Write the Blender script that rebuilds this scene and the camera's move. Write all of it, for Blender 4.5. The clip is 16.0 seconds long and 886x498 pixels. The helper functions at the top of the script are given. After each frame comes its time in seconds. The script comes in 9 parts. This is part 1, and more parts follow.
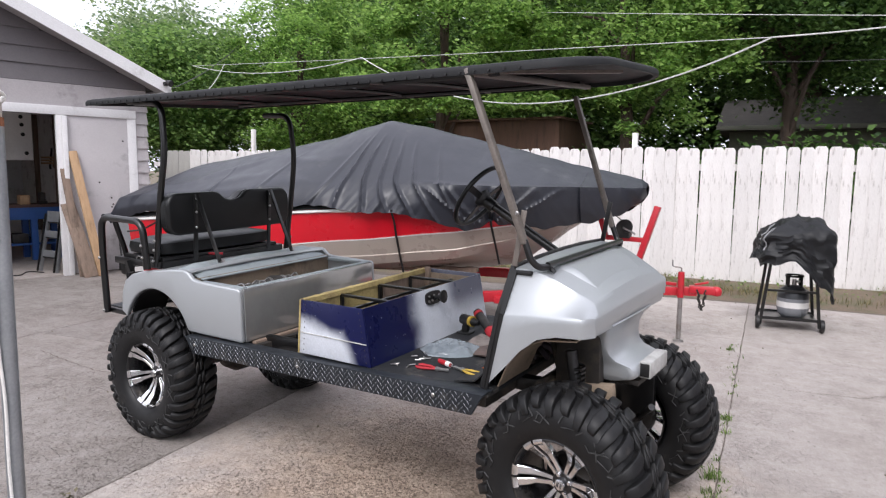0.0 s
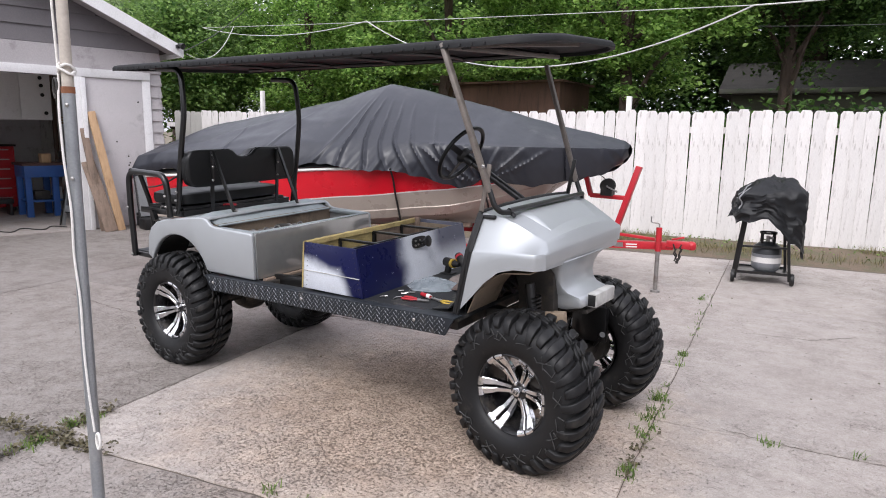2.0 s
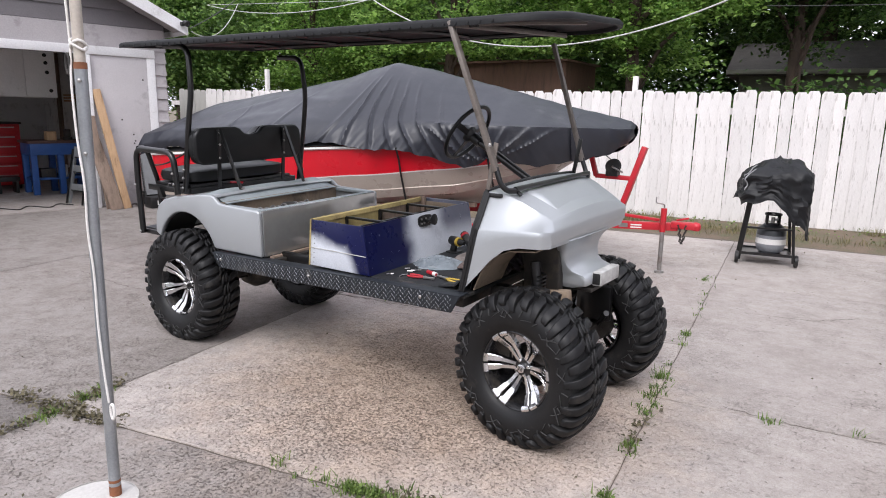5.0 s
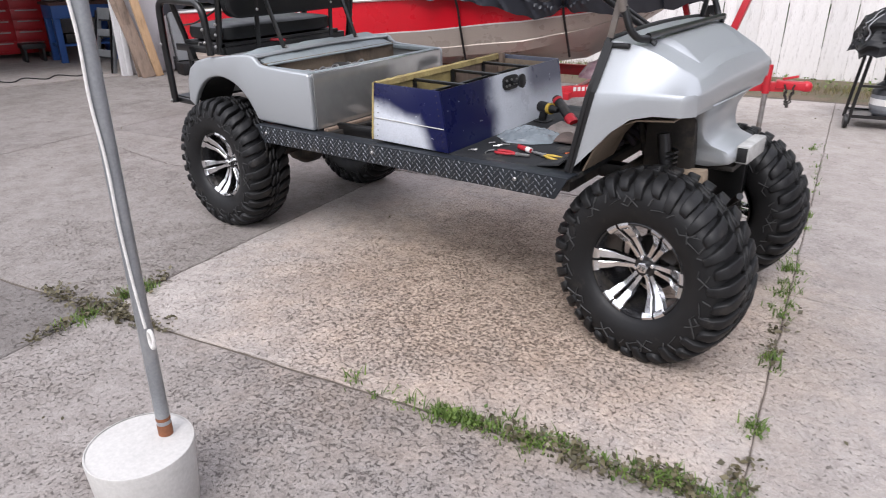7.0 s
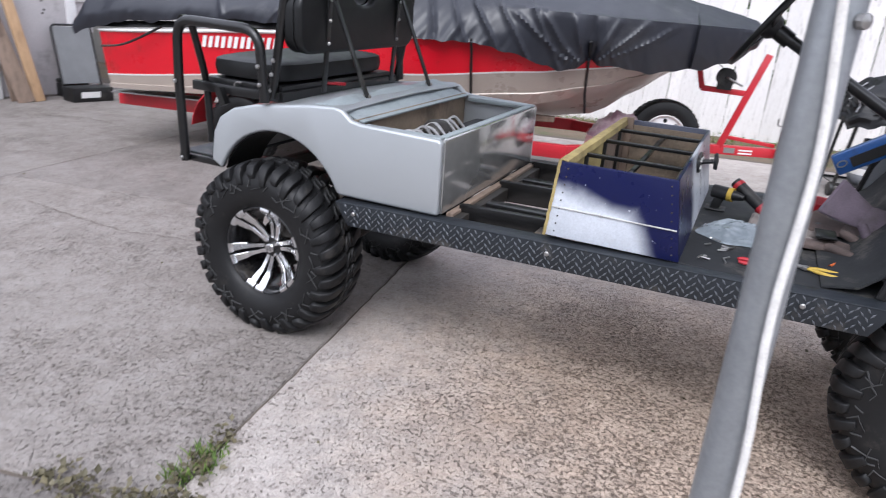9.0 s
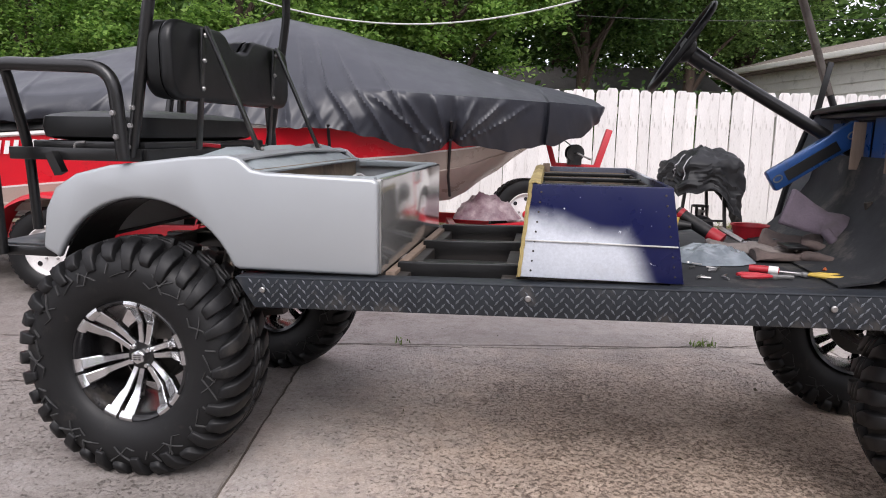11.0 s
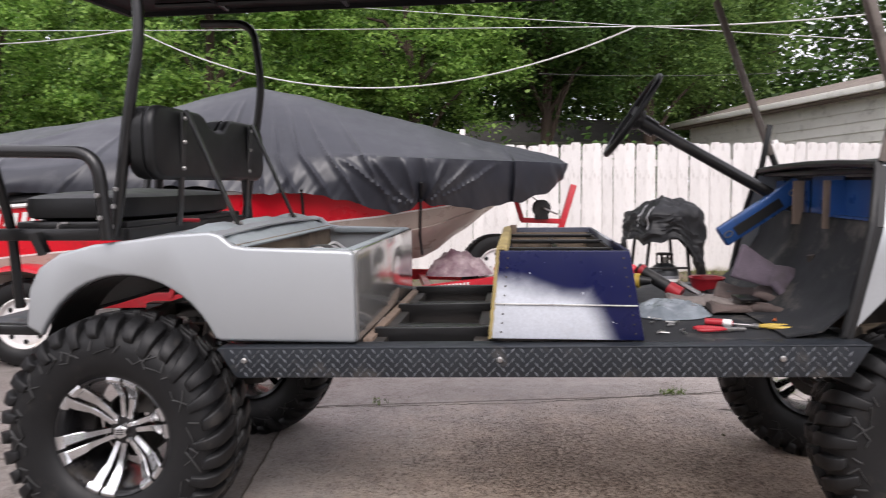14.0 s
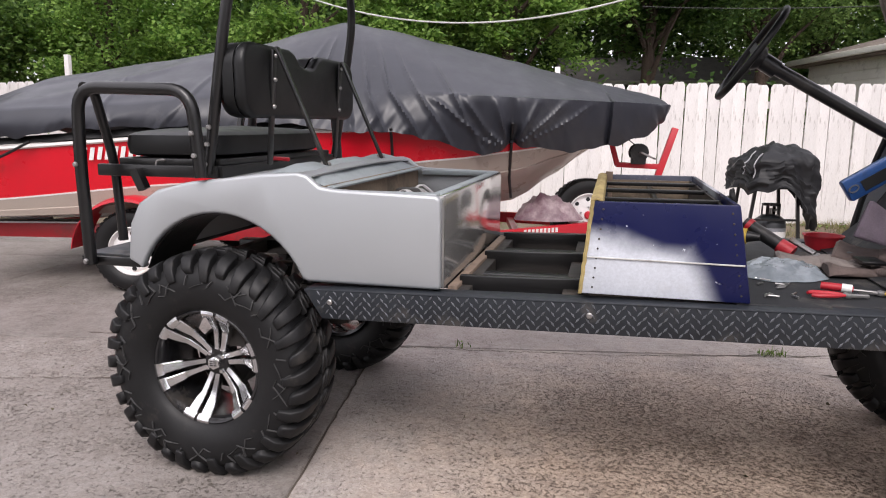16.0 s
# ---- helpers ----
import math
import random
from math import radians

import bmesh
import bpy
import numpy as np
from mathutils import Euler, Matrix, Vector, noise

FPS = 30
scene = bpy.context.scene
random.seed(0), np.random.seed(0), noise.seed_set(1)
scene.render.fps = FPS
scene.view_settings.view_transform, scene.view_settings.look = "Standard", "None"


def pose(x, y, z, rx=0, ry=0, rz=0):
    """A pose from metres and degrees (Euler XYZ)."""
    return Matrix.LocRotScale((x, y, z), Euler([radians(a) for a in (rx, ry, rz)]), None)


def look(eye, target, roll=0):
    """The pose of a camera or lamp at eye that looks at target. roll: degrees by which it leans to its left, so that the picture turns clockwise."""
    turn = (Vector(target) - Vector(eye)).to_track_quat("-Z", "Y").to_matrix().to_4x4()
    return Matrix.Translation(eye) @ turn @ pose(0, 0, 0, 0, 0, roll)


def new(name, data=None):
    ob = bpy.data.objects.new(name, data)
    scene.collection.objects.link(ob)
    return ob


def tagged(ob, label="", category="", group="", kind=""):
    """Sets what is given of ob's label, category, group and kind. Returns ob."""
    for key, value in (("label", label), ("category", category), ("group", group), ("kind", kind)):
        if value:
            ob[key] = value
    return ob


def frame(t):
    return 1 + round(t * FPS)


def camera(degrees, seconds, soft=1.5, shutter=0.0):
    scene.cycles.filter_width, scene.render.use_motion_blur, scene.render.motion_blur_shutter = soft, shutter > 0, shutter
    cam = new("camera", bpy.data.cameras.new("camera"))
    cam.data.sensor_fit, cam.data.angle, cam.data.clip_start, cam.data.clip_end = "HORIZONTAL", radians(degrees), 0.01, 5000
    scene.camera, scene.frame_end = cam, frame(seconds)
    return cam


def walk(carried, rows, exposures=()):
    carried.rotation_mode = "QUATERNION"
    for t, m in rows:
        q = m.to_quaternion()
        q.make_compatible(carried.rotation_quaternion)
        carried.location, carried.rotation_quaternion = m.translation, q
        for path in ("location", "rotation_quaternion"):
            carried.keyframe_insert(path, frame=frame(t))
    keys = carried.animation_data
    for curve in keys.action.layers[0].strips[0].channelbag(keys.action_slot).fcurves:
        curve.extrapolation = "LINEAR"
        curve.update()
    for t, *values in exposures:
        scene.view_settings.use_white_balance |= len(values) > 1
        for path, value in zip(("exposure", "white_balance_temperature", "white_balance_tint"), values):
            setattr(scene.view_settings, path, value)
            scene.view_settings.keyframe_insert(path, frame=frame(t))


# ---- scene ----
cam = camera(68.0, 16.0, soft=1.0, shutter=0.2)
PATH = [
    (0, (3.397, -2.28, 1.563), (2.364, -0.584, 1.329), 0.6),
    (0.5, (3.406, -2.482, 1.547), (2.475, -0.742, 1.218), -0.4),
    (1, (3.554, -2.564, 1.546), (2.56, -0.854, 1.249), 0.0),
    (1.5, (3.744, -2.604, 1.548), (2.677, -0.953, 1.179), 0.1),
    (2, (3.787, -2.637, 1.553), (2.739, -0.969, 1.207), 0.9),
    (2.5, (3.8, -2.648, 1.548), (2.753, -0.99, 1.152), 0.8),
    (3, (3.798, -2.648, 1.539), (2.755, -1.007, 1.071), 0.9),
    (3.2, (3.796, -2.64, 1.531), (2.755, -1.002, 1.05), 0.9),
    (5.3, (3.79, -2.67, 1.545), (2.739, -1.016, 1.146), 1.2),
    (5.5, (3.78, -2.651, 1.53), (2.733, -1.016, 1.053), 1.0),
    (6, (3.655, -2.607, 1.521), (2.679, -0.988, 0.869), 2.3),
    (6.5, (3.456, -2.554, 1.482), (2.507, -0.936, 0.788), 3.2),
    (7, (3.253, -2.289, 1.429), (2.178, -0.797, 0.642), -0.2),
    (7.5, (2.936, -2.255, 1.408), (1.87, -0.747, 0.641), 6.2),
    (8, (2.505, -2.232, 1.439), (1.536, -0.688, 0.618), 6.1),
    (8.2, (2.306, -2.184, 1.391), (1.246, -0.711, 0.549), 2.7),
    (8.5, (2.066, -2.128, 1.399), (0.979, -0.685, 0.542), 2.4),
    (8.7, (1.906, -2.101, 1.402), (0.933, -0.525, 0.647), 4.1),
    (9, (1.677, -2.131, 1.383), (0.97, -0.387, 0.703), 4.8),
    (9.2, (1.569, -2.079, 1.384), (0.988, -0.268, 0.766), 3.1),
    (9.5, (1.407, -1.912, 1.319), (0.943, -0.05, 0.757), 0.4),
    (9.7, (1.306, -1.826, 1.244), (1.02, 0.097, 0.774), 1.7),
    (11.8, (1.175, -1.866, 1.011), (0.991, 0.107, 0.735), 0.5),
    (12, (1.183, -1.881, 1.041), (1.088, 0.097, 0.76), 0.9),
    (12.5, (1.226, -1.899, 1.081), (1.378, 0.084, 0.877), 1.1),
    (13, (1.261, -1.911, 1.091), (1.576, 0.057, 0.932), 0.0),
    (13.5, (1.249, -1.919, 1.086), (1.518, 0.058, 0.943), -0.5),
    (14, (1.194, -1.937, 1.081), (1.035, 0.052, 0.949), -0.5),
    (14.5, (1.161, -1.952, 1.077), (0.735, -0.006, 0.907), 0.4),
    (15, (1.16, -1.949, 1.069), (0.734, -0.007, 0.854), 0.5),
    (15.5, (1.167, -1.947, 1.066), (0.753, -0.002, 0.852), 0.4),
    (16, (1.18, -1.86, 1.096), (0.764, 0.07, 0.782), 0.7),
]
walk(cam, [(t, look(eye, target, roll)) for t, eye, target, roll in PATH], [(0, 0.40, 6400, 12), (6.0, 0.42, 6400, 12), (7.5, 0.46, 6250, 12), (8.2, 0.56, 6000, 11), (9.0, 0.54, 6050, 11), (9.5, 0.38, 6350, 12), (11.8, 0.43, 6550, 14), (13.5, 0.43, 6580, 14), (14.5, 0.42, 6750, 15), (16, 0.42, 6750, 15)])

# ---- light ----
world = bpy.data.worlds.new("overcast_sky")
scene.world = world
world.use_nodes = True
wn, wl = world.node_tree.nodes, world.node_tree.links
sky = wn.new("ShaderNodeTexSky")
sky.sky_type = "NISHITA"
sky.sun_disc = False
sky.sun_elevation, sky.sun_rotation = radians(58), radians(200)
sky.air_density, sky.dust_density, sky.ozone_density = 1.0, 3.0, 1.0
soft_sky = wn.new("ShaderNodeHueSaturation")
soft_sky.inputs["Saturation"].default_value = 0.12
cloud = wn.new("ShaderNodeMixRGB")
cloud.inputs["Fac"].default_value = 0.55
cloud.inputs["Color2"].default_value = (10.4, 10.5, 11.9, 1)
wl.new(sky.outputs["Color"], soft_sky.inputs["Color"])
wl.new(soft_sky.outputs["Color"], cloud.inputs["Color1"])
wl.new(cloud.outputs["Color"], wn["Background"].inputs["Color"])
wn["Background"].inputs["Strength"].default_value = 0.15

sun_data = bpy.data.lights.new("sun", "SUN")
sun_data.energy, sun_data.angle, sun_data.color = 1.8, radians(30), (1.0, 0.97, 0.95)
sun = new("sun", sun_data)
sun.matrix_world = look((0, 0, 10), (-1.5, 4.8, 4.4))


# ---- geometry helpers ----
class Geo:
    """Vertices and faces of one mesh, gathered piece by piece."""

    def __init__(self):
        self.v, self.f = [], []

    def add(self, verts, faces):
        n = len(self.v)
        self.v += [tuple(p) for p in verts]
        self.f += [tuple(n + i for i in q) for q in faces]
        return self

    def box(self, x0, x1, y0, y1, z0, z1, m=None):
        p = [(x, y, z) for x in (x0, x1) for y in (y0, y1) for z in (z0, z1)]
        if m is not None:
            p = [m @ Vector(q) for q in p]
        return self.add(p, [(0, 1, 3, 2), (4, 6, 7, 5), (0, 4, 5, 1), (2, 3, 7, 6), (0, 2, 6, 4), (1, 5, 7, 3)])

    def bar(self, a, b, w, h, up=(0, 0, 1)):
        """A flat or square bar from a to b: w across, h along up."""
        a, b, up = Vector(a), Vector(b), Vector(up)
        d = (b - a).normalized()
        s = d.cross(up).normalized()
        t = s.cross(d)
        p = [c + s * (i * w / 2) + t * (j * h / 2) for c in (a, b) for i, j in ((-1, -1), (1, -1), (1, 1), (-1, 1))]
        return self.add(p, [(3, 2, 1, 0), (4, 5, 6, 7), (0, 1, 5, 4), (1, 2, 6, 5), (2, 3, 7, 6), (3, 0, 4, 7)])

    def tube(self, pts, r, n=10, closed=False):
        pts = [Vector(p) for p in pts]
        rs = r if isinstance(r, (list, tuple)) else [r] * len(pts)
        k, rings, ref = len(pts), [], None
        for i, p in enumerate(pts):
            q0 = pts[i - 1] if (i or closed) else p
            q1 = pts[(i + 1) % k] if (i < k - 1 or closed) else p
            d = (q1 - q0).normalized()
            if ref is None:
                ref = d.cross(Vector((0, 0, 1)))
                if ref.length < 0.05:
                    ref = Vector((1, 0, 0))
            side = (ref - d * ref.dot(d)).normalized()
            ref = side
            other = d.cross(side)
            rings.append([p + rs[i] * (math.cos(a) * side + math.sin(a) * other) for a in (2 * math.pi * j / n for j in range(n))])
        verts = [p for ring in rings for p in ring]
        faces = []
        for i in range(k if closed else k - 1):
            i2 = (i + 1) % k
            faces += [(i * n + j, i * n + (j + 1) % n, i2 * n + (j + 1) % n, i2 * n + j) for j in range(n)]
        if not closed:
            faces += [tuple(reversed(range(n))), tuple((k - 1) * n + j for j in range(n))]
        return self.add(verts, faces)

    def spin(self, profile, n, m=None, closed=False):
        """Turns a profile of (radius, height) about z, then lays it by m."""
        k = len(profile)
        verts = [(r * math.cos(a), r * math.sin(a), h) for a in (2 * math.pi * j / n for j in range(n)) for r, h in profile]
        if m is not None:
            verts = [m @ Vector(p) for p in verts]
        faces = [(j * k + i, ((j + 1) % n) * k + i, ((j + 1) % n) * k + (i + 1) % k, j * k + (i + 1) % k) for j in range(n) for i in range(k if closed else k - 1)]
        return self.add(verts, faces)

    def grid(self, rows, close_rows=False, close_cols=False):
        """A sheet through rows of points of equal number."""
        a, b = len(rows), len(rows[0])
        faces = [(i * b + j, i * b + (j + 1) % b, ((i + 1) % a) * b + (j + 1) % b, ((i + 1) % a) * b + j)
                 for i in range(a if close_rows else a - 1) for j in range(b if close_cols else b - 1)]
        return self.add([p for row in rows for p in row], faces)

    def prism(self, outline, lo, hi, axis="y"):
        """An outline in two axes, drawn out along the third."""
        def lay(p, h):
            return {"y": (p[0], h, p[1]), "x": (h, p[0], p[1]), "z": (p[0], p[1], h)}[axis]
        n = len(outline)
        verts = [lay(p, lo) for p in outline] + [lay(p, hi) for p in outline]
        faces = [tuple(range(n)), tuple(reversed(range(n, 2 * n)))] + [(i, n + i, n + (i + 1) % n, (i + 1) % n) for i in range(n)]
        return self.add(verts, faces)

    def moved(self, m):
        self.v = [tuple(m @ Vector(p)) for p in self.v]
        return self


def fillet(pts, r, k=5):
    """A polyline with its inner corners rounded."""
    pts = [Vector(p) for p in pts]
    out = [pts[0]]
    for a, b, c in zip(pts, pts[1:], pts[2:]):
        d = min(r, (a - b).length / 2.05, (c - b).length / 2.05)
        p, q = b + (a - b).normalized() * d, b + (c - b).normalized() * d
        out += [(1 - s) ** 2 * p + 2 * s * (1 - s) * b + s * s * q for s in (i / k for i in range(k + 1))]
    return out + [pts[-1]]


def to_mesh(name, geo, bevel=0.0, smooth=True, sharp=38, thick=0.0, seg=2):
    bm = bmesh.new()
    vs = [bm.verts.new(p) for p in geo.v]
    for q in geo.f:
        try:
            bm.faces.new([vs[i] for i in q])
        except ValueError:
            pass
    if len(vs) < 60000:
        bmesh.ops.recalc_face_normals(bm, faces=bm.faces)
    if thick:
        bmesh.ops.solidify(bm, geom=bm.faces, thickness=thick)
    if bevel:
        es = [e for e in bm.edges if len(e.link_faces) == 2 and e.calc_face_angle(0) > radians(sharp)]
        if es:
            bmesh.ops.bevel(bm, geom=es, offset=bevel, segments=seg, affect="EDGES", profile=0.5, clamp_overlap=True)
    if smooth:
        for q in bm.faces:
            q.smooth = True
        for e in bm.edges:
            if len(e.link_faces) == 2 and e.calc_face_angle(0) > radians(sharp):
                e.smooth = False
    data = bpy.data.meshes.new(name)
    bm.to_mesh(data)
    bm.free()
    return data


def thing(name, label, category, at=(0, 0, 0), group="", kind=""):
    ob = new(name)
    ob.location = at
    ob.empty_display_size = 0.1
    return tagged(ob, label, category, group, kind)


def part(name, geo, material, parent, label="", bevel=0.0, smooth=True, sharp=38, thick=0.0, seg=2):
    data = geo if isinstance(geo, bpy.types.Mesh) else to_mesh(name, geo, bevel, smooth, sharp, thick, seg)
    if not data.materials:
        data.materials.append(material)
    ob = new(name, data)
    ob.parent = parent
    if parent.parent is None:
        ob.matrix_parent_inverse = Matrix.Translation(parent.location).inverted()
    if label:
        ob["label"] = label
    return ob


def solid(name, geo, material, label, category, group="", kind="", bevel=0.0, smooth=True, sharp=38, thick=0.0, seg=2):
    """A thing that is one mesh."""
    ob = new(name, geo if isinstance(geo, bpy.types.Mesh) else to_mesh(name, geo, bevel, smooth, sharp, thick, seg))
    if not ob.data.materials:
        ob.data.materials.append(material)
    return tagged(ob, label, category, group, kind)


# ---- materials ----
def material(name, c1, c2=None, rough=0.5, metal=0.0, scale=6.0, grain=70.0, bump=0.15, depth=0.002, dirt=None, dirt_amount=0.45, dirt_scale=3.0,
             rough_var=0.12, coat=0.0, stretch=(1, 1, 1), piece=0.0):
    """Two colours by a broad noise and a fine grain, worn gloss, fine relief, and dirt in patches of its own."""
    m = bpy.data.materials.new(name)
    m.use_nodes = True
    n, l = m.node_tree.nodes, m.node_tree.links
    b = n["Principled BSDF"]
    c2 = c2 or tuple(min(1, x * 0.78) for x in c1)
    co = n.new("ShaderNodeTexCoord")
    mp = n.new("ShaderNodeMapping")
    mp.inputs["Scale"].default_value = stretch
    l.new(co.outputs["Object"], mp.inputs["Vector"])

    def noise_at(s, detail=4.0, rgh=0.6):
        t = n.new("ShaderNodeTexNoise")
        t.inputs["Scale"].default_value, t.inputs["Detail"].default_value, t.inputs["Roughness"].default_value = s, detail, rgh
        l.new(mp.outputs["Vector"], t.inputs["Vector"])
        return t.outputs["Fac"]

    def ramp(fac, lo, hi):
        r = n.new("ShaderNodeMapRange")
        r.inputs["From Min"].default_value, r.inputs["From Max"].default_value = lo, hi
        l.new(fac, r.inputs["Value"])
        return r.outputs["Result"]

    def mix(fac, a, c, kind="MIX"):
        x = n.new("ShaderNodeMixRGB")
        x.blend_type = kind
        for key, val in (("Fac", fac), ("Color1", a), ("Color2", c)):
            if isinstance(val, (int, float)):
                x.inputs[key].default_value = val
            elif isinstance(val, tuple):
                x.inputs[key].default_value = (*val[:3], 1)
            else:
                l.new(val, x.inputs[key])
        return x.outputs["Color"]

    broad, fine = noise_at(scale), noise_at(grain, 3.0)
    col = mix(ramp(broad, 0.35, 0.65), c1, c2)
    col = mix(0.35, col, mix(ramp(fine, 0.3, 0.7), tuple(x * 0.72 for x in c1), tuple(min(1, x * 1.15) for x in c1)))
    if dirt:
        col = mix(ramp(noise_at(dirt_scale, 6.0, 0.7), 0.62 - 0.3 * dirt_amount, 0.75), col, dirt)
    if piece:
        info = n.new("ShaderNodeObjectInfo")
        col = mix(1.0, col, mix(info.outputs["Random"], (1 - piece,) * 3, (1.0,) * 3), "MULTIPLY")
    l.new(col, b.inputs["Base Color"])
    r = n.new("ShaderNodeMapRange")
    r.inputs["To Min"].default_value, r.inputs["To Max"].default_value = max(0.02, rough - rough_var), min(1, rough + rough_var)
    l.new(noise_at(scale * 2.3), r.inputs["Value"])
    l.new(r.outputs["Result"], b.inputs["Roughness"])
    b.inputs["Metallic"].default_value = metal
    b.inputs["Coat Weight"].default_value = coat
    b.inputs["Coat Roughness"].default_value = 0.15
    if bump:
        bp = n.new("ShaderNodeBump")
        bp.inputs["Strength"].default_value, bp.inputs["Distance"].default_value = bump, depth
        l.new(fine, bp.inputs["Height"])
        l.new(bp.outputs["Normal"], b.inputs["Normal"])
    return m


def concrete_material(name, worn=0.5, tone=1.0):
    """Old slab concrete: buff paste, exposed pebbles where worn, stains."""
    m = bpy.data.materials.new(name)
    m.use_nodes = True
    n, l = m.node_tree.nodes, m.node_tree.links
    b = n["Principled BSDF"]
    co = n.new("ShaderNodeTexCoord")

    def tex(kind, s, **kw):
        t = n.new(kind)
        t.inputs["Scale"].default_value = s
        for key, val in kw.items():
            t.inputs[key].default_value = val
        l.new(co.outputs["Object"], t.inputs["Vector"])
        return t

    def ramp(fac, lo, hi, a=0.0, c=1.0):
        r = n.new("ShaderNodeMapRange")
        for key, val in zip(("From Min", "From Max", "To Min", "To Max"), (lo, hi, a, c)):
            r.inputs[key].default_value = val
        l.new(fac, r.inputs["Value"])
        return r.outputs["Result"]

    def mix(fac, a, c, kind="MIX"):
        x = n.new("ShaderNodeMixRGB")
        x.blend_type = kind
        for key, val in (("Fac", fac), ("Color1", a), ("Color2", c)):
            if isinstance(val, (int, float)):
                x.inputs[key].default_value = val
            elif isinstance(val, tuple):
                x.inputs[key].default_value = (*val, 1)
            else:
                l.new(val, x.inputs[key])
        return x.outputs["Color"]

    def math_node(op, a, c):
        x = n.new("ShaderNodeMath")
        x.operation = op
        for i, val in enumerate((a, c)):
            if isinstance(val, (int, float)):
                x.inputs[i].default_value = val
            else:
                l.new(val, x.inputs[i])
        return x.outputs[0]

    broad = tex("ShaderNodeTexNoise", 0.8, Detail=5.0, Roughness=0.65).outputs["Fac"]
    mid = tex("ShaderNodeTexNoise", 4.2, Detail=7.0, Roughness=0.72).outputs["Fac"]
    patch = tex("ShaderNodeTexNoise", 13.0, Detail=5.0, Roughness=0.7).outputs["Fac"]
    fine = tex("ShaderNodeTexNoise", 120.0, Detail=4.0, Roughness=0.7).outputs["Fac"]
    pit = tex("ShaderNodeTexNoise", 62.0, Detail=6.0, Roughness=0.75, Distortion=0.5).outputs["Fac"]
    # chips of stone and paste with ragged outlines
    warp = n.new("ShaderNodeTexNoise")
    warp.inputs["Scale"].default_value, warp.inputs["Detail"].default_value = 38.0, 3.0
    l.new(co.outputs["Object"], warp.inputs["Vector"])
    bent = n.new("ShaderNodeVectorMath")
    bent.operation = "MULTIPLY_ADD"
    l.new(warp.outputs["Color"], bent.inputs[0])
    bent.inputs[1].default_value = (0.03, 0.03, 0.03)
    l.new(co.outputs["Object"], bent.inputs[2])
    chip = n.new("ShaderNodeTexVoronoi")
    chip.inputs["Scale"].default_value = 76.0
    l.new(bent.outputs["Vector"], chip.inputs["Vector"])
    lone = n.new("ShaderNodeSeparateColor")
    l.new(chip.outputs["Color"], lone.inputs["Color"])
    # brown, scaled ground in front of the running board and under the cart
    far_off = n.new("ShaderNodeVectorMath")
    far_off.operation = "DISTANCE"
    l.new(co.outputs["Object"], far_off.inputs[0])
    far_off.inputs[1].default_value = (1.85, 0.35, 0.0)
    brown_lift = ramp(math_node("ADD", far_off.outputs["Value"], math_node("MULTIPLY", mid, 1.5)), 1.35, 2.35, 1.0, 0.0)
    worn_off = ramp(math_node("ADD", math_node("MULTIPLY", broad, 0.5), math_node("MULTIPLY", mid, 0.5)), 0.60 - 0.28 * worn, 0.76 - 0.22 * worn)
    wear = math_node("MINIMUM", math_node("ADD", math_node("MULTIPLY", worn_off, 0.4 + 0.5 * worn), math_node("MULTIPLY", brown_lift, 0.70)), 1.0)
    paste = mix(ramp(mid, 0.32, 0.68), tuple(tone * x for x in (0.390, 0.356, 0.330)), tuple(tone * x for x in (0.312, 0.284, 0.263)))
    paste = mix(ramp(patch, 0.38, 0.64, 0.0, 0.20 + 0.3 * worn), paste, tuple(tone * x for x in (0.235, 0.203, 0.183)))
    paste = mix(ramp(fine, 0.42, 0.64, 0.0, 0.45), paste, tuple(tone * x for x in (0.235, 0.203, 0.183)))
    shade = mix(lone.outputs["Red"], (0.56, 0.545, 0.53), (1.36, 1.35, 1.34))
    flakes = math_node("MULTIPLY", ramp(wear, 0.0, 1.0, 0.16, 0.78), ramp(patch, 0.32, 0.6, 0.35, 1.0))
    col = mix(flakes, paste, mix(1.0, paste, shade, "MULTIPLY"))
    # small dark pits, thick where the paste has worn away
    hole = math_node("MULTIPLY", ramp(math_node("SUBTRACT", pit, math_node("MULTIPLY", wear, 0.095)), 0.325, 0.385, 1.0, 0.0), ramp(wear, 0.0, 1.0, 0.38, 0.68))
    col = mix(hole, col, (0.125, 0.10, 0.086))
    # lone popped-out stones, a hand's width apart
    pop = n.new("ShaderNodeTexVoronoi")
    pop.inputs["Scale"].default_value = 15.0
    l.new(bent.outputs["Vector"], pop.inputs["Vector"])
    pick = n.new("ShaderNodeSeparateColor")
    l.new(pop.outputs["Color"], pick.inputs["Color"])
    popped = math_node("MULTIPLY", ramp(pop.outputs["Distance"], 0.07, 0.15, 1.0, 0.0), ramp(pick.outputs["Green"], 0.45, 0.75, 0.0, 0.75))
    col = mix(popped, col, (0.12, 0.10, 0.088))
    col = mix(math_node("MULTIPLY", ramp(wear, 0.2, 1.0), ramp(patch, 0.35, 0.6, 0.25, 0.6)), col, mix(1.0, col, (0.76, 0.735, 0.71), "MULTIPLY"))
    pale = ramp(pit, 0.60, 0.70, 0.0, 0.5)
    col = mix(pale, col, tuple(min(1.0, tone * x) for x in (0.50, 0.455, 0.42)))
    stain = tex("ShaderNodeTexNoise", 1.3, Detail=8.0, Roughness=0.74).outputs["Fac"]
    col = mix(ramp(stain, 0.50, 0.66, 0.0, 0.46), col, tuple(tone * x for x in (0.20, 0.17, 0.148)))
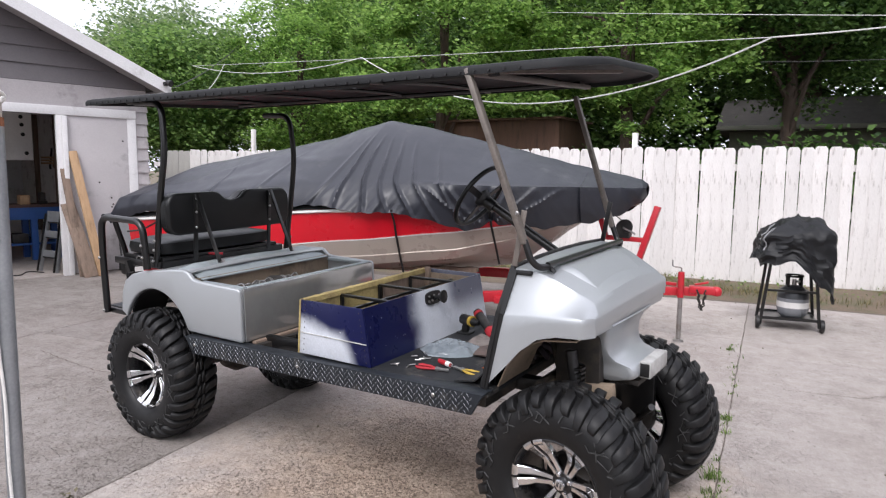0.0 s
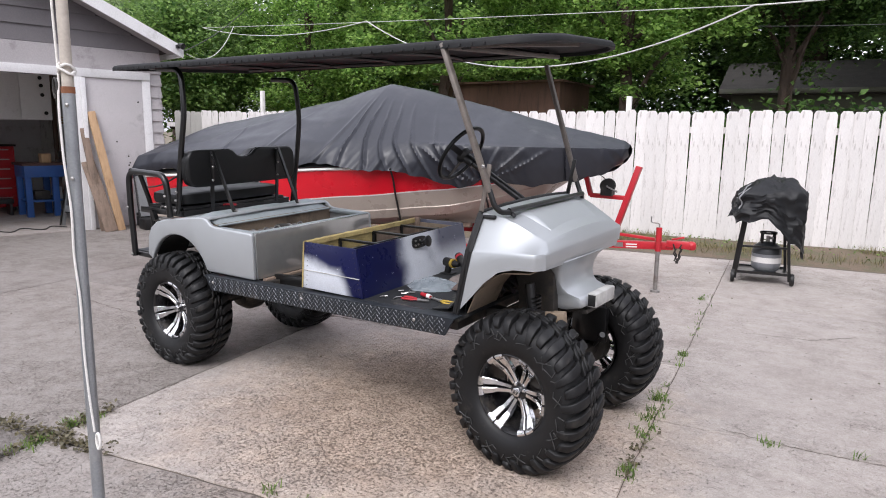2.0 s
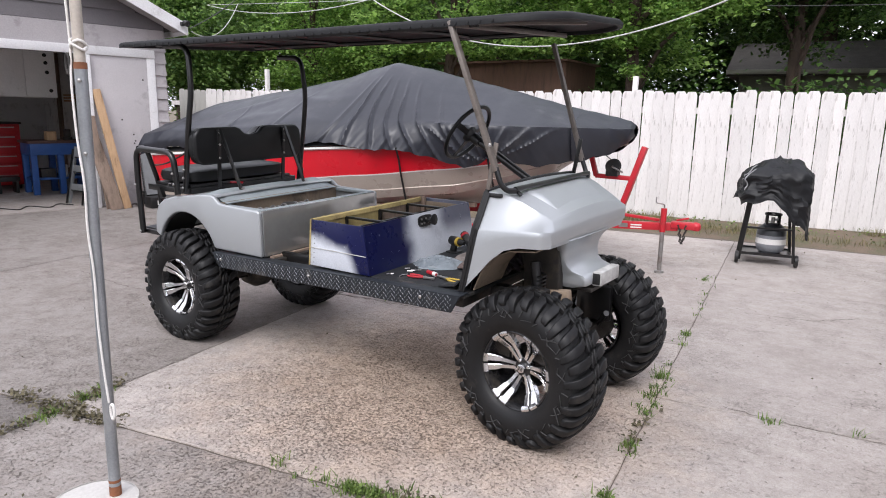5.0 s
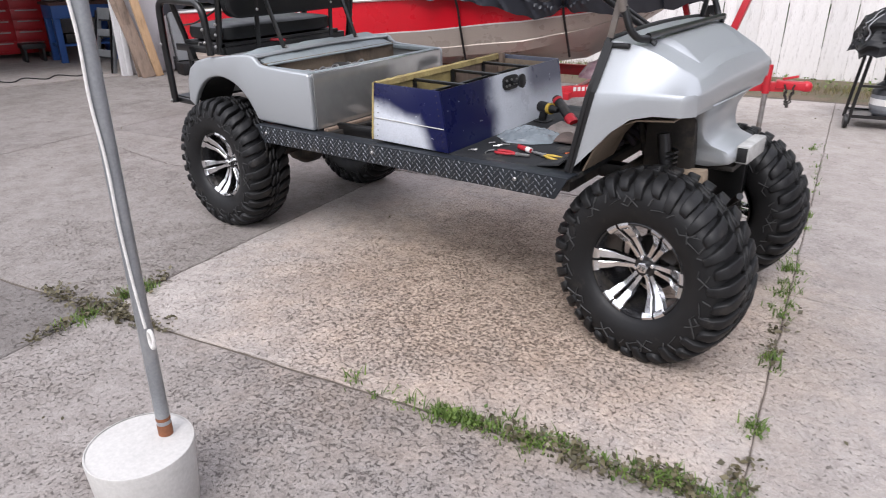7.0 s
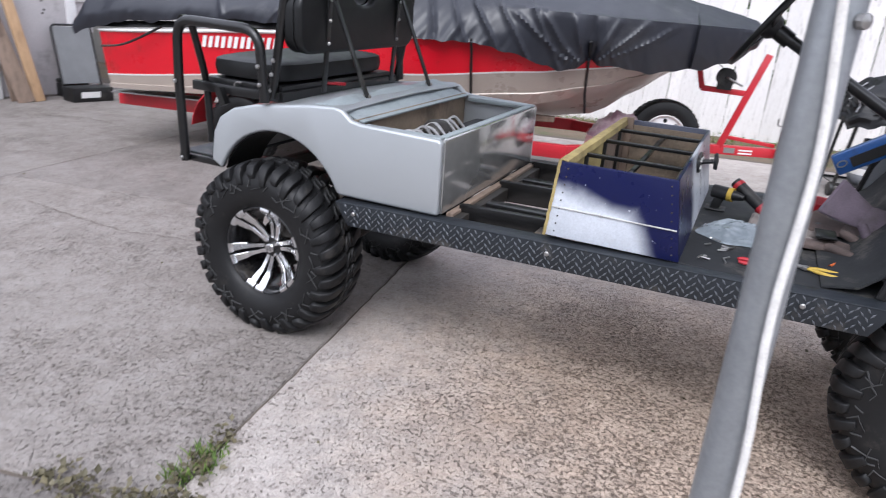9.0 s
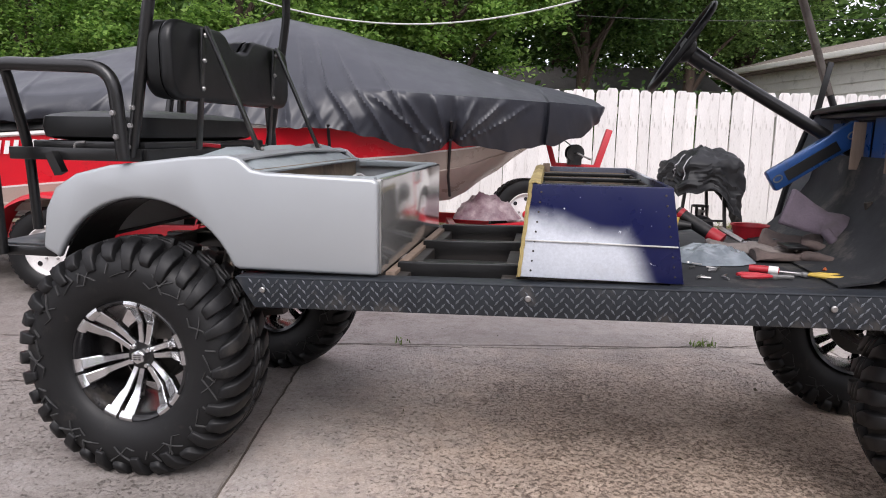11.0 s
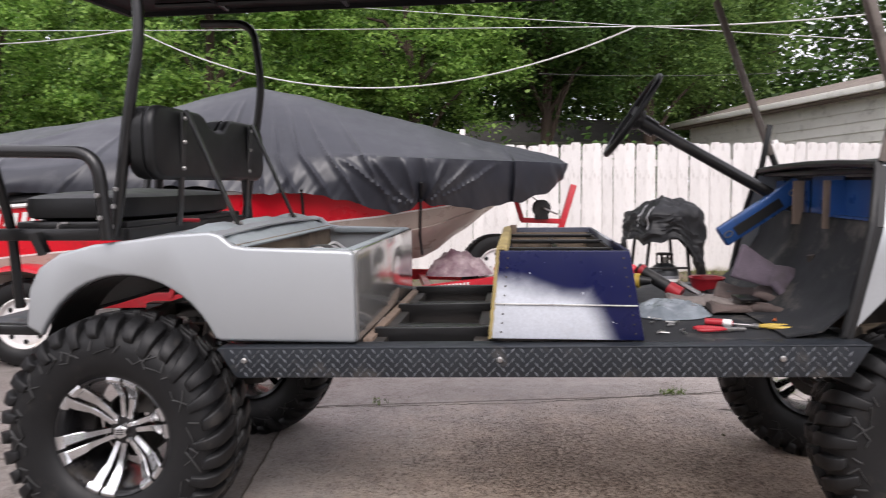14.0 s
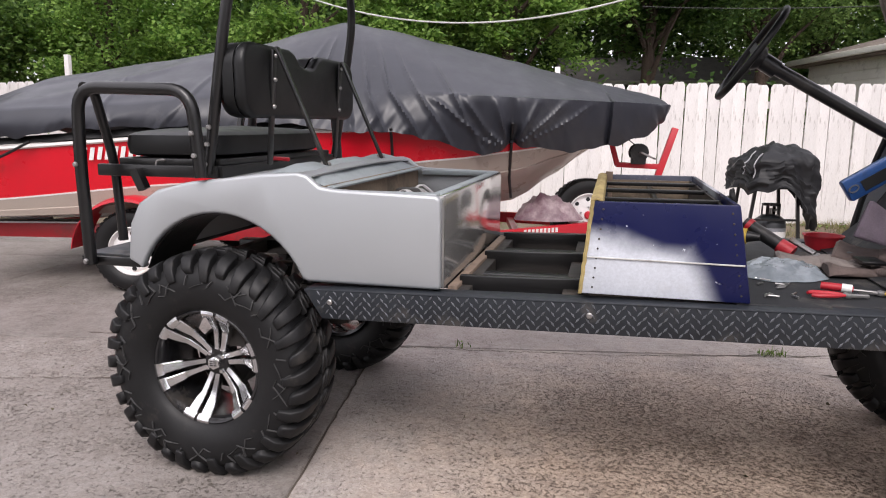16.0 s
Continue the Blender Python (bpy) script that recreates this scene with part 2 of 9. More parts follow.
    # brown tint, made brighter to offset the shade under the cart
    col = mix(math_node("MULTIPLY", brown_lift, 0.75), col, mix(1.0, col, (1.20, 1.01, 0.83), "MULTIPLY"))
    info = n.new("ShaderNodeObjectInfo")
    col = mix(1.0, col, mix(info.outputs["Random"], (0.86, 0.86, 0.87), (1.0, 1.0, 1.0)), "MULTIPLY")
    l.new(col, b.inputs["Base Color"])
    l.new(ramp(mid, 0.3, 0.7, 0.72, 0.92), b.inputs["Roughness"])
    h = math_node("SUBTRACT", math_node("MULTIPLY", fine, 0.45), math_node("MULTIPLY", hole, 0.9))
    h = math_node("ADD", h, math_node("MULTIPLY", mid, 0.9))
    bp = n.new("ShaderNodeBump")
    bp.inputs["Strength"].default_value, bp.inputs["Distance"].default_value = 1.0, 0.012
    l.new(h, bp.inputs["Height"])
    l.new(bp.outputs["Normal"], b.inputs["Normal"])
    return m


def leaf_material(name, dark, light, glow=0.3):
    m = bpy.data.materials.new(name)
    m.use_nodes = True
    n, l = m.node_tree.nodes, m.node_tree.links
    b = n["Principled BSDF"]
    g = n.new("ShaderNodeNewGeometry")
    x = n.new("ShaderNodeMixRGB")
    x.inputs["Color1"].default_value, x.inputs["Color2"].default_value = (*dark, 1), (*light, 1)
    l.new(g.outputs["Random Per Island"], x.inputs["Fac"])
    co = n.new("ShaderNodeTexCoord")
    t = n.new("ShaderNodeTexNoise")
    t.inputs["Scale"].default_value = 0.8
    l.new(co.outputs["Object"], t.inputs["Vector"])
    y = n.new("ShaderNodeMixRGB")
    y.blend_type = "MULTIPLY"
    y.inputs["Fac"].default_value = 0.5
    l.new(x.outputs["Color"], y.inputs["Color1"])
    l.new(t.outputs["Fac"], y.inputs["Color2"])
    l.new(y.outputs["Color"], b.inputs["Base Color"])
    b.inputs["Roughness"].default_value = 0.45
    b.inputs["Specular IOR Level"].default_value = 0.35
    tr = n.new("ShaderNodeBsdfTranslucent")
    l.new(y.outputs["Color"], tr.inputs["Color"])
    ms = n.new("ShaderNodeMixShader")
    ms.inputs["Fac"].default_value = glow
    l.new(b.outputs["BSDF"], ms.inputs[1])
    l.new(tr.outputs["BSDF"], ms.inputs[2])
    l.new(ms.outputs["Shader"], n["Material Output"].inputs["Surface"])
    return m


concrete = concrete_material("old_concrete", 0.72, 0.82)
# tone raised to offset the shade that the cart throws on these slabs
concrete_brightened = concrete_material("brightened_concrete", 0.60, 1.32)
concrete_near = concrete_material("grey_worn_concrete", 0.80, 1.02)
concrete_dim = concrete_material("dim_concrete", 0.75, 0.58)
concrete_pale = concrete_material("pale_concrete", 0.56, 1.20)
soil = material("soil", (0.16, 0.12, 0.085), (0.10, 0.08, 0.055), 0.95, scale=3, grain=40, bump=0.8, depth=0.02, dirt=(0.10, 0.12, 0.05), dirt_amount=0.5)
joint_dirt = material("joint_dirt", (0.13, 0.105, 0.085), (0.075, 0.062, 0.05), 0.95, scale=12, grain=120, bump=0.8, depth=0.008)
silver = material("silver_paint", (0.42, 0.44, 0.455), (0.39, 0.41, 0.425), 0.44, 0.45, scale=1.4, grain=500, bump=0.04, depth=0.0004, rough_var=0.05, coat=0.35)
silver_gloss = material("silver_gloss_paint", (0.38, 0.38, 0.37), (0.33, 0.33, 0.32), 0.11, 0.6, scale=2.0, grain=14, bump=0.10, depth=0.0004, rough_var=0.05, coat=0.6)
primer = material("grey_primer", (0.33, 0.37, 0.385), (0.27, 0.31, 0.325), 0.5, 0.2, scale=5, grain=160, bump=0.05, dirt=(0.16, 0.17, 0.17), dirt_amount=0.2)
rubber = material("tyre_rubber", (0.0065, 0.0065, 0.007), (0.0105, 0.0105, 0.011), 0.52, scale=7, grain=110, bump=0.25, depth=0.001, dirt=(0.035, 0.031, 0.027), dirt_amount=0.12, dirt_scale=9)
rubber_worn = material("scuffed_rubber", (0.048, 0.048, 0.048), (0.026, 0.026, 0.026), 0.6, scale=9, grain=110, bump=0.2, depth=0.001)
black_steel = material("black_steel", (0.0045, 0.0045, 0.005), (0.007, 0.007, 0.007), 0.34, 0.0, scale=8, grain=220, bump=0.06, depth=0.0005, dirt=(0.05, 0.045, 0.04), dirt_amount=0.12, coat=0.15)
black_vinyl = material("black_vinyl", (0.006, 0.0065, 0.007), (0.009, 0.0095, 0.010), 0.42, scale=6, grain=260, bump=0.3, depth=0.0006)
plastic_black = material("black_plastic", (0.006, 0.006, 0.0065), (0.009, 0.009, 0.0095), 0.5, scale=6, grain=150, bump=0.12, depth=0.0006, dirt=(0.06, 0.055, 0.05), dirt_amount=0.15)
roof_black = material("matt_black_roof", (0.010, 0.0105, 0.0115), (0.007, 0.0075, 0.008), 0.62, scale=5, grain=200, bump=0.1, depth=0.0006)
rubber.node_tree.nodes["Principled BSDF"].inputs["Specular IOR Level"].default_value = 0.32
roof_black.node_tree.nodes["Principled BSDF"].inputs["Specular IOR Level"].default_value = 0.3
tread_plate = material("tread_plate", (0.019, 0.023, 0.029), (0.028, 0.033, 0.039), 0.46, 0.25, scale=9, grain=140, bump=0.12, depth=0.0008, dirt=(0.11, 0.10, 0.09), dirt_amount=0.22, dirt_scale=7)
tread_bright = material("worn_tread_bar", (0.17, 0.18, 0.195), (0.10, 0.108, 0.118), 0.4, 0.5, scale=14, grain=180, bump=0.1)
floor_mat = material("floor_mat", (0.009, 0.010, 0.012), (0.015, 0.0165, 0.019), 0.72, scale=5, grain=120, bump=0.3, depth=0.001, dirt=(0.11, 0.10, 0.085), dirt_amount=0.28, dirt_scale=6)
machined = material("machined_alloy", (0.78, 0.78, 0.79), (0.70, 0.70, 0.71), 0.2, 1.0, scale=10, grain=400, bump=0.04, depth=0.0003, rough_var=0.07)
gloss_black = material("gloss_black", (0.010, 0.010, 0.011), (0.014, 0.014, 0.015), 0.2, 0.0, scale=6, grain=200, bump=0.0, dirt=(0.05, 0.043, 0.035), dirt_amount=0.15)
steel = material("bare_steel", (0.42, 0.41, 0.40), (0.33, 0.32, 0.31), 0.36, 0.9, scale=9, grain=160, bump=0.12, dirt=(0.16, 0.11, 0.07), dirt_amount=0.2)
galvanised = material("galvanised_tube", (0.34, 0.355, 0.37), (0.27, 0.285, 0.30), 0.42, 0.65, scale=9, grain=140, bump=0.1, depth=0.0006, rough_var=0.1, dirt=(0.42, 0.42, 0.42), dirt_amount=0.2)
taupe_tube = material("weathered_strut", (0.20, 0.175, 0.155), (0.14, 0.122, 0.11), 0.5, 0.35, scale=14, grain=130, bump=0.15, dirt=(0.08, 0.07, 0.06), dirt_amount=0.3, dirt_scale=10)
rust = material("rust", (0.24, 0.09, 0.04), (0.13, 0.055, 0.03), 0.85, scale=22, grain=150, bump=0.5, depth=0.002)
tan_under = material("dusty_underbody", (0.30, 0.23, 0.165), (0.19, 0.15, 0.11), 0.85, scale=6, grain=90, bump=0.3, dirt=(0.06, 0.05, 0.04), dirt_amount=0.4)
dark_grease = material("greasy_metal", (0.03, 0.028, 0.026), (0.06, 0.052, 0.045), 0.55, 0.3, scale=9, grain=120, bump=0.3, dirt=(0.15, 0.115, 0.08), dirt_amount=0.3)
foam_yellow = material("yellow_foam", (0.44, 0.345, 0.145), (0.30, 0.23, 0.09), 0.9, scale=10, grain=60, bump=0.6, depth=0.006, dirt=(0.14, 0.10, 0.05), dirt_amount=0.25)
blue_paint = material("blue_paint", (0.028, 0.10, 0.31), (0.022, 0.075, 0.235), 0.3, 0.2, scale=4, grain=220, bump=0.06, dirt=(0.03, 0.035, 0.06), dirt_amount=0.25, coat=0.3)
wood_raw = material("pine_board", (0.50, 0.33, 0.19), (0.38, 0.235, 0.125), 0.75, scale=5, grain=40, bump=0.2, stretch=(6, 6, 0.7), dirt=(0.20, 0.12, 0.065), dirt_amount=0.2)
wood_old = material("weathered_board", (0.255, 0.185, 0.14), (0.175, 0.13, 0.10), 0.85, scale=5, grain=40, bump=0.3, stretch=(6, 6, 0.7), dirt=(0.09, 0.07, 0.055), dirt_amount=0.35)
wood_deck = material("weathered_deck", (0.20, 0.145, 0.11), (0.13, 0.095, 0.072), 0.85, scale=5, grain=50, bump=0.3, stretch=(1, 7, 7), piece=0.25)
fence_white = material("white_fence_paint", (0.80, 0.775, 0.755), (0.70, 0.67, 0.65), 0.75, scale=2.5, grain=45, bump=0.25, depth=0.003, stretch=(5, 5, 0.7), dirt=(0.34, 0.31, 0.285), dirt_amount=0.2, dirt_scale=6, piece=0.14)
trim_white = material("white_trim_paint", (0.74, 0.73, 0.73), (0.66, 0.65, 0.65), 0.6, scale=3, grain=60, bump=0.12, dirt=(0.42, 0.40, 0.38), dirt_amount=0.12)
siding_grey = material("grey_siding_paint", (0.46, 0.43, 0.435), (0.41, 0.385, 0.39), 0.75, scale=2.2, grain=60, bump=0.2, depth=0.002, dirt=(0.24, 0.22, 0.215), dirt_amount=0.25, piece=0.1)
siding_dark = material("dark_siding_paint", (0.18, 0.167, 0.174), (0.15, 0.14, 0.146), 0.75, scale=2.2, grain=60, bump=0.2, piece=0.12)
siding_mauve = material("mauve_siding_paint", (0.56, 0.515, 0.535), (0.49, 0.455, 0.475), 0.75, scale=1.8, grain=60, bump=0.2, depth=0.002, dirt=(0.31, 0.285, 0.29), dirt_amount=0.22, piece=0.08)
gable_brown = material("brown_gable_paint", (0.16, 0.125, 0.12), (0.125, 0.10, 0.095), 0.8, scale=2, grain=60, bump=0.2, piece=0.1)
old_shingle = material("weathered_brown_shingle", (0.24, 0.20, 0.17), (0.15, 0.125, 0.11), 0.95, scale=7, grain=60, bump=0.8, depth=0.01, dirt=(0.07, 0.06, 0.05), dirt_amount=0.4, dirt_scale=4)
siding_cream = material("cream_siding_paint", (0.78, 0.77, 0.71), (0.68, 0.67, 0.61), 0.75, scale=2, grain=60, bump=0.15, dirt=(0.38, 0.37, 0.33), dirt_amount=0.2, piece=0.08)
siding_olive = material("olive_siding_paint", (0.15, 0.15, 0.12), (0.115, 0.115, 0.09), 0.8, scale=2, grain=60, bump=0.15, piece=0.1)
panel_grey = material("grey_panel_paint", (0.51, 0.48, 0.485), (0.46, 0.435, 0.44), 0.7, scale=2.2, grain=80, bump=0.12, dirt=(0.29, 0.27, 0.265), dirt_amount=0.2)
shingle = material("asphalt_shingle", (0.085, 0.078, 0.075), (0.055, 0.05, 0.05), 0.95, scale=4, grain=120, bump=0.6, depth=0.004, piece=0.2)
brown_panel = material("rust_brown_panel", (0.125, 0.066, 0.043), (0.092, 0.05, 0.034), 0.8, scale=3, grain=60, bump=0.2, dirt=(0.05, 0.03, 0.022), dirt_amount=0.3, stretch=(4, 4, 0.6))
cover_cloth = material("grey_cover_cloth", (0.0225, 0.0245, 0.033), (0.0165, 0.0182, 0.025), 0.40, scale=3.0, grain=240, bump=0.10, depth=0.0008, dirt=(0.055, 0.056, 0.062), dirt_amount=0.12)
cover_black = material("black_cover_cloth", (0.013, 0.0135, 0.015), (0.009, 0.0095, 0.0105), 0.5, scale=4, grain=240, bump=0.12, depth=0.0008)
hull_red = material("red_gelcoat", (0.66, 0.004, 0.018), (0.60, 0.004, 0.016), 0.3, scale=2, grain=200, bump=0.02, coat=0.1, dirt=(0.34, 0.02, 0.02), dirt_amount=0.1)
hull_tan = material("champagne_gelcoat", (0.43, 0.365, 0.315), (0.385, 0.325, 0.28), 0.3, 0.1, scale=2, grain=200, bump=0.02, coat=0.3, dirt=(0.33, 0.28, 0.24), dirt_amount=0.12)
hull_white = material("white_gelcoat", (0.74, 0.73, 0.71), (0.66, 0.65, 0.63), 0.35, scale=3, grain=120, bump=0.03)
trailer_red = material("red_trailer_paint", (0.50, 0.018, 0.03), (0.42, 0.016, 0.026), 0.35, scale=5, grain=140, bump=0.06, dirt=(0.16, 0.05, 0.04), dirt_amount=0.18)
white_rim = material("white_wheel_paint", (0.76, 0.74, 0.73), (0.68, 0.66, 0.65), 0.4, scale=8, grain=120, bump=0.05, dirt=(0.42, 0.36, 0.30), dirt_amount=0.2)
bucket_white = material("cement_white", (0.50, 0.485, 0.46), (0.44, 0.425, 0.405), 0.75, scale=5, grain=90, bump=0.25, depth=0.002, dirt=(0.38, 0.36, 0.335), dirt_amount=0.25, dirt_scale=6)
rope_white = material("white_rope", (0.74, 0.72, 0.69), (0.60, 0.58, 0.55), 0.85, scale=60, grain=300, bump=0.6, depth=0.002)
glass_dark = material("dark_window_glass", (0.02, 0.022, 0.025), (0.03, 0.032, 0.035), 0.06, scale=1, grain=3, bump=0.0, rough_var=0.02)
cable_pale = material("pale_cable", (0.58, 0.58, 0.55), (0.46, 0.46, 0.44), 0.6, scale=4, grain=60, bump=0.05)
cable_dark = material("dark_cable", (0.035, 0.035, 0.034), (0.05, 0.05, 0.05), 0.6, scale=4, grain=60, bump=0.05)
bark = material("bark", (0.105, 0.072, 0.055), (0.062, 0.044, 0.035), 0.95, scale=5, grain=26, bump=1.0, depth=0.03, stretch=(3, 3, 0.6))
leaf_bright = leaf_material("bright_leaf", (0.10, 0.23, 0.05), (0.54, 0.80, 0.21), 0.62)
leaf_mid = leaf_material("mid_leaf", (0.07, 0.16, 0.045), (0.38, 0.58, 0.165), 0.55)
# darker copy of the leaf colours: the shade under the trees is painted in
leaf_shaded = leaf_material("shaded_leaf", (0.042, 0.098, 0.029), (0.18, 0.32, 0.08), 0.5)
leaf_pale = leaf_material("pale_far_leaf", (0.14, 0.24, 0.10), (0.50, 0.62, 0.32), 0.55)
weed_green = leaf_material("weed_leaf", (0.09, 0.16, 0.035), (0.28, 0.40, 0.10), 0.35)
weed_red = leaf_material("purple_weed_leaf", (0.10, 0.09, 0.055), (0.22, 0.19, 0.11), 0.2)
grass_pale = leaf_material("verge_grass", (0.12, 0.12, 0.045), (0.36, 0.31, 0.14), 0.3)

scuffed_white = material("scuffed_white_paint", (0.62, 0.62, 0.60), (0.50, 0.50, 0.49), 0.5, scale=14, grain=120, bump=0.15, dirt=(0.16, 0.15, 0.14), dirt_amount=0.7)
fence_grey = material("grey_fence_picket", (0.42, 0.41, 0.385), (0.33, 0.32, 0.30), 0.85, scale=2.5, grain=45, bump=0.25, depth=0.003, stretch=(5, 5, 0.7))
cover_black.node_tree.nodes["Principled BSDF"].inputs["Specular IOR Level"].default_value = 0.28
black_vinyl.node_tree.nodes["Principled BSDF"].inputs["Specular IOR Level"].default_value = 0.35

# ---- the yard ----
UX, UY = 0.986, 0.168  # direction of the fence and the boat


def along(x0, y0, s, w, z):
    """A point s along the fence's direction from (x0, y0) and w towards the fence."""
    return (x0 + s * UX - w * UY, y0 + s * UY + w * UX, z)


def fence_y(x):
    return 7.40 + 0.11 * (x - 1.0)


def build_ground():
    g = Geo()
    xs = [-400, -60, -20] + [-14 + 1.4 * i for i in range(21)] + [20, 60, 400]
    ys = [-400, -60, -20, -10, -4, 0, 3, 5, 6.0, 6.6, 7.2, 7.7, 8.2, 8.8, 9.6, 11, 14, 20, 30, 60, 400]

    def height(x, y):
        d = y - fence_y(x)
        rise = max(0.0, min(1.0, (d + 1.5) / 1.4))
        return -0.055 + 0.15 * rise + (0.02 * noise.noise(Vector((x, y, 0))) if rise > 0 else 0)
    g.grid([[(x, y, height(x, y)) for x in xs] for y in ys])
    return solid("ground", g, soil, "bare brown soil with patchy grass along the fence", "ground", kind="structure")


build_ground()


def leaves(name, pts, sizes, mat, droop=0.4, fold=0.25):
    """Many small folded leaves as one mesh."""
    n = len(pts)
    a = np.random.rand(n) * 2 * np.pi
    tilt = (np.random.rand(n) - droop) * 1.5
    d = np.stack([np.cos(a) * np.cos(tilt), np.sin(a) * np.cos(tilt), np.sin(tilt)], 1)
    up = np.random.randn(n, 3) * 0.5 + (0, 0, 1)
    s = np.cross(d, up)
    s /= np.linalg.norm(s, axis=1, keepdims=True) + 1e-9
    w = np.cross(s, d)
    L, H = sizes[:, None], sizes[:, None] * 0.34
    v = np.stack([pts, pts + d * L * 0.45 + s * H + w * H * fold, pts + d * L - w * L * 0.12, pts + d * L * 0.45 - s * H + w * H * fold], 1).reshape(-1, 3)
    i = np.arange(n)[:, None] * 4
    f = np.concatenate([i + [0, 1, 2], i + [0, 2, 3]], 1).reshape(-1, 3)
    data = bpy.data.meshes.new(name)
    data.vertices.add(len(v))
    data.vertices.foreach_set("co", v.ravel())
    data.loops.add(f.size)
    data.loops.foreach_set("vertex_index", f.ravel())
    data.polygons.add(len(f))
    data.polygons.foreach_set("loop_start", np.arange(0, f.size, 3))
    data.polygons.foreach_set("loop_total", np.full(len(f), 3))
    data.update()
    data.validate()
    data.materials.append(mat)
    return data


def crown_points(centre, radii, clumps, per, spread, shell=0.55):
    """Leaf places in uneven clumps, most of them near the crown's outside."""
    out = []
    c, r = np.array(centre), np.array(radii)
    q = np.random.randn(clumps, 3)
    q /= np.linalg.norm(q, axis=1, keepdims=True)
    q *= (shell + (1 - shell) * np.random.rand(clumps, 1)) * (0.82 + 0.36 * np.random.rand(clumps, 1))
    for p in c + q * r:
        k = int(per * (0.5 + np.random.rand()))
        e = np.random.randn(k, 3) * spread * (0.6 + 0.8 * np.random.rand())
        e[:, 2] *= 0.65
        out.append(p + e)
    return np.concatenate(out)


def tree(at, height, radii, centre_z, mat, label, clumps=260, per=70, spread=0.26, leaf=0.11, trunk=0.16, lean=(0, 0), keep=None):
    root = thing("tree", label, "tree", at, "trees behind the fence")
    x, y, z = at
    top = (x + lean[0], y + lean[1], height * 0.8)
    g = Geo()
    pts = [(x + lean[0] * t + 0.08 * math.sin(5 * t + x), y + lean[1] * t + 0.08 * math.cos(4 * t + y), z - 0.1 + (height * 0.8 + 0.1 - z) * t) for t in (i / 8 for i in range(9))]
    g.tube(pts, [trunk * (1.25 - 0.9 * i / 8) * (1.25 if i == 0 else 1) for i in range(9)], 10)
    part("trunk", g, bark, root)
    rnd = random.Random(int(x * 31 + y * 17))
    for i in range(7):
        t = 0.35 + 0.55 * i / 7
        b = Vector(pts[int(t * 8)])
        a = rnd.uniform(0, 6.28)
        reach = min(radii[0], radii[1]) * rnd.uniform(0.5, 0.8)
        e = b + Vector((math.cos(a) * reach, math.sin(a) * reach, rnd.uniform(0.6, 1.8)))
        m = (b + e) / 2 + Vector((0, 0, 0.25))
        part("limb", Geo().tube([b, m, e], [trunk * 0.42, trunk * 0.28, trunk * 0.08], 7), bark, root)
    p = crown_points((x + lean[0], y + lean[1], centre_z), radii, clumps, per, spread)
    if keep:
        p = p[keep(p)]
    part("crown", leaves("crown", p, leaf * (0.6 + 0.8 * np.random.rand(len(p))), mat), mat, root)
    return root


# Bright, low growth over the left of the fence; shade-coloured trees behind and to the right.
above_fence = lambda p: p[:, 2] > np.where((p[:, 0] > -5.1) & (p[:, 0] < -1.1), 2.72, 0.9)
tree((-8.2, 9.8, 0.05), 6.4, (1.9, 1.5, 2.6), 3.8, leaf_bright, "leafy green tree overhanging a white fence", 190, 210, 0.19, 0.082, 0.12, keep=above_fence)
tree((-3.9, 9.6, 0.05), 6.0, (2.6, 1.5, 2.6), 3.9, leaf_bright, "bright green leafy tree behind a white fence", 200, 200, 0.165, 0.096, 0.13, keep=above_fence)
tree((-0.4, 10.6, 0.05), 6.6, (2.4, 1.6, 2.4), 4.7, leaf_bright, "bright green broad-leaved tree behind a white fence", 190, 200, 0.165, 0.096, 0.14, keep=above_fence)
tree((2.4, 12.8, 0.05), 7.5, (2.5, 2.0, 2.4), 5.4, leaf_shaded, "shaded green tree with hanging branches", 340, 120, 0.25, 0.105, 0.15)
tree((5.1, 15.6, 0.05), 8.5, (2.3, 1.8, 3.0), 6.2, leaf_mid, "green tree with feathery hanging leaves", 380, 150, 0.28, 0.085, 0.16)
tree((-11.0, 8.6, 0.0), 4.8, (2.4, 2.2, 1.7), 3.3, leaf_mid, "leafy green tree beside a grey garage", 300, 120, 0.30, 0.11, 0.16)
tree((2.1, 21.5, 0.0), 13, (6.5, 4.5, 4.8), 8.6, leaf_shaded, "tall tree with shade-coloured leaves and a thick bare trunk", 560, 100, 0.5, 0.18, 0.38, lean=(0.5, 0))
tree((-5.5, 18.0, 0.0), 11, (5.0, 3.5, 4.6), 6.2, leaf_shaded, "leafy tree in the second row, coloured as in shade", 520, 100, 0.45, 0.17, 0.25)
tree((-12.6, 17.5, 0.0), 9, (3.2, 3.0, 4.0), 5.2, leaf_shaded, "leafy tree behind the garage corner, coloured as in shade", 360, 100, 0.42, 0.17, 0.24)
tree((7.7, 20.0, 0.0), 12, (2.9, 3.0, 4.2), 8.0, leaf_mid, "dark leafy tree behind a cream building", 520, 110, 0.42, 0.16, 0.25)
tree((16.5, 15.0, 0.0), 9, (3.8, 3.0, 3.4), 5.6, leaf_mid, "green tree beyond the neighbouring house", 380, 110, 0.4, 0.15, 0.22)
tree((-21.0, 15.5, 0.0), 8.2, (4.6, 3.2, 2.9), 5.2, leaf_pale, "pale green tree standing far off against the sky", 340, 100, 0.45, 0.17, 0.22)

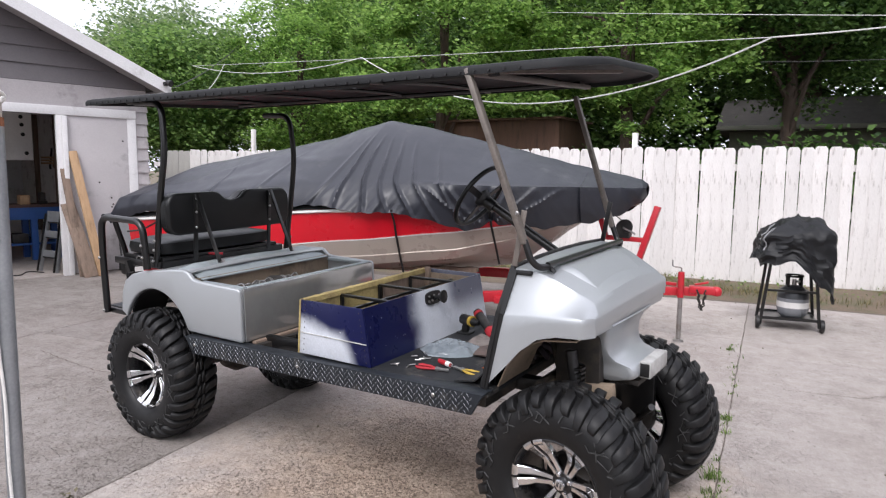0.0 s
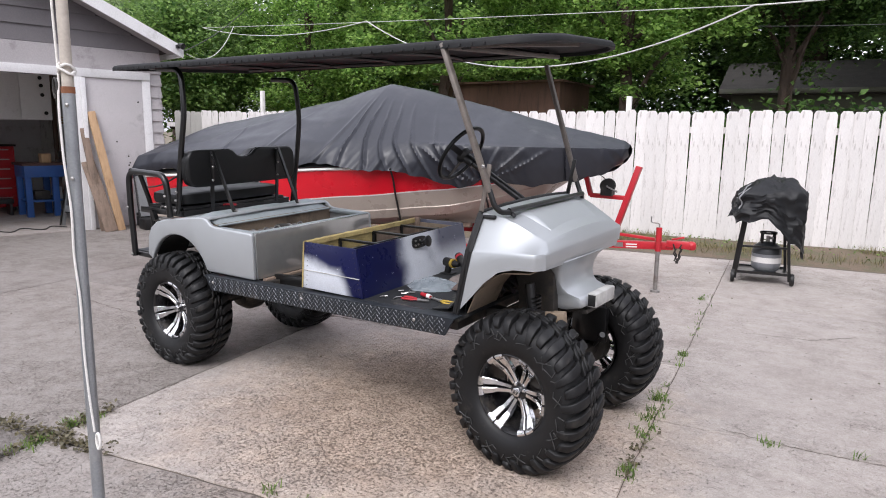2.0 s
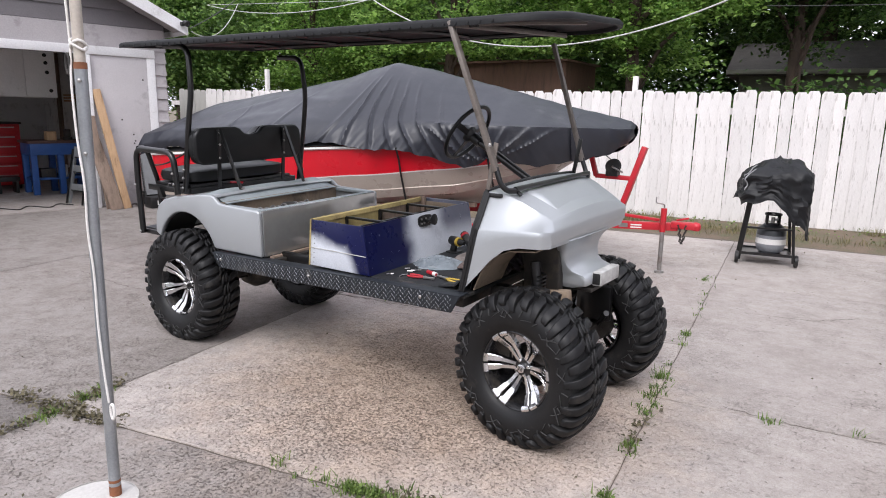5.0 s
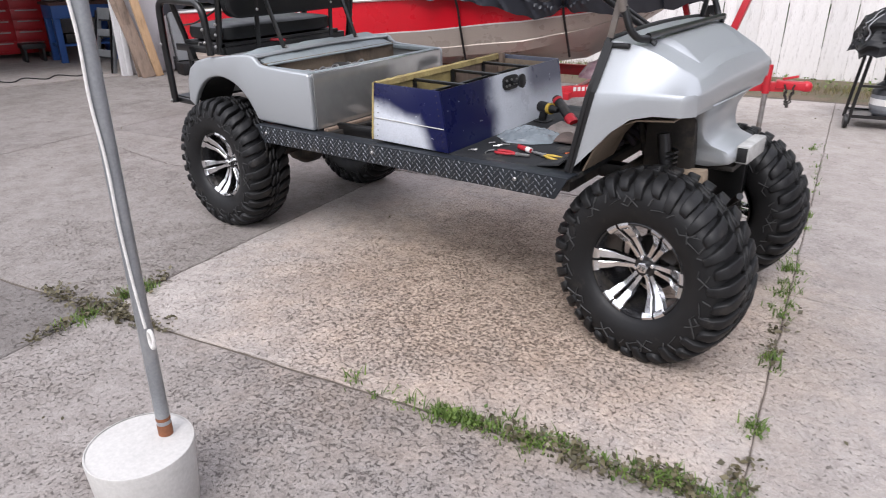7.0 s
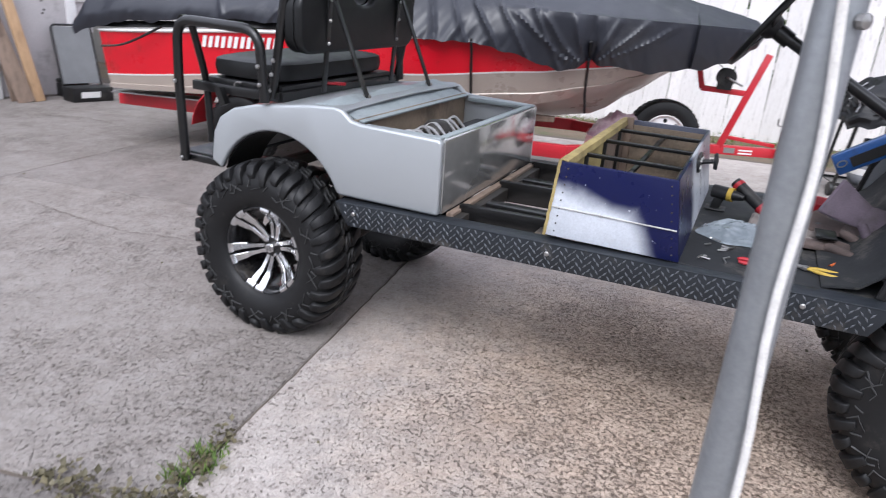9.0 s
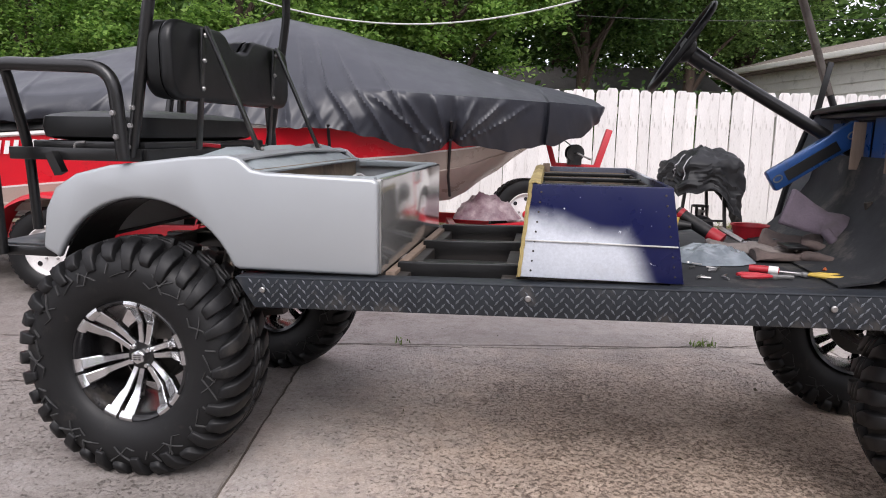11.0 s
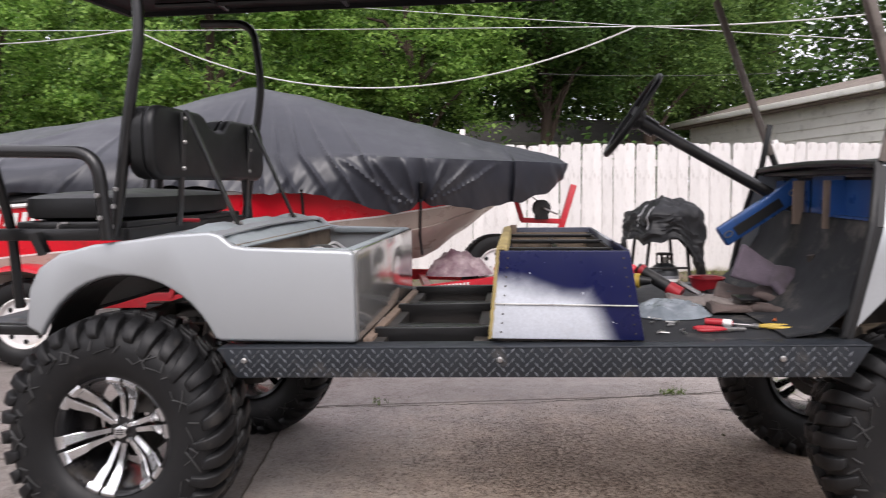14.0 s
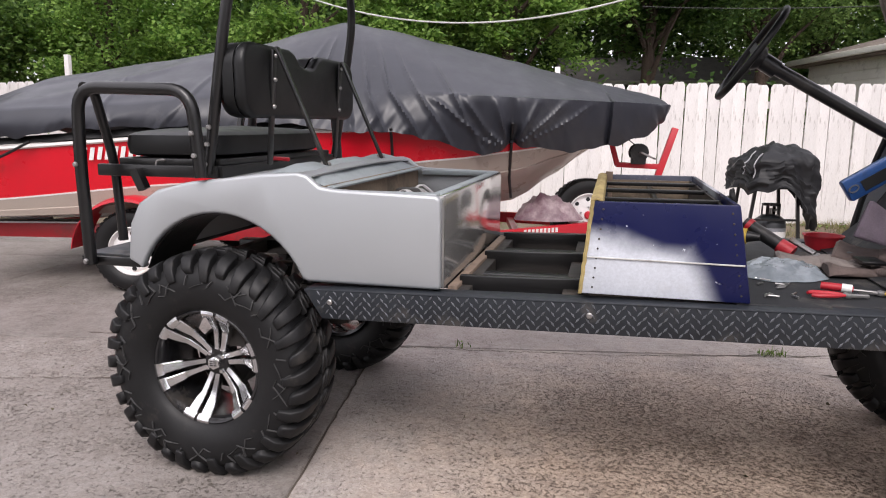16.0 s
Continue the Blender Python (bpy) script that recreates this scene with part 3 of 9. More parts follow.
# unseen trees added behind the viewer: they block low sky and darken reflections
for tx, ty in ((-9.5, -21.0), (-1.5, -22.0), (6.0, -21.5), (13.5, -19.5), (19.5, -9.0), (-19.0, -10.0)):
    tree((tx, ty, 0.0), 8.5, (3.6, 2.6, 3.0), 4.6, leaf_mid, "unseen tree added behind the viewer to darken reflections", 200, 60, 0.45, 0.24, 0.2)


def far_woods():
    """The dense growth behind the gardens, its leaves coloured as in shade."""
    out = []
    for i in range(2500):
        x = np.random.uniform(-24, 26)
        y = 25.5 + 4.0 * np.random.rand() + 0.02 * x
        top = 11.0 + 1.6 * noise.noise(Vector((x * 0.25, 0, 3)))
        if x < -9:
            top -= min(4.6, (-9 - x) * 0.6)
        if 13.7 < x < 15.6:
            top = 7.0
        out.append((x, y, np.random.uniform(0.2, top)))
    c = np.array(out)
    p = np.repeat(c, 55, 0) + np.random.randn(len(c) * 55, 3) * (0.7, 0.6, 0.55)
    solid("far_woods", leaves("far_woods", p, 0.30 * (0.6 + 0.8 * np.random.rand(len(p))), leaf_shaded), leaf_shaded,
          "dense green woods far behind the gardens, coloured as in shade", "woods", kind="stuff")
    low = []
    for i in range(230):
        x = np.random.uniform(-1.0, 4.6)
        low.append((x, np.random.uniform(10.2, 11.6) + 0.1 * x, np.random.uniform(0.3, 1.9)))
    c = np.array(low)
    p = np.repeat(c, 45, 0) + np.random.randn(len(c) * 45, 3) * (0.3, 0.25, 0.25)
    solid("undergrowth", leaves("undergrowth", p, 0.13 * (0.6 + 0.8 * np.random.rand(len(p))), leaf_shaded), leaf_shaded,
          "undergrowth behind the white fence, coloured as in shade", "undergrowth", kind="stuff")


far_woods()


# ---- garage ----
GX, GY = -6.23, 2.97  # foot of the door jamb; the front faces the cart
GUX, GUY = 0.978, -0.208  # the way out of its door


def gp(s, w, z):
    """s along the front wall towards the fence, w into the garage."""
    return (GX - s * GUY - w * GUX, GY + s * GUX - w * GUY, z)


GM = Matrix(((-GUY, -GUX, 0, GX), (GUX, -GUY, 0, GY), (0, 0, 1, 0), (0, 0, 0, 1)))


def gbox(g, s0, s1, w0, w1, z0, z1):
    return g.box(s0, s1, w0, w1, z0, z1, GM)


G_L, G_R, G_MID, EAVE, SLOPE = -5.4, 1.24, -2.06, 2.79, 0.46


def build_garage():
    root = thing("garage", "grey-sided detached garage with white trim and its door wide open", "garage", gp(-1.9, 3, 0), kind="structure")
    # front wall with the opening, in three pieces round it
    g = Geo()
    ridge = EAVE + (G_R - G_MID) * SLOPE
    outline = [(G_L, 0.0), (-4.6, 0.0), (-4.6, 2.31), (0.0, 2.31), (0.0, 0.0), (G_R, 0.0), (G_R, EAVE), (G_MID, ridge), (G_L, EAVE)]
    v = [gp(s, w, z) for w in (0.02, 0.14) for s, z in outline]
    quads = [(0, 1, 2, 8), (2, 3, 7, 8), (3, 4, 5, 6), (3, 6, 7)]
    n = len(outline)
    g.add(v, [q for q in quads] + [tuple(n + i for i in reversed(q)) for q in quads] + [(i, n + i, n + (i + 1) % n, (i + 1) % n) for i in range(n)])
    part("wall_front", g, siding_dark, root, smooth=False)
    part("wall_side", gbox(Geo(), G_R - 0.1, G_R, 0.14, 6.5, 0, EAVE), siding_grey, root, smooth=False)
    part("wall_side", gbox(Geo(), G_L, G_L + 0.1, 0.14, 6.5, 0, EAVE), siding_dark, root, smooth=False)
    part("wall_back", gbox(Geo(), G_L + 0.1, G_R - 0.1, 6.4, 6.5, 0, EAVE + 0.6), trim_white, root, smooth=False)
    part("concrete_floor", gbox(Geo(), G_L + 0.1, G_R - 0.1, 0.0, 6.4, -0.05, 0.012), concrete_pale, root, smooth=False)
    # roof: two slopes with shingles and white rakes
    for side in (-1, 1):
        run = (G_R - G_MID) + 0.19
        e = G_MID + side * run
        ze = ridge - run * SLOPE
        g = Geo()
        v = [gp(s, w, z + dz) for dz in (0.06, 0.13) for s, z, w in ((G_MID, ridge, -0.42), (G_MID, ridge, 6.8), (e, ze, 6.8), (e, ze, -0.42))]
        g.add(v, [(3, 2, 1, 0), (4, 5, 6, 7), (0, 1, 5, 4), (1, 2, 6, 5), (2, 3, 7, 6), (3, 0, 4, 7)])
        part("roof_slope", g, shingle, root, smooth=False)
        g = Geo()
        v = [gp(s, w, z + dz) for w in (-0.455, -0.42) for s, z, dz in ((G_MID, ridge, 0.15), (e, ze, 0.15), (e, ze, -0.03), (G_MID, ridge, -0.03))]
        g.add(v, [(0, 1, 2, 3), (7, 6, 5, 4), (0, 4, 5, 1), (1, 5, 6, 2), (2, 6, 7, 3), (3, 7, 4, 0)])
        part("rake_board", g, trim_white, root, smooth=False)
        g = Geo()
        v = [gp(s, w, z - 0.0) for w in (-0.42, 0.02) for s, z in ((G_MID, ridge + 0.052), (e, ze + 0.052), (e, ze + 0.035), (G_MID, ridge + 0.035))]
        g.add(v, [(0, 1, 2, 3), (7, 6, 5, 4), (0, 4, 5, 1), (1, 5, 6, 2), (2, 6, 7, 3), (3, 7, 4, 0)])
        part("soffit", g, siding_grey, root, smooth=False)
        part("fascia", gbox(Geo(), e - 0.015, e + 0.015, -0.455, 6.8, ze - 0.02, ze + 0.14), trim_white, root, smooth=False)
    # trim and the grey sliding panel beside the opening
    part("door_trim", gbox(Geo(), -4.75, 1.06, -0.045, 0.02, 2.31, 2.435), trim_white, root, bevel=0.004)
    part("door_trim", gbox(Geo(), -0.05, 0.05, -0.042, 0.02, 0.0, 2.31), trim_white, root, bevel=0.004)
    part("door_trim", gbox(Geo(), 0.02, 0.085, -0.075, -0.042, 0.0, 2.30), trim_white, root, bevel=0.004)
    part("door_trim", gbox(Geo(), 0.935, 1.06, -0.03, 0.02, 0.0, 2.31), trim_white, root, bevel=0.004)
    part("door_panel", gbox(Geo(), 0.05, 0.935, -0.018, 0.02, 0.02, 2.31), panel_grey, root, bevel=0.003)
    part("frieze_board", gbox(Geo(), -5.2, 1.22, -0.01, 0.02, 2.435, 2.75), siding_grey, root, smooth=False)
    g = Geo()
    for s, z in ((0.68, 1.02), (0.66, 0.98), (0.5, 1.35), (0.86, 1.97), (0.66, 1.12)):
        g.spin([(0.0, 0.004), (0.012, 0.002), (0.014, 0)], 8, GM @ pose(s, -0.02, z, 90))
    part("nail_hole", g, dark_grease, root, "dark chips in the paint")
    part("floodlight", Geo().spin([(0.03, 0), (0.05, 0.09), (0.0, 0.1)], 12, GM @ pose(1.35, -0.52, 2.86, 110, 0, 20)).box(-0.03, 0.03, -0.05, 0.05, -0.05, 0.0, GM @ pose(1.35, -0.48, 2.86)), plastic_black, root, "small dark floodlight")
    return root


garage = build_garage()


def siding_on(root, p0, d, n, length_at, z0, z1, course, mat, skip=()):
    """Overlapping courses of lap siding, each one a board."""
    d, n = Vector(d), Vector(n)
    z = z0
    while z < z1 - 0.02:
        zt = min(z1, z + course)
        for a, b in length_at(z, zt):
            pieces = [(a, b)]
            for sa, sb, sz0, sz1 in skip:
                if z < sz1 - 0.01 and zt > sz0 + 0.01:
                    pieces = [q for x, y in pieces for q in ((x, min(y, sa)), (max(x, sb), y)) if q[1] - q[0] > 0.03]
            for x, y in pieces:
                base = Vector(p0)
                v = []
                for s in (x, y):
                    for out, zz in ((0.0, z), (0.032, z), (0.006, zt), (0.0, zt)):
                        v.append(base + d * s + n * out + Vector((0, 0, zz)))
                part("siding_board", Geo().add(v, [(0, 1, 2, 3), (7, 6, 5, 4), (1, 5, 6, 2), (0, 4, 5, 1), (2, 6, 7, 3)]), mat, root, smooth=False)
        z += course


# ---- the house on the right ----
HX, HY = 7.13, 6.0
HD = Vector((0.06, -1, 0)).normalized()   # along the gable wall, towards the viewer
HN = Vector((-1, -0.06, 0)).normalized()  # out of the wall


def hp(s, out, z):
    return Vector((HX, HY, z)) + HD * s + HN * out


def hbox(g, s0, s1, o0, o1, z0, z1):
    p = [hp(s, o, z) for s in (s0, s1) for o in (o0, o1) for z in (z0, z1)]
    return g.add(p, [(0, 1, 3, 2), (4, 6, 7, 5), (0, 4, 5, 1), (2, 3, 7, 6), (0, 2, 6, 4), (1, 5, 7, 3)])


H_EAVE, H_W, H_SLOPE = 3.15, 7.2, 0.42
H_WIN = (0.97, 2.02, 1.545, 2.345)


def build_house():
    root = thing("house", "single-storey house with mauve lap siding and white-trimmed windows", "house", tuple(hp(3.6, -2, 0)), kind="structure")
    ridge = H_EAVE + H_W / 2 * H_SLOPE
    a, b, z0, z1 = H_WIN
    # gable wall round the window
    g = Geo()
    v = [hp(s, o, z) for o in (0.0, -0.14) for s, z in ((0, 0), (H_W, 0), (H_W, H_EAVE), (H_W / 2, ridge), (0, H_EAVE), (a, z0), (b, z0), (b, z1), (a, z1))]
    quads = [(0, 1, 6, 5), (1, 2, 7, 6), (2, 3, 8, 7), (3, 4, 8), (4, 0, 5, 8)]
    g.add(v, quads + [tuple(9 + i for i in reversed(q)) for q in quads] + [(i, 9 + i, 9 + j, j) for i, j in ((0, 1), (1, 2), (2, 3), (3, 4), (4, 0), (5, 6), (6, 7), (7, 8), (8, 5))])
    part("wall_gable", g, siding_mauve, root, smooth=False)
    part("wall_side", hbox(Geo(), 0.0, 0.14, -7, -0.14, 0, H_EAVE), siding_mauve, root, smooth=False)
    part("wall_side", hbox(Geo(), H_W - 0.14, H_W, -7, -0.14, 0, H_EAVE), siding_mauve, root, smooth=False)
    part("wall_back", hbox(Geo(), 0, H_W, -7.14, -7, 0, H_EAVE), siding_mauve, root, smooth=False)
    part("corner_board", hbox(Geo(), -0.03, 0.06, -0.06, 0.034, 0.05, H_EAVE), siding_mauve, root, bevel=0.004)
    for side in (0, 1):
        e = -0.20 if side == 0 else H_W + 0.20
        ze = H_EAVE - 0.20 * H_SLOPE
        g = Geo()
        v = [hp(s, o, z + dz) for dz in (0.06, 0.14) for s, z, o in ((H_W / 2, ridge, 0.20), (H_W / 2, ridge, -7.4), (e, ze, -7.4), (e, ze, 0.20))]
        g.add(v, [(3, 2, 1, 0), (4, 5, 6, 7), (0, 1, 5, 4), (1, 2, 6, 5), (2, 3, 7, 6), (3, 0, 4, 7)])
        part("roof_slope", g, shingle, root, smooth=False)
        g = Geo()
        v = [hp(s, o, z + dz) for o in (0.235, 0.20) for s, z, dz in ((H_W / 2, ridge, 0.16), (e, ze, 0.16), (e, ze, -0.03), (H_W / 2, ridge, -0.03))]
        g.add(v, [(0, 1, 2, 3), (7, 6, 5, 4), (0, 4, 5, 1), (1, 5, 6, 2), (2, 6, 7, 3), (3, 7, 4, 0)])
        part("rake_board", g, trim_white, root, smooth=False)
        g = Geo()
        v = [hp(s, o, z) for o in (0.20, 0.0) for s, z in ((H_W / 2, ridge + 0.05), (e, ze + 0.05), (e, ze + 0.03), (H_W / 2, ridge + 0.03))]
        g.add(v, [(0, 1, 2, 3), (7, 6, 5, 4), (0, 4, 5, 1), (1, 5, 6, 2), (2, 6, 7, 3), (3, 7, 4, 0)])
        part("soffit", g, trim_white, root, smooth=False)
    part("fascia", hbox(Geo(), -0.23, -0.20, -7.4, 0.235, H_EAVE - 0.14, H_EAVE + 0.04), trim_white, root, smooth=False)
    # window
    w = part("window", hbox(hbox(hbox(hbox(Geo(), a - 0.09, a, 0.0, 0.045, z0 - 0.09, z1 + 0.09), b, b + 0.09, 0.0, 0.045, z0 - 0.09, z1 + 0.09), a, b, 0.0, 0.045, z1, z1 + 0.09), a, b, 0.0, 0.06, z0 - 0.1, z0), trim_white, root, "white window frame", bevel=0.005)
    part("pane", hbox(Geo(), a + 0.03, b - 0.03, -0.06, -0.05, z0 + 0.03, z1 - 0.03), glass_dark, w, "dark reflecting window pane")
    part("sash", hbox(hbox(hbox(hbox(Geo(), a, a + 0.04, -0.08, -0.02, z0, z1), b - 0.04, b, -0.08, -0.02, z0, z1), a + 0.04, b - 0.04, -0.08, -0.02, z0, z0 + 0.045), a + 0.04, b - 0.04, -0.08, -0.02, z1 - 0.045, z1), trim_white, w)
    part("downpipe", Geo().tube([hp(-0.08, 0.06, 2.9), hp(-0.08, 0.06, 1.2), hp(-0.08, 0.06, 0.1)], 0.035, 8), siding_mauve, root)
    part("porch_lamp", Geo().spin([(0.02, 0), (0.05, 0.02), (0.06, 0.12), (0.03, 0.17), (0.0, 0.18)], 12, Matrix.Translation(hp(-0.1, 0.15, 2.78))), plastic_black, root, "small dark outdoor lamp")
    return root


house = build_house()


# ---- neighbours behind the fence ----
def neighbour(name, label, p0, p1, depth, top, mat, roof_h, windows=(), pipe=None, covering=None):
    """A low building: front wall from p0 to p1, roof sloping up away from it."""
    p0, p1 = Vector((*p0, 0)), Vector((*p1, 0))
    d = (p1 - p0).normalized()
    L = (p1 - p0).length
    nrm = Vector((d.y, -d.x, 0))

    def at(s, o, z):
        return p0 + d * s + nrm * o + Vector((0, 0, z))

    def bx(g, s0, s1, o0, o1, z0, z1):
        p = [at(s, o, z) for s in (s0, s1) for o in (o0, o1) for z in (z0, z1)]
        return g.add(p, [(0, 1, 3, 2), (4, 6, 7, 5), (0, 4, 5, 1), (2, 3, 7, 6), (0, 2, 6, 4), (1, 5, 7, 3)])
    root = thing(name, label, "building", tuple(at(L / 2, -depth / 2, 0)), kind="structure")
    part("wall", bx(Geo(), 0, L, -depth, 0, 0, top), mat, root, smooth=False)
    g = Geo()
    v = [at(s, o, z) for s in (-0.3, L + 0.3) for o, z in ((0.35, top - 0.05), (0.35, top + 0.1), (-depth / 2, top + roof_h + 0.1), (-depth - 0.3, top + 0.1), (-depth - 0.3, top - 0.05))]
    g.add(v, [(0, 1, 2, 3, 4), (9, 8, 7, 6, 5)] + [(i, 5 + i, 5 + (i + 1) % 5, (i + 1) % 5) for i in range(5)])
    part("roof", g, covering or shingle, root, smooth=False)
    part("gutter", bx(Geo(), -0.3, L + 0.3, 0.35, 0.43, top - 0.02, top + 0.1), mat, root, bevel=0.01)
    for s, z, w, h in windows:
        f = part("window", bx(bx(bx(bx(Geo(), s - w / 2 - 0.07, s - w / 2, 0, 0.05, z - h / 2 - 0.07, z + h / 2 + 0.07), s + w / 2, s + w / 2 + 0.07, 0, 0.05, z - h / 2 - 0.07, z + h / 2 + 0.07), s - w / 2, s + w / 2, 0, 0.05, z + h / 2, z + h / 2 + 0.07), s - w / 2, s + w / 2, 0, 0.05, z - h / 2 - 0.07, z - h / 2), trim_white, root, bevel=0.004)
        part("pane", bx(Geo(), s - w / 2, s + w / 2, 0.004, 0.012, z - h / 2, z + h / 2), glass_dark, f)
    if pipe:
        part("downpipe", Geo().tube([at(pipe, 0.08, top), at(pipe, 0.08, 0.1)], 0.04, 8), trim_white, root)
    siding_on(root, p0, d, nrm, lambda a, b: [(0.0, L)], 1.0, top, 0.2, mat, [(s - w / 2 - 0.07, s + w / 2 + 0.07, z - h / 2 - 0.07, z + h / 2 + 0.07) for s, z, w, h in windows])
    return root


neighbour("neighbour_garage", "cream-sided neighbouring garage behind the white fence", (6.35, 16.04), (8.75, 9.55), 5, 3.1, siding_cream, 0.75, [(6.15, 2.46, 0.5, 0.26)], covering=old_shingle)
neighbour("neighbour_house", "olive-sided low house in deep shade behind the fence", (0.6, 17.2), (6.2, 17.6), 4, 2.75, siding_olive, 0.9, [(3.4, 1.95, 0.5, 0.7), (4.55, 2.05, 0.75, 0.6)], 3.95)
shed = thing("shed", "rust-brown shed wall rising behind the white fence", "shed", (-3.0, 10.6, 0), kind="structure")
part("wall", Geo().box(-4.4, -1.50, 10.1, 11.8, 0.0, 2.62), brown_panel, shed, smooth=False)
part("roof", Geo().prism([(-4.5, 2.62), (-1.42, 2.62), (-1.42, 2.66), (-4.5, 2.66)], 10.0, 11.9), brown_panel, shed, smooth=False)

# unseen house, added to block low sky light and darken reflections
neighbour("back_house", "unseen grey-sided house added behind the viewer to darken reflections", (12.0, -15.0), (-10.0, -15.0), 5, 2.9, siding_grey, 1.4, [(6.0, 1.5, 1.1, 1.1), (15.0, 1.5, 1.1, 1.1)])


# ---- overhead cables ----
def cable(a, b, sag, r, mat, label):
    a, b = Vector(a), Vector(b)
    pts = [a.lerp(b, t) - Vector((0, 0, sag * 4 * t * (1 - t))) for t in (i / 28 for i in range(29))]
    return solid("overhead_cable", Geo().tube(pts, r, 6), mat, label, "cable", "overhead cables")


cable((-3.43, 6.34, 3.38), (2.67, 5.20, 2.93), 0.69, 0.009, cable_pale, "thick pale service cable sagging over the yard")
cable((-8.9, 7.37, 3.79), (-3.43, 6.34, 3.38), 0.20, 0.008, cable_pale, "pale service cable hanging in a shallow loop")
cable((-8.9, 7.37, 3.79), (2.67, 5.20, 2.93), 0.02, 0.005, cable_pale, "thin straight messenger wire carrying a cable")
cable((2.67, 5.20, 2.93), (7.05, 5.9, 3.38), 0.10, 0.008, cable_pale, "pale service cable running to the house gable")
cable((-8.0, 11.25, 5.73), (7.0, 6.55, 2.93), 0.06, 0.006, cable_pale, "thin pale overhead cable crossing before the trees")
cable((-12.0, 12.5, 6.4), (-5.6, 4.4, 2.8), 0.3, 0.008, cable_dark, "dark cable running down to the garage eave")
cable((-5.55, 4.4, 2.75), (-7.6, 7.12, 3.69), 0.30, 0.008, cable_pale, "pale cable looping from the garage eave")
cable((2.0, 10.5, 3.5), (14.0, 9.0, 4.0), 0.4, 0.006, cable_dark, "thin dark cable above the fence")

# ---- the golf cart ----
CY = 0.585     # its centre line; x runs forward, z up
AXLE_Z = 0.363


def far(y):
    return 2 * CY - y


cart = thing("golf_cart", "lifted silver golf cart on mud tyres, half dismantled, black roof", "golf cart", (1.2, CY, 0))


# Wheel about the y axis: lip of the rim at y = 0, axle through the origin.
def tyre_profile():
    """(radius, y) along the outside of the tyre, from bead to bead."""
    half = [(0.186, 0.020), (0.195, 0.000), (0.212, -0.016), (0.245, -0.028), (0.285, -0.032), (0.318, -0.026), (0.341, -0.006), (0.354, 0.030), (0.360, 0.070)]
    return half + [(0.362, 0.104)] + [(r, 0.208 - y) for r, y in reversed(half)]


WHEEL_TURN = pose(0, 0, 0, -90)  # z of a spun profile becomes y


def along_profile(t):
    p = tyre_profile()
    t = max(0.0, min(len(p) - 1.001, t))
    i = int(t)
    f = t - i
    r = p[i][0] * (1 - f) + p[i + 1][0] * f
    y = p[i][1] * (1 - f) + p[i + 1][1] * f
    dr, dy = p[i + 1][0] - p[i][0], p[i + 1][1] - p[i][1]
    k = math.hypot(dr, dy)
    return r, y, dy / k, -dr / k  # place and outward normal (radial, sideways)


def lug(g, path, width, height, top=0.86):
    """A raised block that follows (profile place, angle) pairs."""
    rows = []
    for (t, a), (wd, h) in zip(path, zip(width, height)):
        r, y, nr, ny = along_profile(t)
        row = []
        for da, up in ((-1, -0.004), (-top, h), (top, h), (1, -0.004)):
            ang = a + da * wd / (2 * r)
            rr, yy = r + nr * up, y + ny * up
            row.append((rr * math.cos(ang), yy, rr * math.sin(ang)))
        rows.append(row)
    g.grid(rows)
    n = len(g.v)
    k = len(rows)
    g.f += [(n - 4 * k + 3, n - 4 * k + 2, n - 4 * k + 1, n - 4 * k), (n - 4, n - 3, n - 2, n - 1)]
    return g


LUGS = 34


def tread_geo():
    lugs = Geo()
    rnd = random.Random(8)
    st = 2 * math.pi / LUGS
    for i in range(LUGS):
        for side in (0, 1):
            a = st * (i + 0.5 * side)
            long = (i % 2) == 0
            t0 = 4.35 if long else 5.05
            sw = (-1 if side else 1) * (1 if i % 4 < 2 else 0.6)
            path = [(t0, a - 0.055 * sw), (5.35, a - 0.035 * sw), (6.1, a - 0.01 * sw), (6.9, a + 0.01 * sw), (7.5, a + 0.03 * sw), (8.25, a + 0.085 * sw)]
            if side:
                path = [(18 - t, x) for t, x in path]
            lug(lugs, path, [0.030, 0.038, 0.045, 0.047, 0.046, 0.036], [0.011, 0.020, 0.027, 0.026, 0.025, 0.024])
        a = st * i
        # two staggered centre blocks
        lug(lugs, [(8.30, a - 0.02), (8.62, a + 0.02), (8.92, a + 0.07)], [0.040, 0.044, 0.036], [0.024, 0.024, 0.024])
        lug(lugs, [(9.08, a + 0.01), (9.38, a + 0.06), (9.70, a + 0.10)], [0.036, 0.044, 0.040], [0.024, 0.024, 0.024])
    return lugs


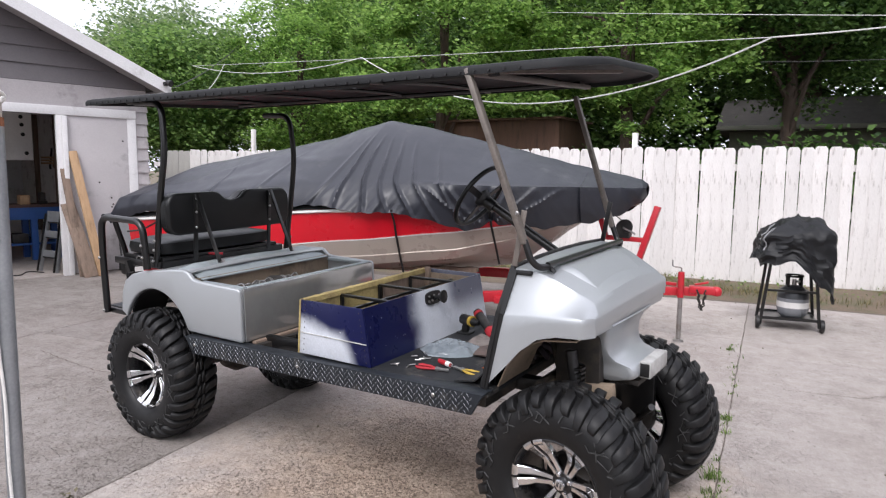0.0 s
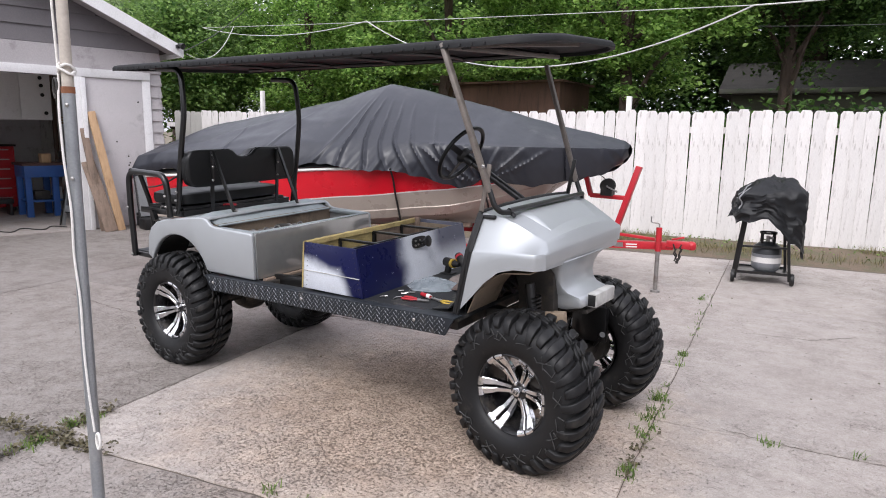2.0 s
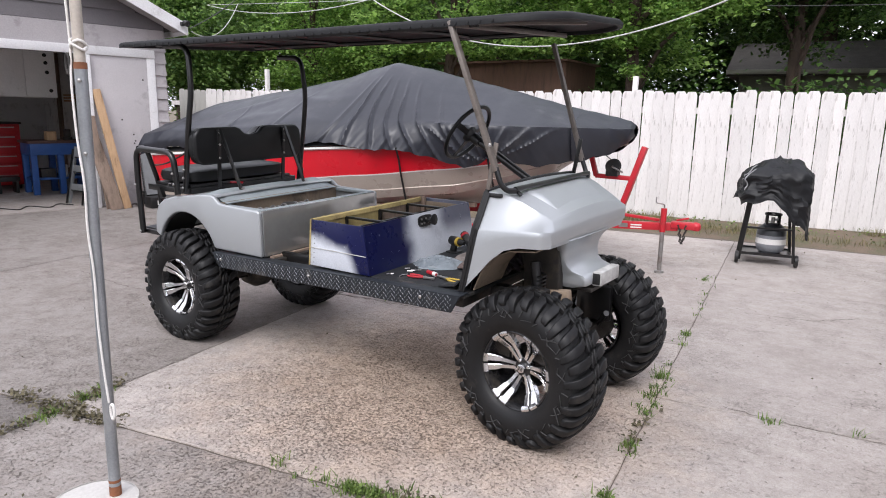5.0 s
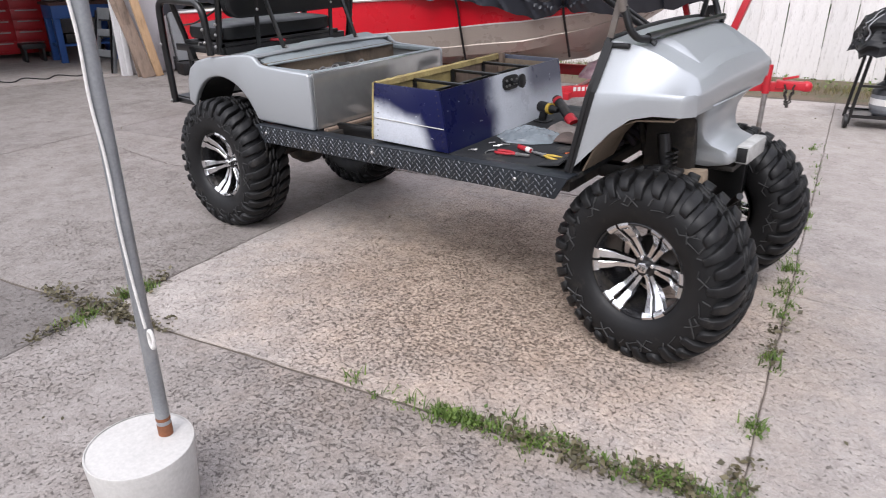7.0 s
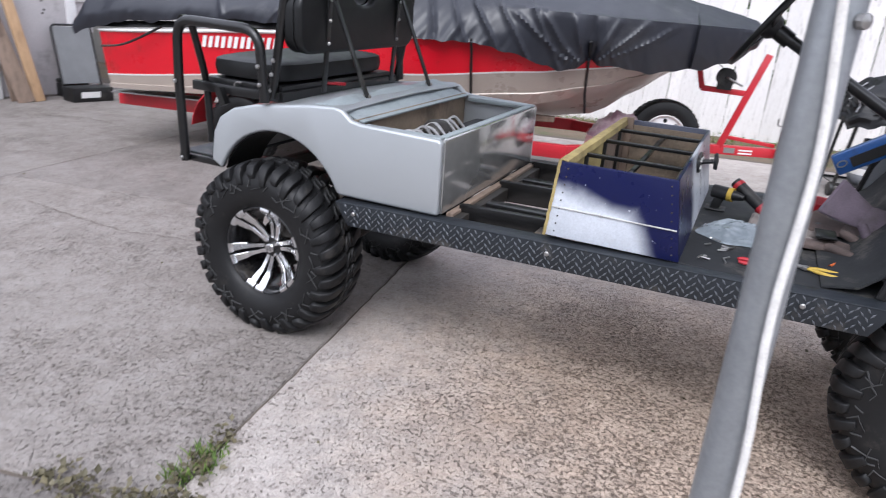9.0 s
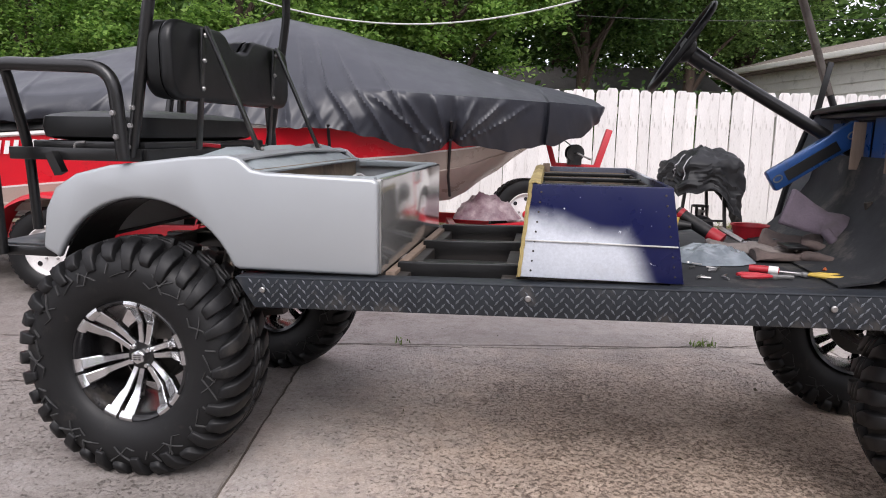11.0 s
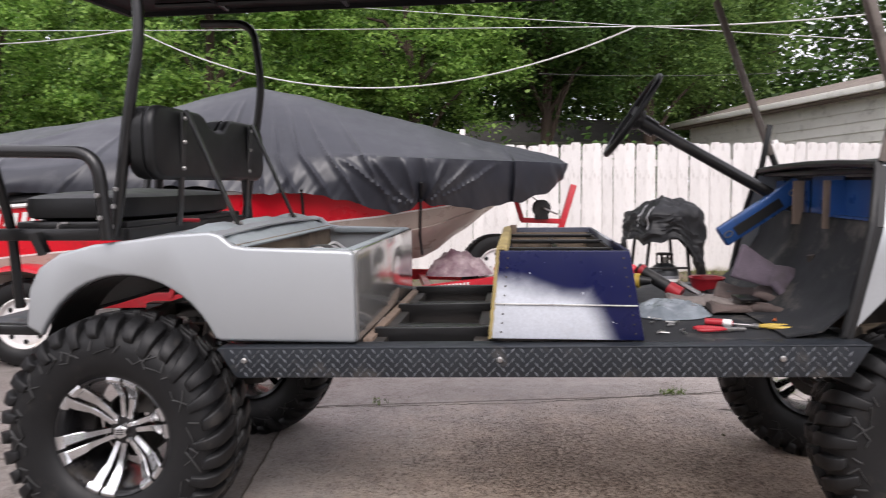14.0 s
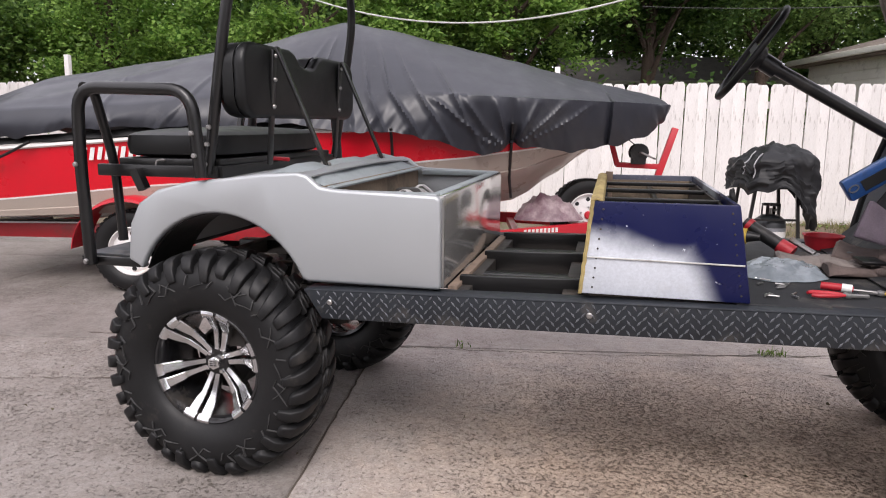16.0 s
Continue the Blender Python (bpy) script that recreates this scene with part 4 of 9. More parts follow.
def rib_geo():
    """Thin raised crosses and hooks on the sidewalls."""
    ribs = Geo()

    def rib(t0, a0, t1, a1, side, wd=0.0056):
        q = [(t0 + (t1 - t0) * k / 3, a0 + (a1 - a0) * k / 3) for k in range(4)]
        if side:
            q = [(18 - t, x) for t, x in q]
        lug(ribs, q, [wd] * 4, [0.0055] * 4, 0.6)
    for side in (0, 1):
        for i in range(18):
            a = 2 * math.pi * i / 18 + 0.07 * (i % 3) + side * 0.1
            if i % 2:
                rib(5.0, a - 0.10, 3.5, a + 0.08, side)
                rib(4.7, a + 0.11, 3.6, a - 0.07, side)
                rib(3.5, a + 0.08, 3.75, a + 0.17, side)
            else:
                rib(5.1, a + 0.02, 4.2, a - 0.03, side)
                rib(4.2, a - 0.03, 3.75, a + 0.15, side)
                rib(4.9, a + 0.17, 4.0, a + 0.20, side)
                rib(4.6, a - 0.13, 3.9, a - 0.08, side)
    return ribs


def wheel_meshes():
    # black barrel, six machined split spokes that dive to the hub, with pieces of the lip
    barrel = Geo().spin([(0.195, 0.022), (0.195, 0.003), (0.190, 0.000), (0.184, 0.002), (0.178, 0.014), (0.172, 0.07), (0.166, 0.16), (0.178, 0.215), (0.190, 0.222)], 56, WHEEL_TURN)
    spoke_meshes = []

    def spoke(a, off):
        """One half of a split spoke, from the hub to the lip."""
        g = Geo()
        rows = []
        for r, wd, yy, sh in ((0.028, 0.0085, 0.070, 0.0090), (0.058, 0.0092, 0.066, 0.0122), (0.084, 0.0096, 0.060, 0.0146), (0.112, 0.0108, 0.051, 0.0172), (0.120, 0.0122, 0.047, 0.0190), (0.128, 0.0142, 0.040, 0.0212), (0.154, 0.0166, 0.020, 0.0242), (0.182, 0.0186, 0.002, 0.0266)):
            c = off * sh
            row = []
            for s, dy in ((-wd, 0.026), (-wd, 0.003), (-wd * 0.8, 0.0), (wd * 0.8, 0.0), (wd, 0.003), (wd, 0.026)):
                u = c + s
                lean = 0.10 * u * off
                row.append((r * math.cos(a) - u * math.sin(a), yy + dy + lean, r * math.sin(a) + u * math.cos(a)))
            rows.append(row)
        g.grid(rows)
        k = len(g.v)
        g.f += [(0, 1, 2, 3, 4, 5), tuple(reversed(range(k - 6, k)))]
        return g
    for i in range(6):
        for off in (-1, 1):
            a0 = 2 * math.pi * i / 6 + 0.25
            lip = spoke(a0, off)
            rows = []
            for k in range(6):
                a = a0 + off * (0.028 + 0.235 * k / 5)
                rows.append([(r * math.cos(a), y, r * math.sin(a)) for r, y in ((0.168, 0.010), (0.176, 0.001), (0.184, -0.002), (0.1935, 0.000))])
            lip.grid(rows)
            spoke_meshes.append(to_mesh("spoke", lip, sharp=30))
    hub = Geo().spin([(0.048, 0.105), (0.048, 0.074), (0.042, 0.067), (0.0, 0.067)], 24, WHEEL_TURN)
    cap = Geo().prism([(0.023 * math.cos(x), 0.023 * math.sin(x)) for x in (math.pi / 3 * i + 0.4 for i in range(6))], 0.046, 0.070, "y")
    mark = Geo()
    for dx in (-0.0075, 0.0075):
        for dz in (-0.007, 0.0, 0.007):
            mark.box(dx - 0.005, dx + 0.005, 0.044, 0.0465, dz - 0.0014, dz + 0.0014)
    nut = Geo().spin([(0.0085, 0.022), (0.0085, 0.004), (0.006, -0.001), (0.0, -0.001)], 10, WHEEL_TURN)
    drum = Geo().spin([(0.10, 0.12), (0.11, 0.13), (0.11, 0.19), (0.03, 0.20), (0.03, 0.24)], 24, WHEEL_TURN).box(0.03, 0.095, 0.095, 0.13, 0.05, 0.11)
    return dict(barrel=to_mesh("rim", barrel), spokes=spoke_meshes, hub=to_mesh("hub", hub), cap=to_mesh("hub_cap", cap, bevel=0.0025), mark=to_mesh("cap_mark", mark), nut=to_mesh("wheel_nut", nut), drum=to_mesh("brake_drum", drum))


WM = wheel_meshes()


def put(name, data, mat, parent, m, label=""):
    """A shared mesh under a part, at a pose of its own."""
    if not data.materials:
        data.materials.append(mat)
    ob = new(name, data)
    ob.parent = parent
    if parent.parent is None:
        ob.matrix_parent_inverse = Matrix.Translation(parent.location).inverted()
    ob.matrix_basis = m
    if label:
        ob["label"] = label
    return ob


def flattened(g, spin_by):
    """The wheel's rubber in its own frame, pressed flat where it stands on the ground."""
    up = pose(0, 0, 0, 0, spin_by, 0)
    back = up.inverted()
    q = []
    for v in g.v:
        p = up @ Vector(v)
        low = -AXLE_Z + 0.002
        if p.z < low + 0.02:
            p.y = p.y + (0.10 * (low + 0.02 - p.z)) * (1 if p.y > 0.104 else -1)
            p.z = max(p.z, low)
        q.append(tuple(back @ p))
    g.v = q
    return g


def cart_wheel(x, y, flip, spin_by, steer=0.0):
    """flip: the outer face looks to +y."""
    m = Matrix.Translation((x, y, AXLE_Z)) @ pose(0, 0, 0, 0, 0, steer + (180 if flip else 0)) @ pose(0, 0, 0, 0, spin_by, 0)
    w = put("wheel", WM["barrel"], gloss_black, cart, m, "black alloy wheel with machined split spokes")
    for key, mat, label in (("hub", gloss_black, ""), ("cap", machined, ""), ("mark", gloss_black, ""), ("drum", dark_grease, "")):
        put({"cap": "hub_cap", "mark": "cap_mark", "drum": "brake_drum"}.get(key, key), WM[key], mat, w, Matrix.Identity(4), label)
    put("tyre", to_mesh("tyre", flattened(Geo().spin(tyre_profile(), 72, WHEEL_TURN), spin_by)), rubber, w, Matrix.Identity(4), "chunky black mud tyre")
    put("tread", to_mesh("tread", flattened(tread_geo(), spin_by), bevel=0.0045, seg=2, sharp=50), rubber, w, Matrix.Identity(4))["kind"] = "stuff"
    put("sidewall_relief", to_mesh("sidewall_relief", flattened(rib_geo(), spin_by), smooth=False), rubber_worn, w, Matrix.Identity(4))["kind"] = "stuff"
    for s in WM["spokes"]:
        put("spoke", s, machined, w, Matrix.Identity(4))
    for i in range(4):
        a = math.pi / 2 * i + 0.6
        put("wheel_nut", WM["nut"], machined, w, Matrix.Translation((0.036 * math.cos(a), 0.058, 0.036 * math.sin(a))))
    return w


cart_wheel(-0.013, -0.052, False, -2)
cart_wheel(2.522, 0.022, False, 13, -8.3)
cart_wheel(-0.013, far(-0.052), True, 75)
cart_wheel(2.545, far(0.002), True, 5, -8.3)

# Running gear
part("rear_axle", Geo().tube([(0, 0.2, AXLE_Z), (0, 0.97, AXLE_Z)], 0.035, 12).spin([(0.0, -0.11), (0.09, -0.1), (0.12, -0.03), (0.12, 0.05), (0.08, 0.12), (0, 0.13)], 20, pose(0.0, 0.62, AXLE_Z, 90)), dark_grease, cart)
part("front_axle", Geo().bar((2.56, 0.2, AXLE_Z), (2.56, 0.97, AXLE_Z), 0.05, 0.05), dark_grease, cart)
for y in (0.29, far(0.29)):
    part("leaf_spring", Geo().bar((-0.33, y, 0.46), (0.02, y, 0.43), 0.045, 0.02).bar((0.02, y, 0.43), (0.36, y, 0.47), 0.045, 0.02), dark_grease, cart)
    part("rear_shock", Geo().tube([(0.08, y, 0.38), (0.16, y, 0.72)], 0.022, 10), steel, cart)
    part("front_shock", Geo().tube([(2.58, y - 0.03 if y < CY else y + 0.03, 0.40), (2.50, y, 0.80)], 0.026, 12).tube([(2.535 + 0.026 * math.cos(k * 0.9), y + 0.026 * math.sin(k * 0.9), 0.58 + 0.0028 * k) for k in range(60)], 0.006, 5), black_steel, cart)
    part("control_arm", Geo().tube([(2.42, y + (0.12 if y < CY else -0.12), 0.50), (2.56, y - (0.06 if y < CY else -0.06), 0.36), (2.68, y + (0.12 if y < CY else -0.12), 0.50)], 0.016, 8), black_steel, cart)
    part("lift_bracket", Geo().box(2.46, 2.66, y - 0.02, y + 0.02, 0.42, 0.62), black_steel, cart, bevel=0.004)
part("tie_rod", Geo().tube([(2.45, 0.2, 0.34), (2.45, 0.97, 0.34)], 0.011, 8), steel, cart)
for y in (0.36, far(0.36)):
    part("chassis_rail", Geo().bar((-0.42, y, 0.575), (2.36, y, 0.60), 0.06, 0.06), black_steel, cart, bevel=0.004)
    part("chassis_rail", Geo().bar((2.36, y, 0.60), (2.665, y, 0.632), 0.05, 0.06), tan_under, cart, "dusty front chassis rail", bevel=0.004)
for x, z in ((0.80, 0.59), (1.14, 0.592), (1.66, 0.60), (2.2, 0.60), (-0.3, 0.58), (0.42, 0.585)):
    part("cross_member", Geo().bar((x, 0.06, z), (x, 1.11, z), 0.05, 0.055), dark_grease, cart, bevel=0.004)
for y in (0.17, 0.60, 1.05):
    part("battery_bar", Geo().bar((0.78, y, 0.600), (1.2, y + 0.02, 0.606), 0.030, 0.092), black_steel, cart, bevel=0.003)
part("wood_packer", Geo().bar((0.775, 0.08, 0.620), (0.775, 1.06, 0.620), 0.03, 0.02), wood_old, cart, "strip of weathered wood", bevel=0.002)
part("inner_fender", Geo().grid([[(x, y, z) for x, z in ((2.255, 0.66), (2.30, 0.76), (2.37, 0.845), (2.46, 0.885), (2.60, 0.90))] for y in (0.10, 0.16, 0.30, 0.38)]), tan_under, cart, "dusty tan underside of the cowl", thick=0.006)
part("inner_fender", Geo().grid([[(x, y, z) for x, z in ((2.255, 0.66), (2.30, 0.76), (2.37, 0.845), (2.46, 0.885), (2.60, 0.90))] for y in (far(0.38), far(0.30), far(0.16), far(0.10))]), tan_under, cart, thick=0.006)
for ya, yb in ((0.36, 0.42), (far(0.42), far(0.36))):
    part("shock_tower", Geo().box(2.40, 2.60, ya, yb, 0.62, 0.90), dark_grease, cart, bevel=0.008)
part("steering_rack", Geo().tube([(2.36, 0.30, 0.62), (2.36, 0.72, 0.62)], 0.028, 10).tube([(2.36, 0.5, 0.62), (2.30, 0.5, 0.85)], 0.014, 8), dark_grease, cart)


# Running boards of black tread plate
def rail_top(x):
    return 0.612 + (x - 0.3) * 0.022


def running_board(near):
    f = (lambda y: y) if near else far
    x0, x1 = 0.31, 2.255
    ys = sorted((f(-0.018), f(-0.006)))
    g = Geo()
    out = [(x0, rail_top(x0)), (x1, rail_top(x1)), (x1 - 0.055, rail_top(x1) - 0.092), (x0 + 0.06, rail_top(x0) - 0.09)]
    g.prism(out, ys[0], ys[1])
    yl = sorted((f(-0.018), f(0.06)))
    v = [(x, y, rail_top(x) + dz) for x in (x0, x1) for y in yl for dz in (-0.006, 0.002)]
    g.add(v, [(0, 1, 3, 2), (4, 6, 7, 5), (0, 4, 5, 1), (2, 3, 7, 6), (0, 2, 6, 4), (1, 5, 7, 3)])
    board = part("running_board", g, tread_plate, cart, "black diamond tread plate running board", bevel=0.002)
    d = Geo()
    p = 0.0285
    for i in range(int((x1 - x0 - 0.08) / p)):
        for j in range(6):
            x = x0 + 0.05 + i * p + (p / 2 if j % 2 else 0)
            z = rail_top(x) - 0.010 - j * 0.0143
            if x < x0 + 0.06 * (j / 5) + 0.02 or x > x1 - 0.055 * (j / 5) - 0.02:
                continue
            a = radians(52 if (i + j // 1) % 2 else -52)
            c, s = math.cos(a), math.sin(a)
            yo = f(-0.018)
            yt = f(-0.0202)
            q = []
            for u, w, y in ((-0.0105, 0, yo), (0, -0.0034, yo), (0.0105, 0, yo), (0, 0.0034, yo), (-0.006, 0, yt), (0, -0.0016, yt), (0.006, 0, yt), (0, 0.0016, yt)):
                q.append((x + u * c - w * s, y, z + u * s + w * c))
            d.add(q, [(4, 5, 6, 7), (0, 1, 5, 4), (1, 2, 6, 5), (2, 3, 7, 6), (3, 0, 4, 7)])
    part("tread_pattern", d, tread_bright, board, "worn raised diamond bars", smooth=False)["kind"] = "stuff"
    for x in (0.40, 1.205, 2.015):
        part("bolt", Geo().spin([(0.009, 0.002), (0.009, 0.007), (0.006, 0.010), (0, 0.010)], 10, Matrix.Translation((x, f(-0.018), rail_top(x) - 0.036)) @ pose(0, 0, 0, 90 if near else -90)), steel, board)


running_board(True)
running_board(False)

# Rear body
ARCH = [(-0.02 + 0.335 * math.cos(a) * (1.0 if math.cos(a) > 0 else 0.98), 0.50 + 0.335 * math.sin(a)) for a in (radians(157 - 133 * i / 18) for i in range(19))]
REAR_TOP = [(0.752, 0.905), (0.735, 0.915), (0.40, 0.925), (0.355, 0.932), (0.315, 0.965), (0.28, 0.974), (0.15, 0.966), (0.02, 0.950), (-0.12, 0.934), (-0.24, 0.905), (-0.315, 0.86), (-0.355, 0.79), (-0.375, 0.665)]
rear = part("rear_body", Geo().prism([(0.752, 0.628)] + REAR_TOP + [(-0.335, 0.645)] + ARCH + [(0.305, 0.628)], 0.048, 0.078), silver, cart, "silver rear body with round wheel arches", bevel=0.014, seg=3, sharp=50)
part("side_panel", Geo().prism([(0.752, 0.628)] + REAR_TOP + [(-0.335, 0.645)] + ARCH + [(0.305, 0.628)], far(0.078), far(0.048)), silver, rear, bevel=0.014, seg=3, sharp=50)
# wheel arch liners
for y0, y1 in ((0.078, 0.30), (far(0.30), far(0.078))):
    part("arch_liner", Geo().grid([[(x, y, z) for x, z in ARCH] for y in (y0, y1)]), plastic_black, rear, thick=0.004)
part("front_panel", Geo().box(0.735, 0.756, 0.076, far(0.076), 0.628, 0.912), silver_gloss, rear, "glossy grey front panel", bevel=0.006)
# deck: follows the side's top line between the panels, up to the opening
deck_line = [(x, z - 0.004) for x, z in REAR_TOP[4:]]
rows = []
for i in range(15):
    y = 0.072 + (far(0.072) - 0.072) * i / 14
    crown = 0.012 * math.sin(math.pi * i / 14)
    rows.append([(x, y, z + crown * (1 if x > -0.33 else 0)) for x, z in deck_line])
part("deck", Geo().grid(rows), silver, rear, thick=0.006)
# the stepped hump on which the seat back stands
hump = []
for i in range(41):
    t = i / 40
    y = 0.10 + 0.97 * t
    end = min(1.0, min(t, 1 - t) / 0.07)
    end = end * end * (3 - 2 * end)
    # two shallow saddles between three flat steps
    dip = 1.0 - 0.30 * max(0.0, min(1.0, (0.085 - abs(abs(t - 0.5) - 0.20)) / 0.03))
    h = 0.042 * end * dip
    hump.append([(0.15, y, 0.966), (0.185, y, 0.969 + 0.35 * h), (0.215, y, 0.970 + 0.55 * h), (0.27, y, 0.958 + 0.55 * h), (0.31, y, 0.944 + 0.3 * h), (0.350, y, 0.930), (0.385, y, 0.925)])
part("hump", Geo().grid(hump), primer, rear, "grey primered moulded hump", thick=0.006, sharp=22)
# rims of the opening and its inside
part("opening_rim", Geo().box(0.39, 0.735, 0.074, 0.115, 0.895, 0.918).box(0.39, 0.735, far(0.115), far(0.074), 0.895, 0.918).box(0.705, 0.74, 0.115, far(0.115), 0.893, 0.916), primer, rear, bevel=0.006)
part("bay_floor", Geo().box(0.36, 0.735, 0.078, far(0.078), 0.62, 0.63), dark_grease, rear)
part("bay_wall", Geo().box(0.345, 0.36, 0.078, far(0.078), 0.63, 0.93).box(0.722, 0.735, 0.078, far(0.078), 0.63, 0.89), tan_under, rear)
motor = part("engine", Geo().box(0.42, 0.60, 0.35, 0.62, 0.63, 0.80).spin([(0.0, 0.0), (0.07, 0.0), (0.075, 0.05), (0.04, 0.09), (0, 0.09)], 18, pose(0.50, 0.48, 0.80)), dark_grease, cart, "greasy engine in the rear bay", bevel=0.008)
g = Geo()
for i in range(9):
    y = 0.22 + 0.05 * i
    g.tube(fillet([(0.42 + 0.02 * (i % 3), y, 0.84), (0.50, y + 0.03, 0.895 - 0.01 * (i % 2)), (0.60, y - 0.02, 0.83)], 0.05), 0.007, 6)
part("hose", g, steel, motor, "pale pipes and hoses")
part("coil", Geo().box(0.62, 0.70, 0.70, 0.80, 0.63, 0.86).box(0.66, 0.70, 0.26, 0.30, 0.80, 0.89), trailer_red, motor, "small red fittings", bevel=0.006)
part("air_box", Geo().box(0.44, 0.66, 0.82, 1.04, 0.63, 0.82), plastic_black, motor, bevel=0.02)


# Front cowl
def cowl_section(xb, zb, zs, ye, zh, xt, y0=0.052, crown=0.014, n=8):
    """Half-open ring across the cowl: near foot, side, creased shoulder, bonnet, and the same on the far side."""
    xs = xb + (xt - xb) * (zs - zb) / max(0.05, zh - zb)
    h = zs - zb
    e = min(1.0, h / 0.07)
    b = 0.008 * e
    up = (xt - xs, ye - y0, zh - zs)

    def band(t):
        return (xs + up[0] * t, y0 + 0.002 + up[1] * t, zs + up[2] * t)
    pts = [(xb, y0, zb), (xb, y0 - 0.001 * e, zb + 0.14 * h), ((xb + xs) / 2, y0 - 0.003 * e, (zs + zb) / 2), (xs, y0 - 0.004 * e, zs - 0.30 * h), (xs, y0 - 0.003 * e, zs - b), (xs, y0 + 0.001 * e, zs), band(0.07), band(0.5), band(0.93)]
    top = [(xt, ye, zh)] + [(xt, ye + (2 * CY - 2 * ye) * t, zh + crown * math.sin(math.pi * t) ** 0.8) for t in (0.012, *[i / n for i in range(1, n)], 0.988)] + [(xt, far(ye), zh)]
    return pts + top + [(x, far(y), z) for x, y, z in reversed(pts)]


COWL = [cowl_section(2.222, 0.664, 0.978, 0.105, 1.155, 2.322), cowl_section(2.262, 0.707, 0.980, 0.108, 1.153, 2.350), cowl_section(2.318, 0.768, 0.983, 0.113, 1.147, 2.395),
        cowl_section(2.375, 0.834, 0.986, 0.121, 1.136, 2.440), cowl_section(2.450, 0.893, 0.989, 0.134, 1.114, 2.495), cowl_section(2.530, 0.915, 0.992, 0.147, 1.082, 2.555),
        cowl_section(2.590, 0.918, 0.994, 0.158, 1.056, 2.605), cowl_section(2.620, 0.919, 0.995, 0.163, 1.041, 2.630, 0.056), cowl_section(2.628, 0.919, 0.995, 0.163, 1.036, 2.637, 0.059, 0.019),
        cowl_section(2.640, 0.919, 0.996, 0.155, 1.024, 2.648, 0.070, 0.014), cowl_section(2.656, 0.919, 0.996, 0.145, 1.003, 2.660, 0.090, 0.006), cowl_section(2.664, 0.919, 0.992, 0.140, 0.995, 2.667, 0.104, 0.003), cowl_section(2.667, 0.919, 0.984, 0.138, 0.986, 2.669, 0.109, 0.002), cowl_section(2.668, 0.919, 0.935, 0.138, 0.937, 2.670, 0.112, 0.001), cowl_section(2.662, 0.918, 0.924, 0.140, 0.926, 2.664, 0.116, 0.001)]

# the body leans a little on its springs
COWL = [[(x, y, z + 0.030 * (y - 0.05)) for x, y, z in sec] for sec in COWL]


def hood_z(x):
    line = ((2.32, 1.155), (2.395, 1.147), (2.44, 1.136), (2.495, 1.114), (2.555, 1.082), (2.605, 1.056), (2.64, 1.034))
    for (a, za), (b, zb) in zip(line, line[1:]):
        if x <= b:
            return za + (zb - za) * (x - a) / (b - a)
    return line[-1][1]




def cowl_solid():
    """The shell with its thickness: outer skin, inner skin and the edges between."""
    rings = []
    for k, sec in enumerate(COWL):
        m = len(sec)
        back = 0.004 if k < 9 else 0.009
        inner = [(x - back, y + (0.007 if i < 9 else -0.007 if i >= m - 9 else 0.0), z - (0.007 if 5 <= i < m - 5 else 0.0)) for i, (x, y, z) in enumerate(sec)]
        rings.append(list(sec) + inner[::-1])
    g = Geo().grid(rings, close_cols=True)
    for r in (rings[0], rings[-1]):
        m = len(r) // 2
        g.grid([r[:m], r[m:][::-1]])
    return g


front = part("front_cowl", cowl_solid(), silver, cart, "silver front cowl with a creased bonnet", sharp=34)
nose = COWL[-1]
part("nose_panel", Geo().grid([nose, [(x - 0.010, y, 0.915) for x, y, z in nose], [(x - 0.07, y, 0.919) for x, y, z in nose]]), silver, front)
# raised wedge pressed into the bonnet
wedge = []
for i in range(9):
    t = i / 8
    x = 2.425 + 0.17 * t
    zc = hood_z(x) + 0.009
    rise = 0.017 * min(1.0, 3.0 * (1 - t)) * min(1.0, 3 * t)
    wide = 0.06 * (1 - 0.75 * t)
    y = 0.245 + 0.05 * t
    wedge.append([(a, b, c + 0.030 * (b - 0.05)) for a, b, c in [(x, y + wide * k / 3, zc + (rise if k > 1 else 0.4 * rise if k == 1 else 0) - (0.010 if k == 0 else 0)) for k in range(4)] + [(x, far(y + wide * k / 3), zc + (rise if k > 1 else 0.4 * rise if k == 1 else 0) - (0.010 if k == 0 else 0)) for k in (3, 2, 1, 0)]])
part("bonnet_wedge", Geo().grid(wedge), silver, front)
# black rubber edge along the cowl's rear
rim_at = [0, 2, 5, 7, 9, 12, 14, 16, 19]
m = len(COWL[0])
rim_at = [i for i in rim_at if i < m // 2] + [m // 2] + [m - 1 - i for i in reversed(rim_at) if i < m // 2]
edge = [COWL[0][i] for i in rim_at]
part("cowl_edge", Geo().tube([(x - 0.006, y, z) for x, y, z in edge], 0.0125, 8), plastic_black, front, "black rubber edge strip")
for flip in (False, True):
    q = [(x + 0.006, far(y) if flip else y, z) for x, y, z in ((2.212, 0.050, 0.658), (2.284, 0.049, 0.978), (2.316, 0.098, 1.152))]
    part("door_post_trim", Geo().bar(q[0], q[1], 0.008, 0.034, (1, 0, 0)).bar(q[1], q[2], 0.008, 0.034, (1, 0, 0)), plastic_black, front)
# front apron and bumper
ap = [(2.665, 0.925, 0.235), (2.640, 0.895, 0.262), (2.628, 0.86, 0.285), (2.628, 0.82, 0.300), (2.640, 0.785, 0.312), (2.668, 0.760, 0.320), (2.705, 0.748, 0.325), (2.725, 0.742, 0.328), (2.738, 0.728, 0.330), (2.738, 0.700, 0.332), (2.722, 0.688, 0.335), (2.66, 0.672, 0.345)]
APC = CY
rows = []
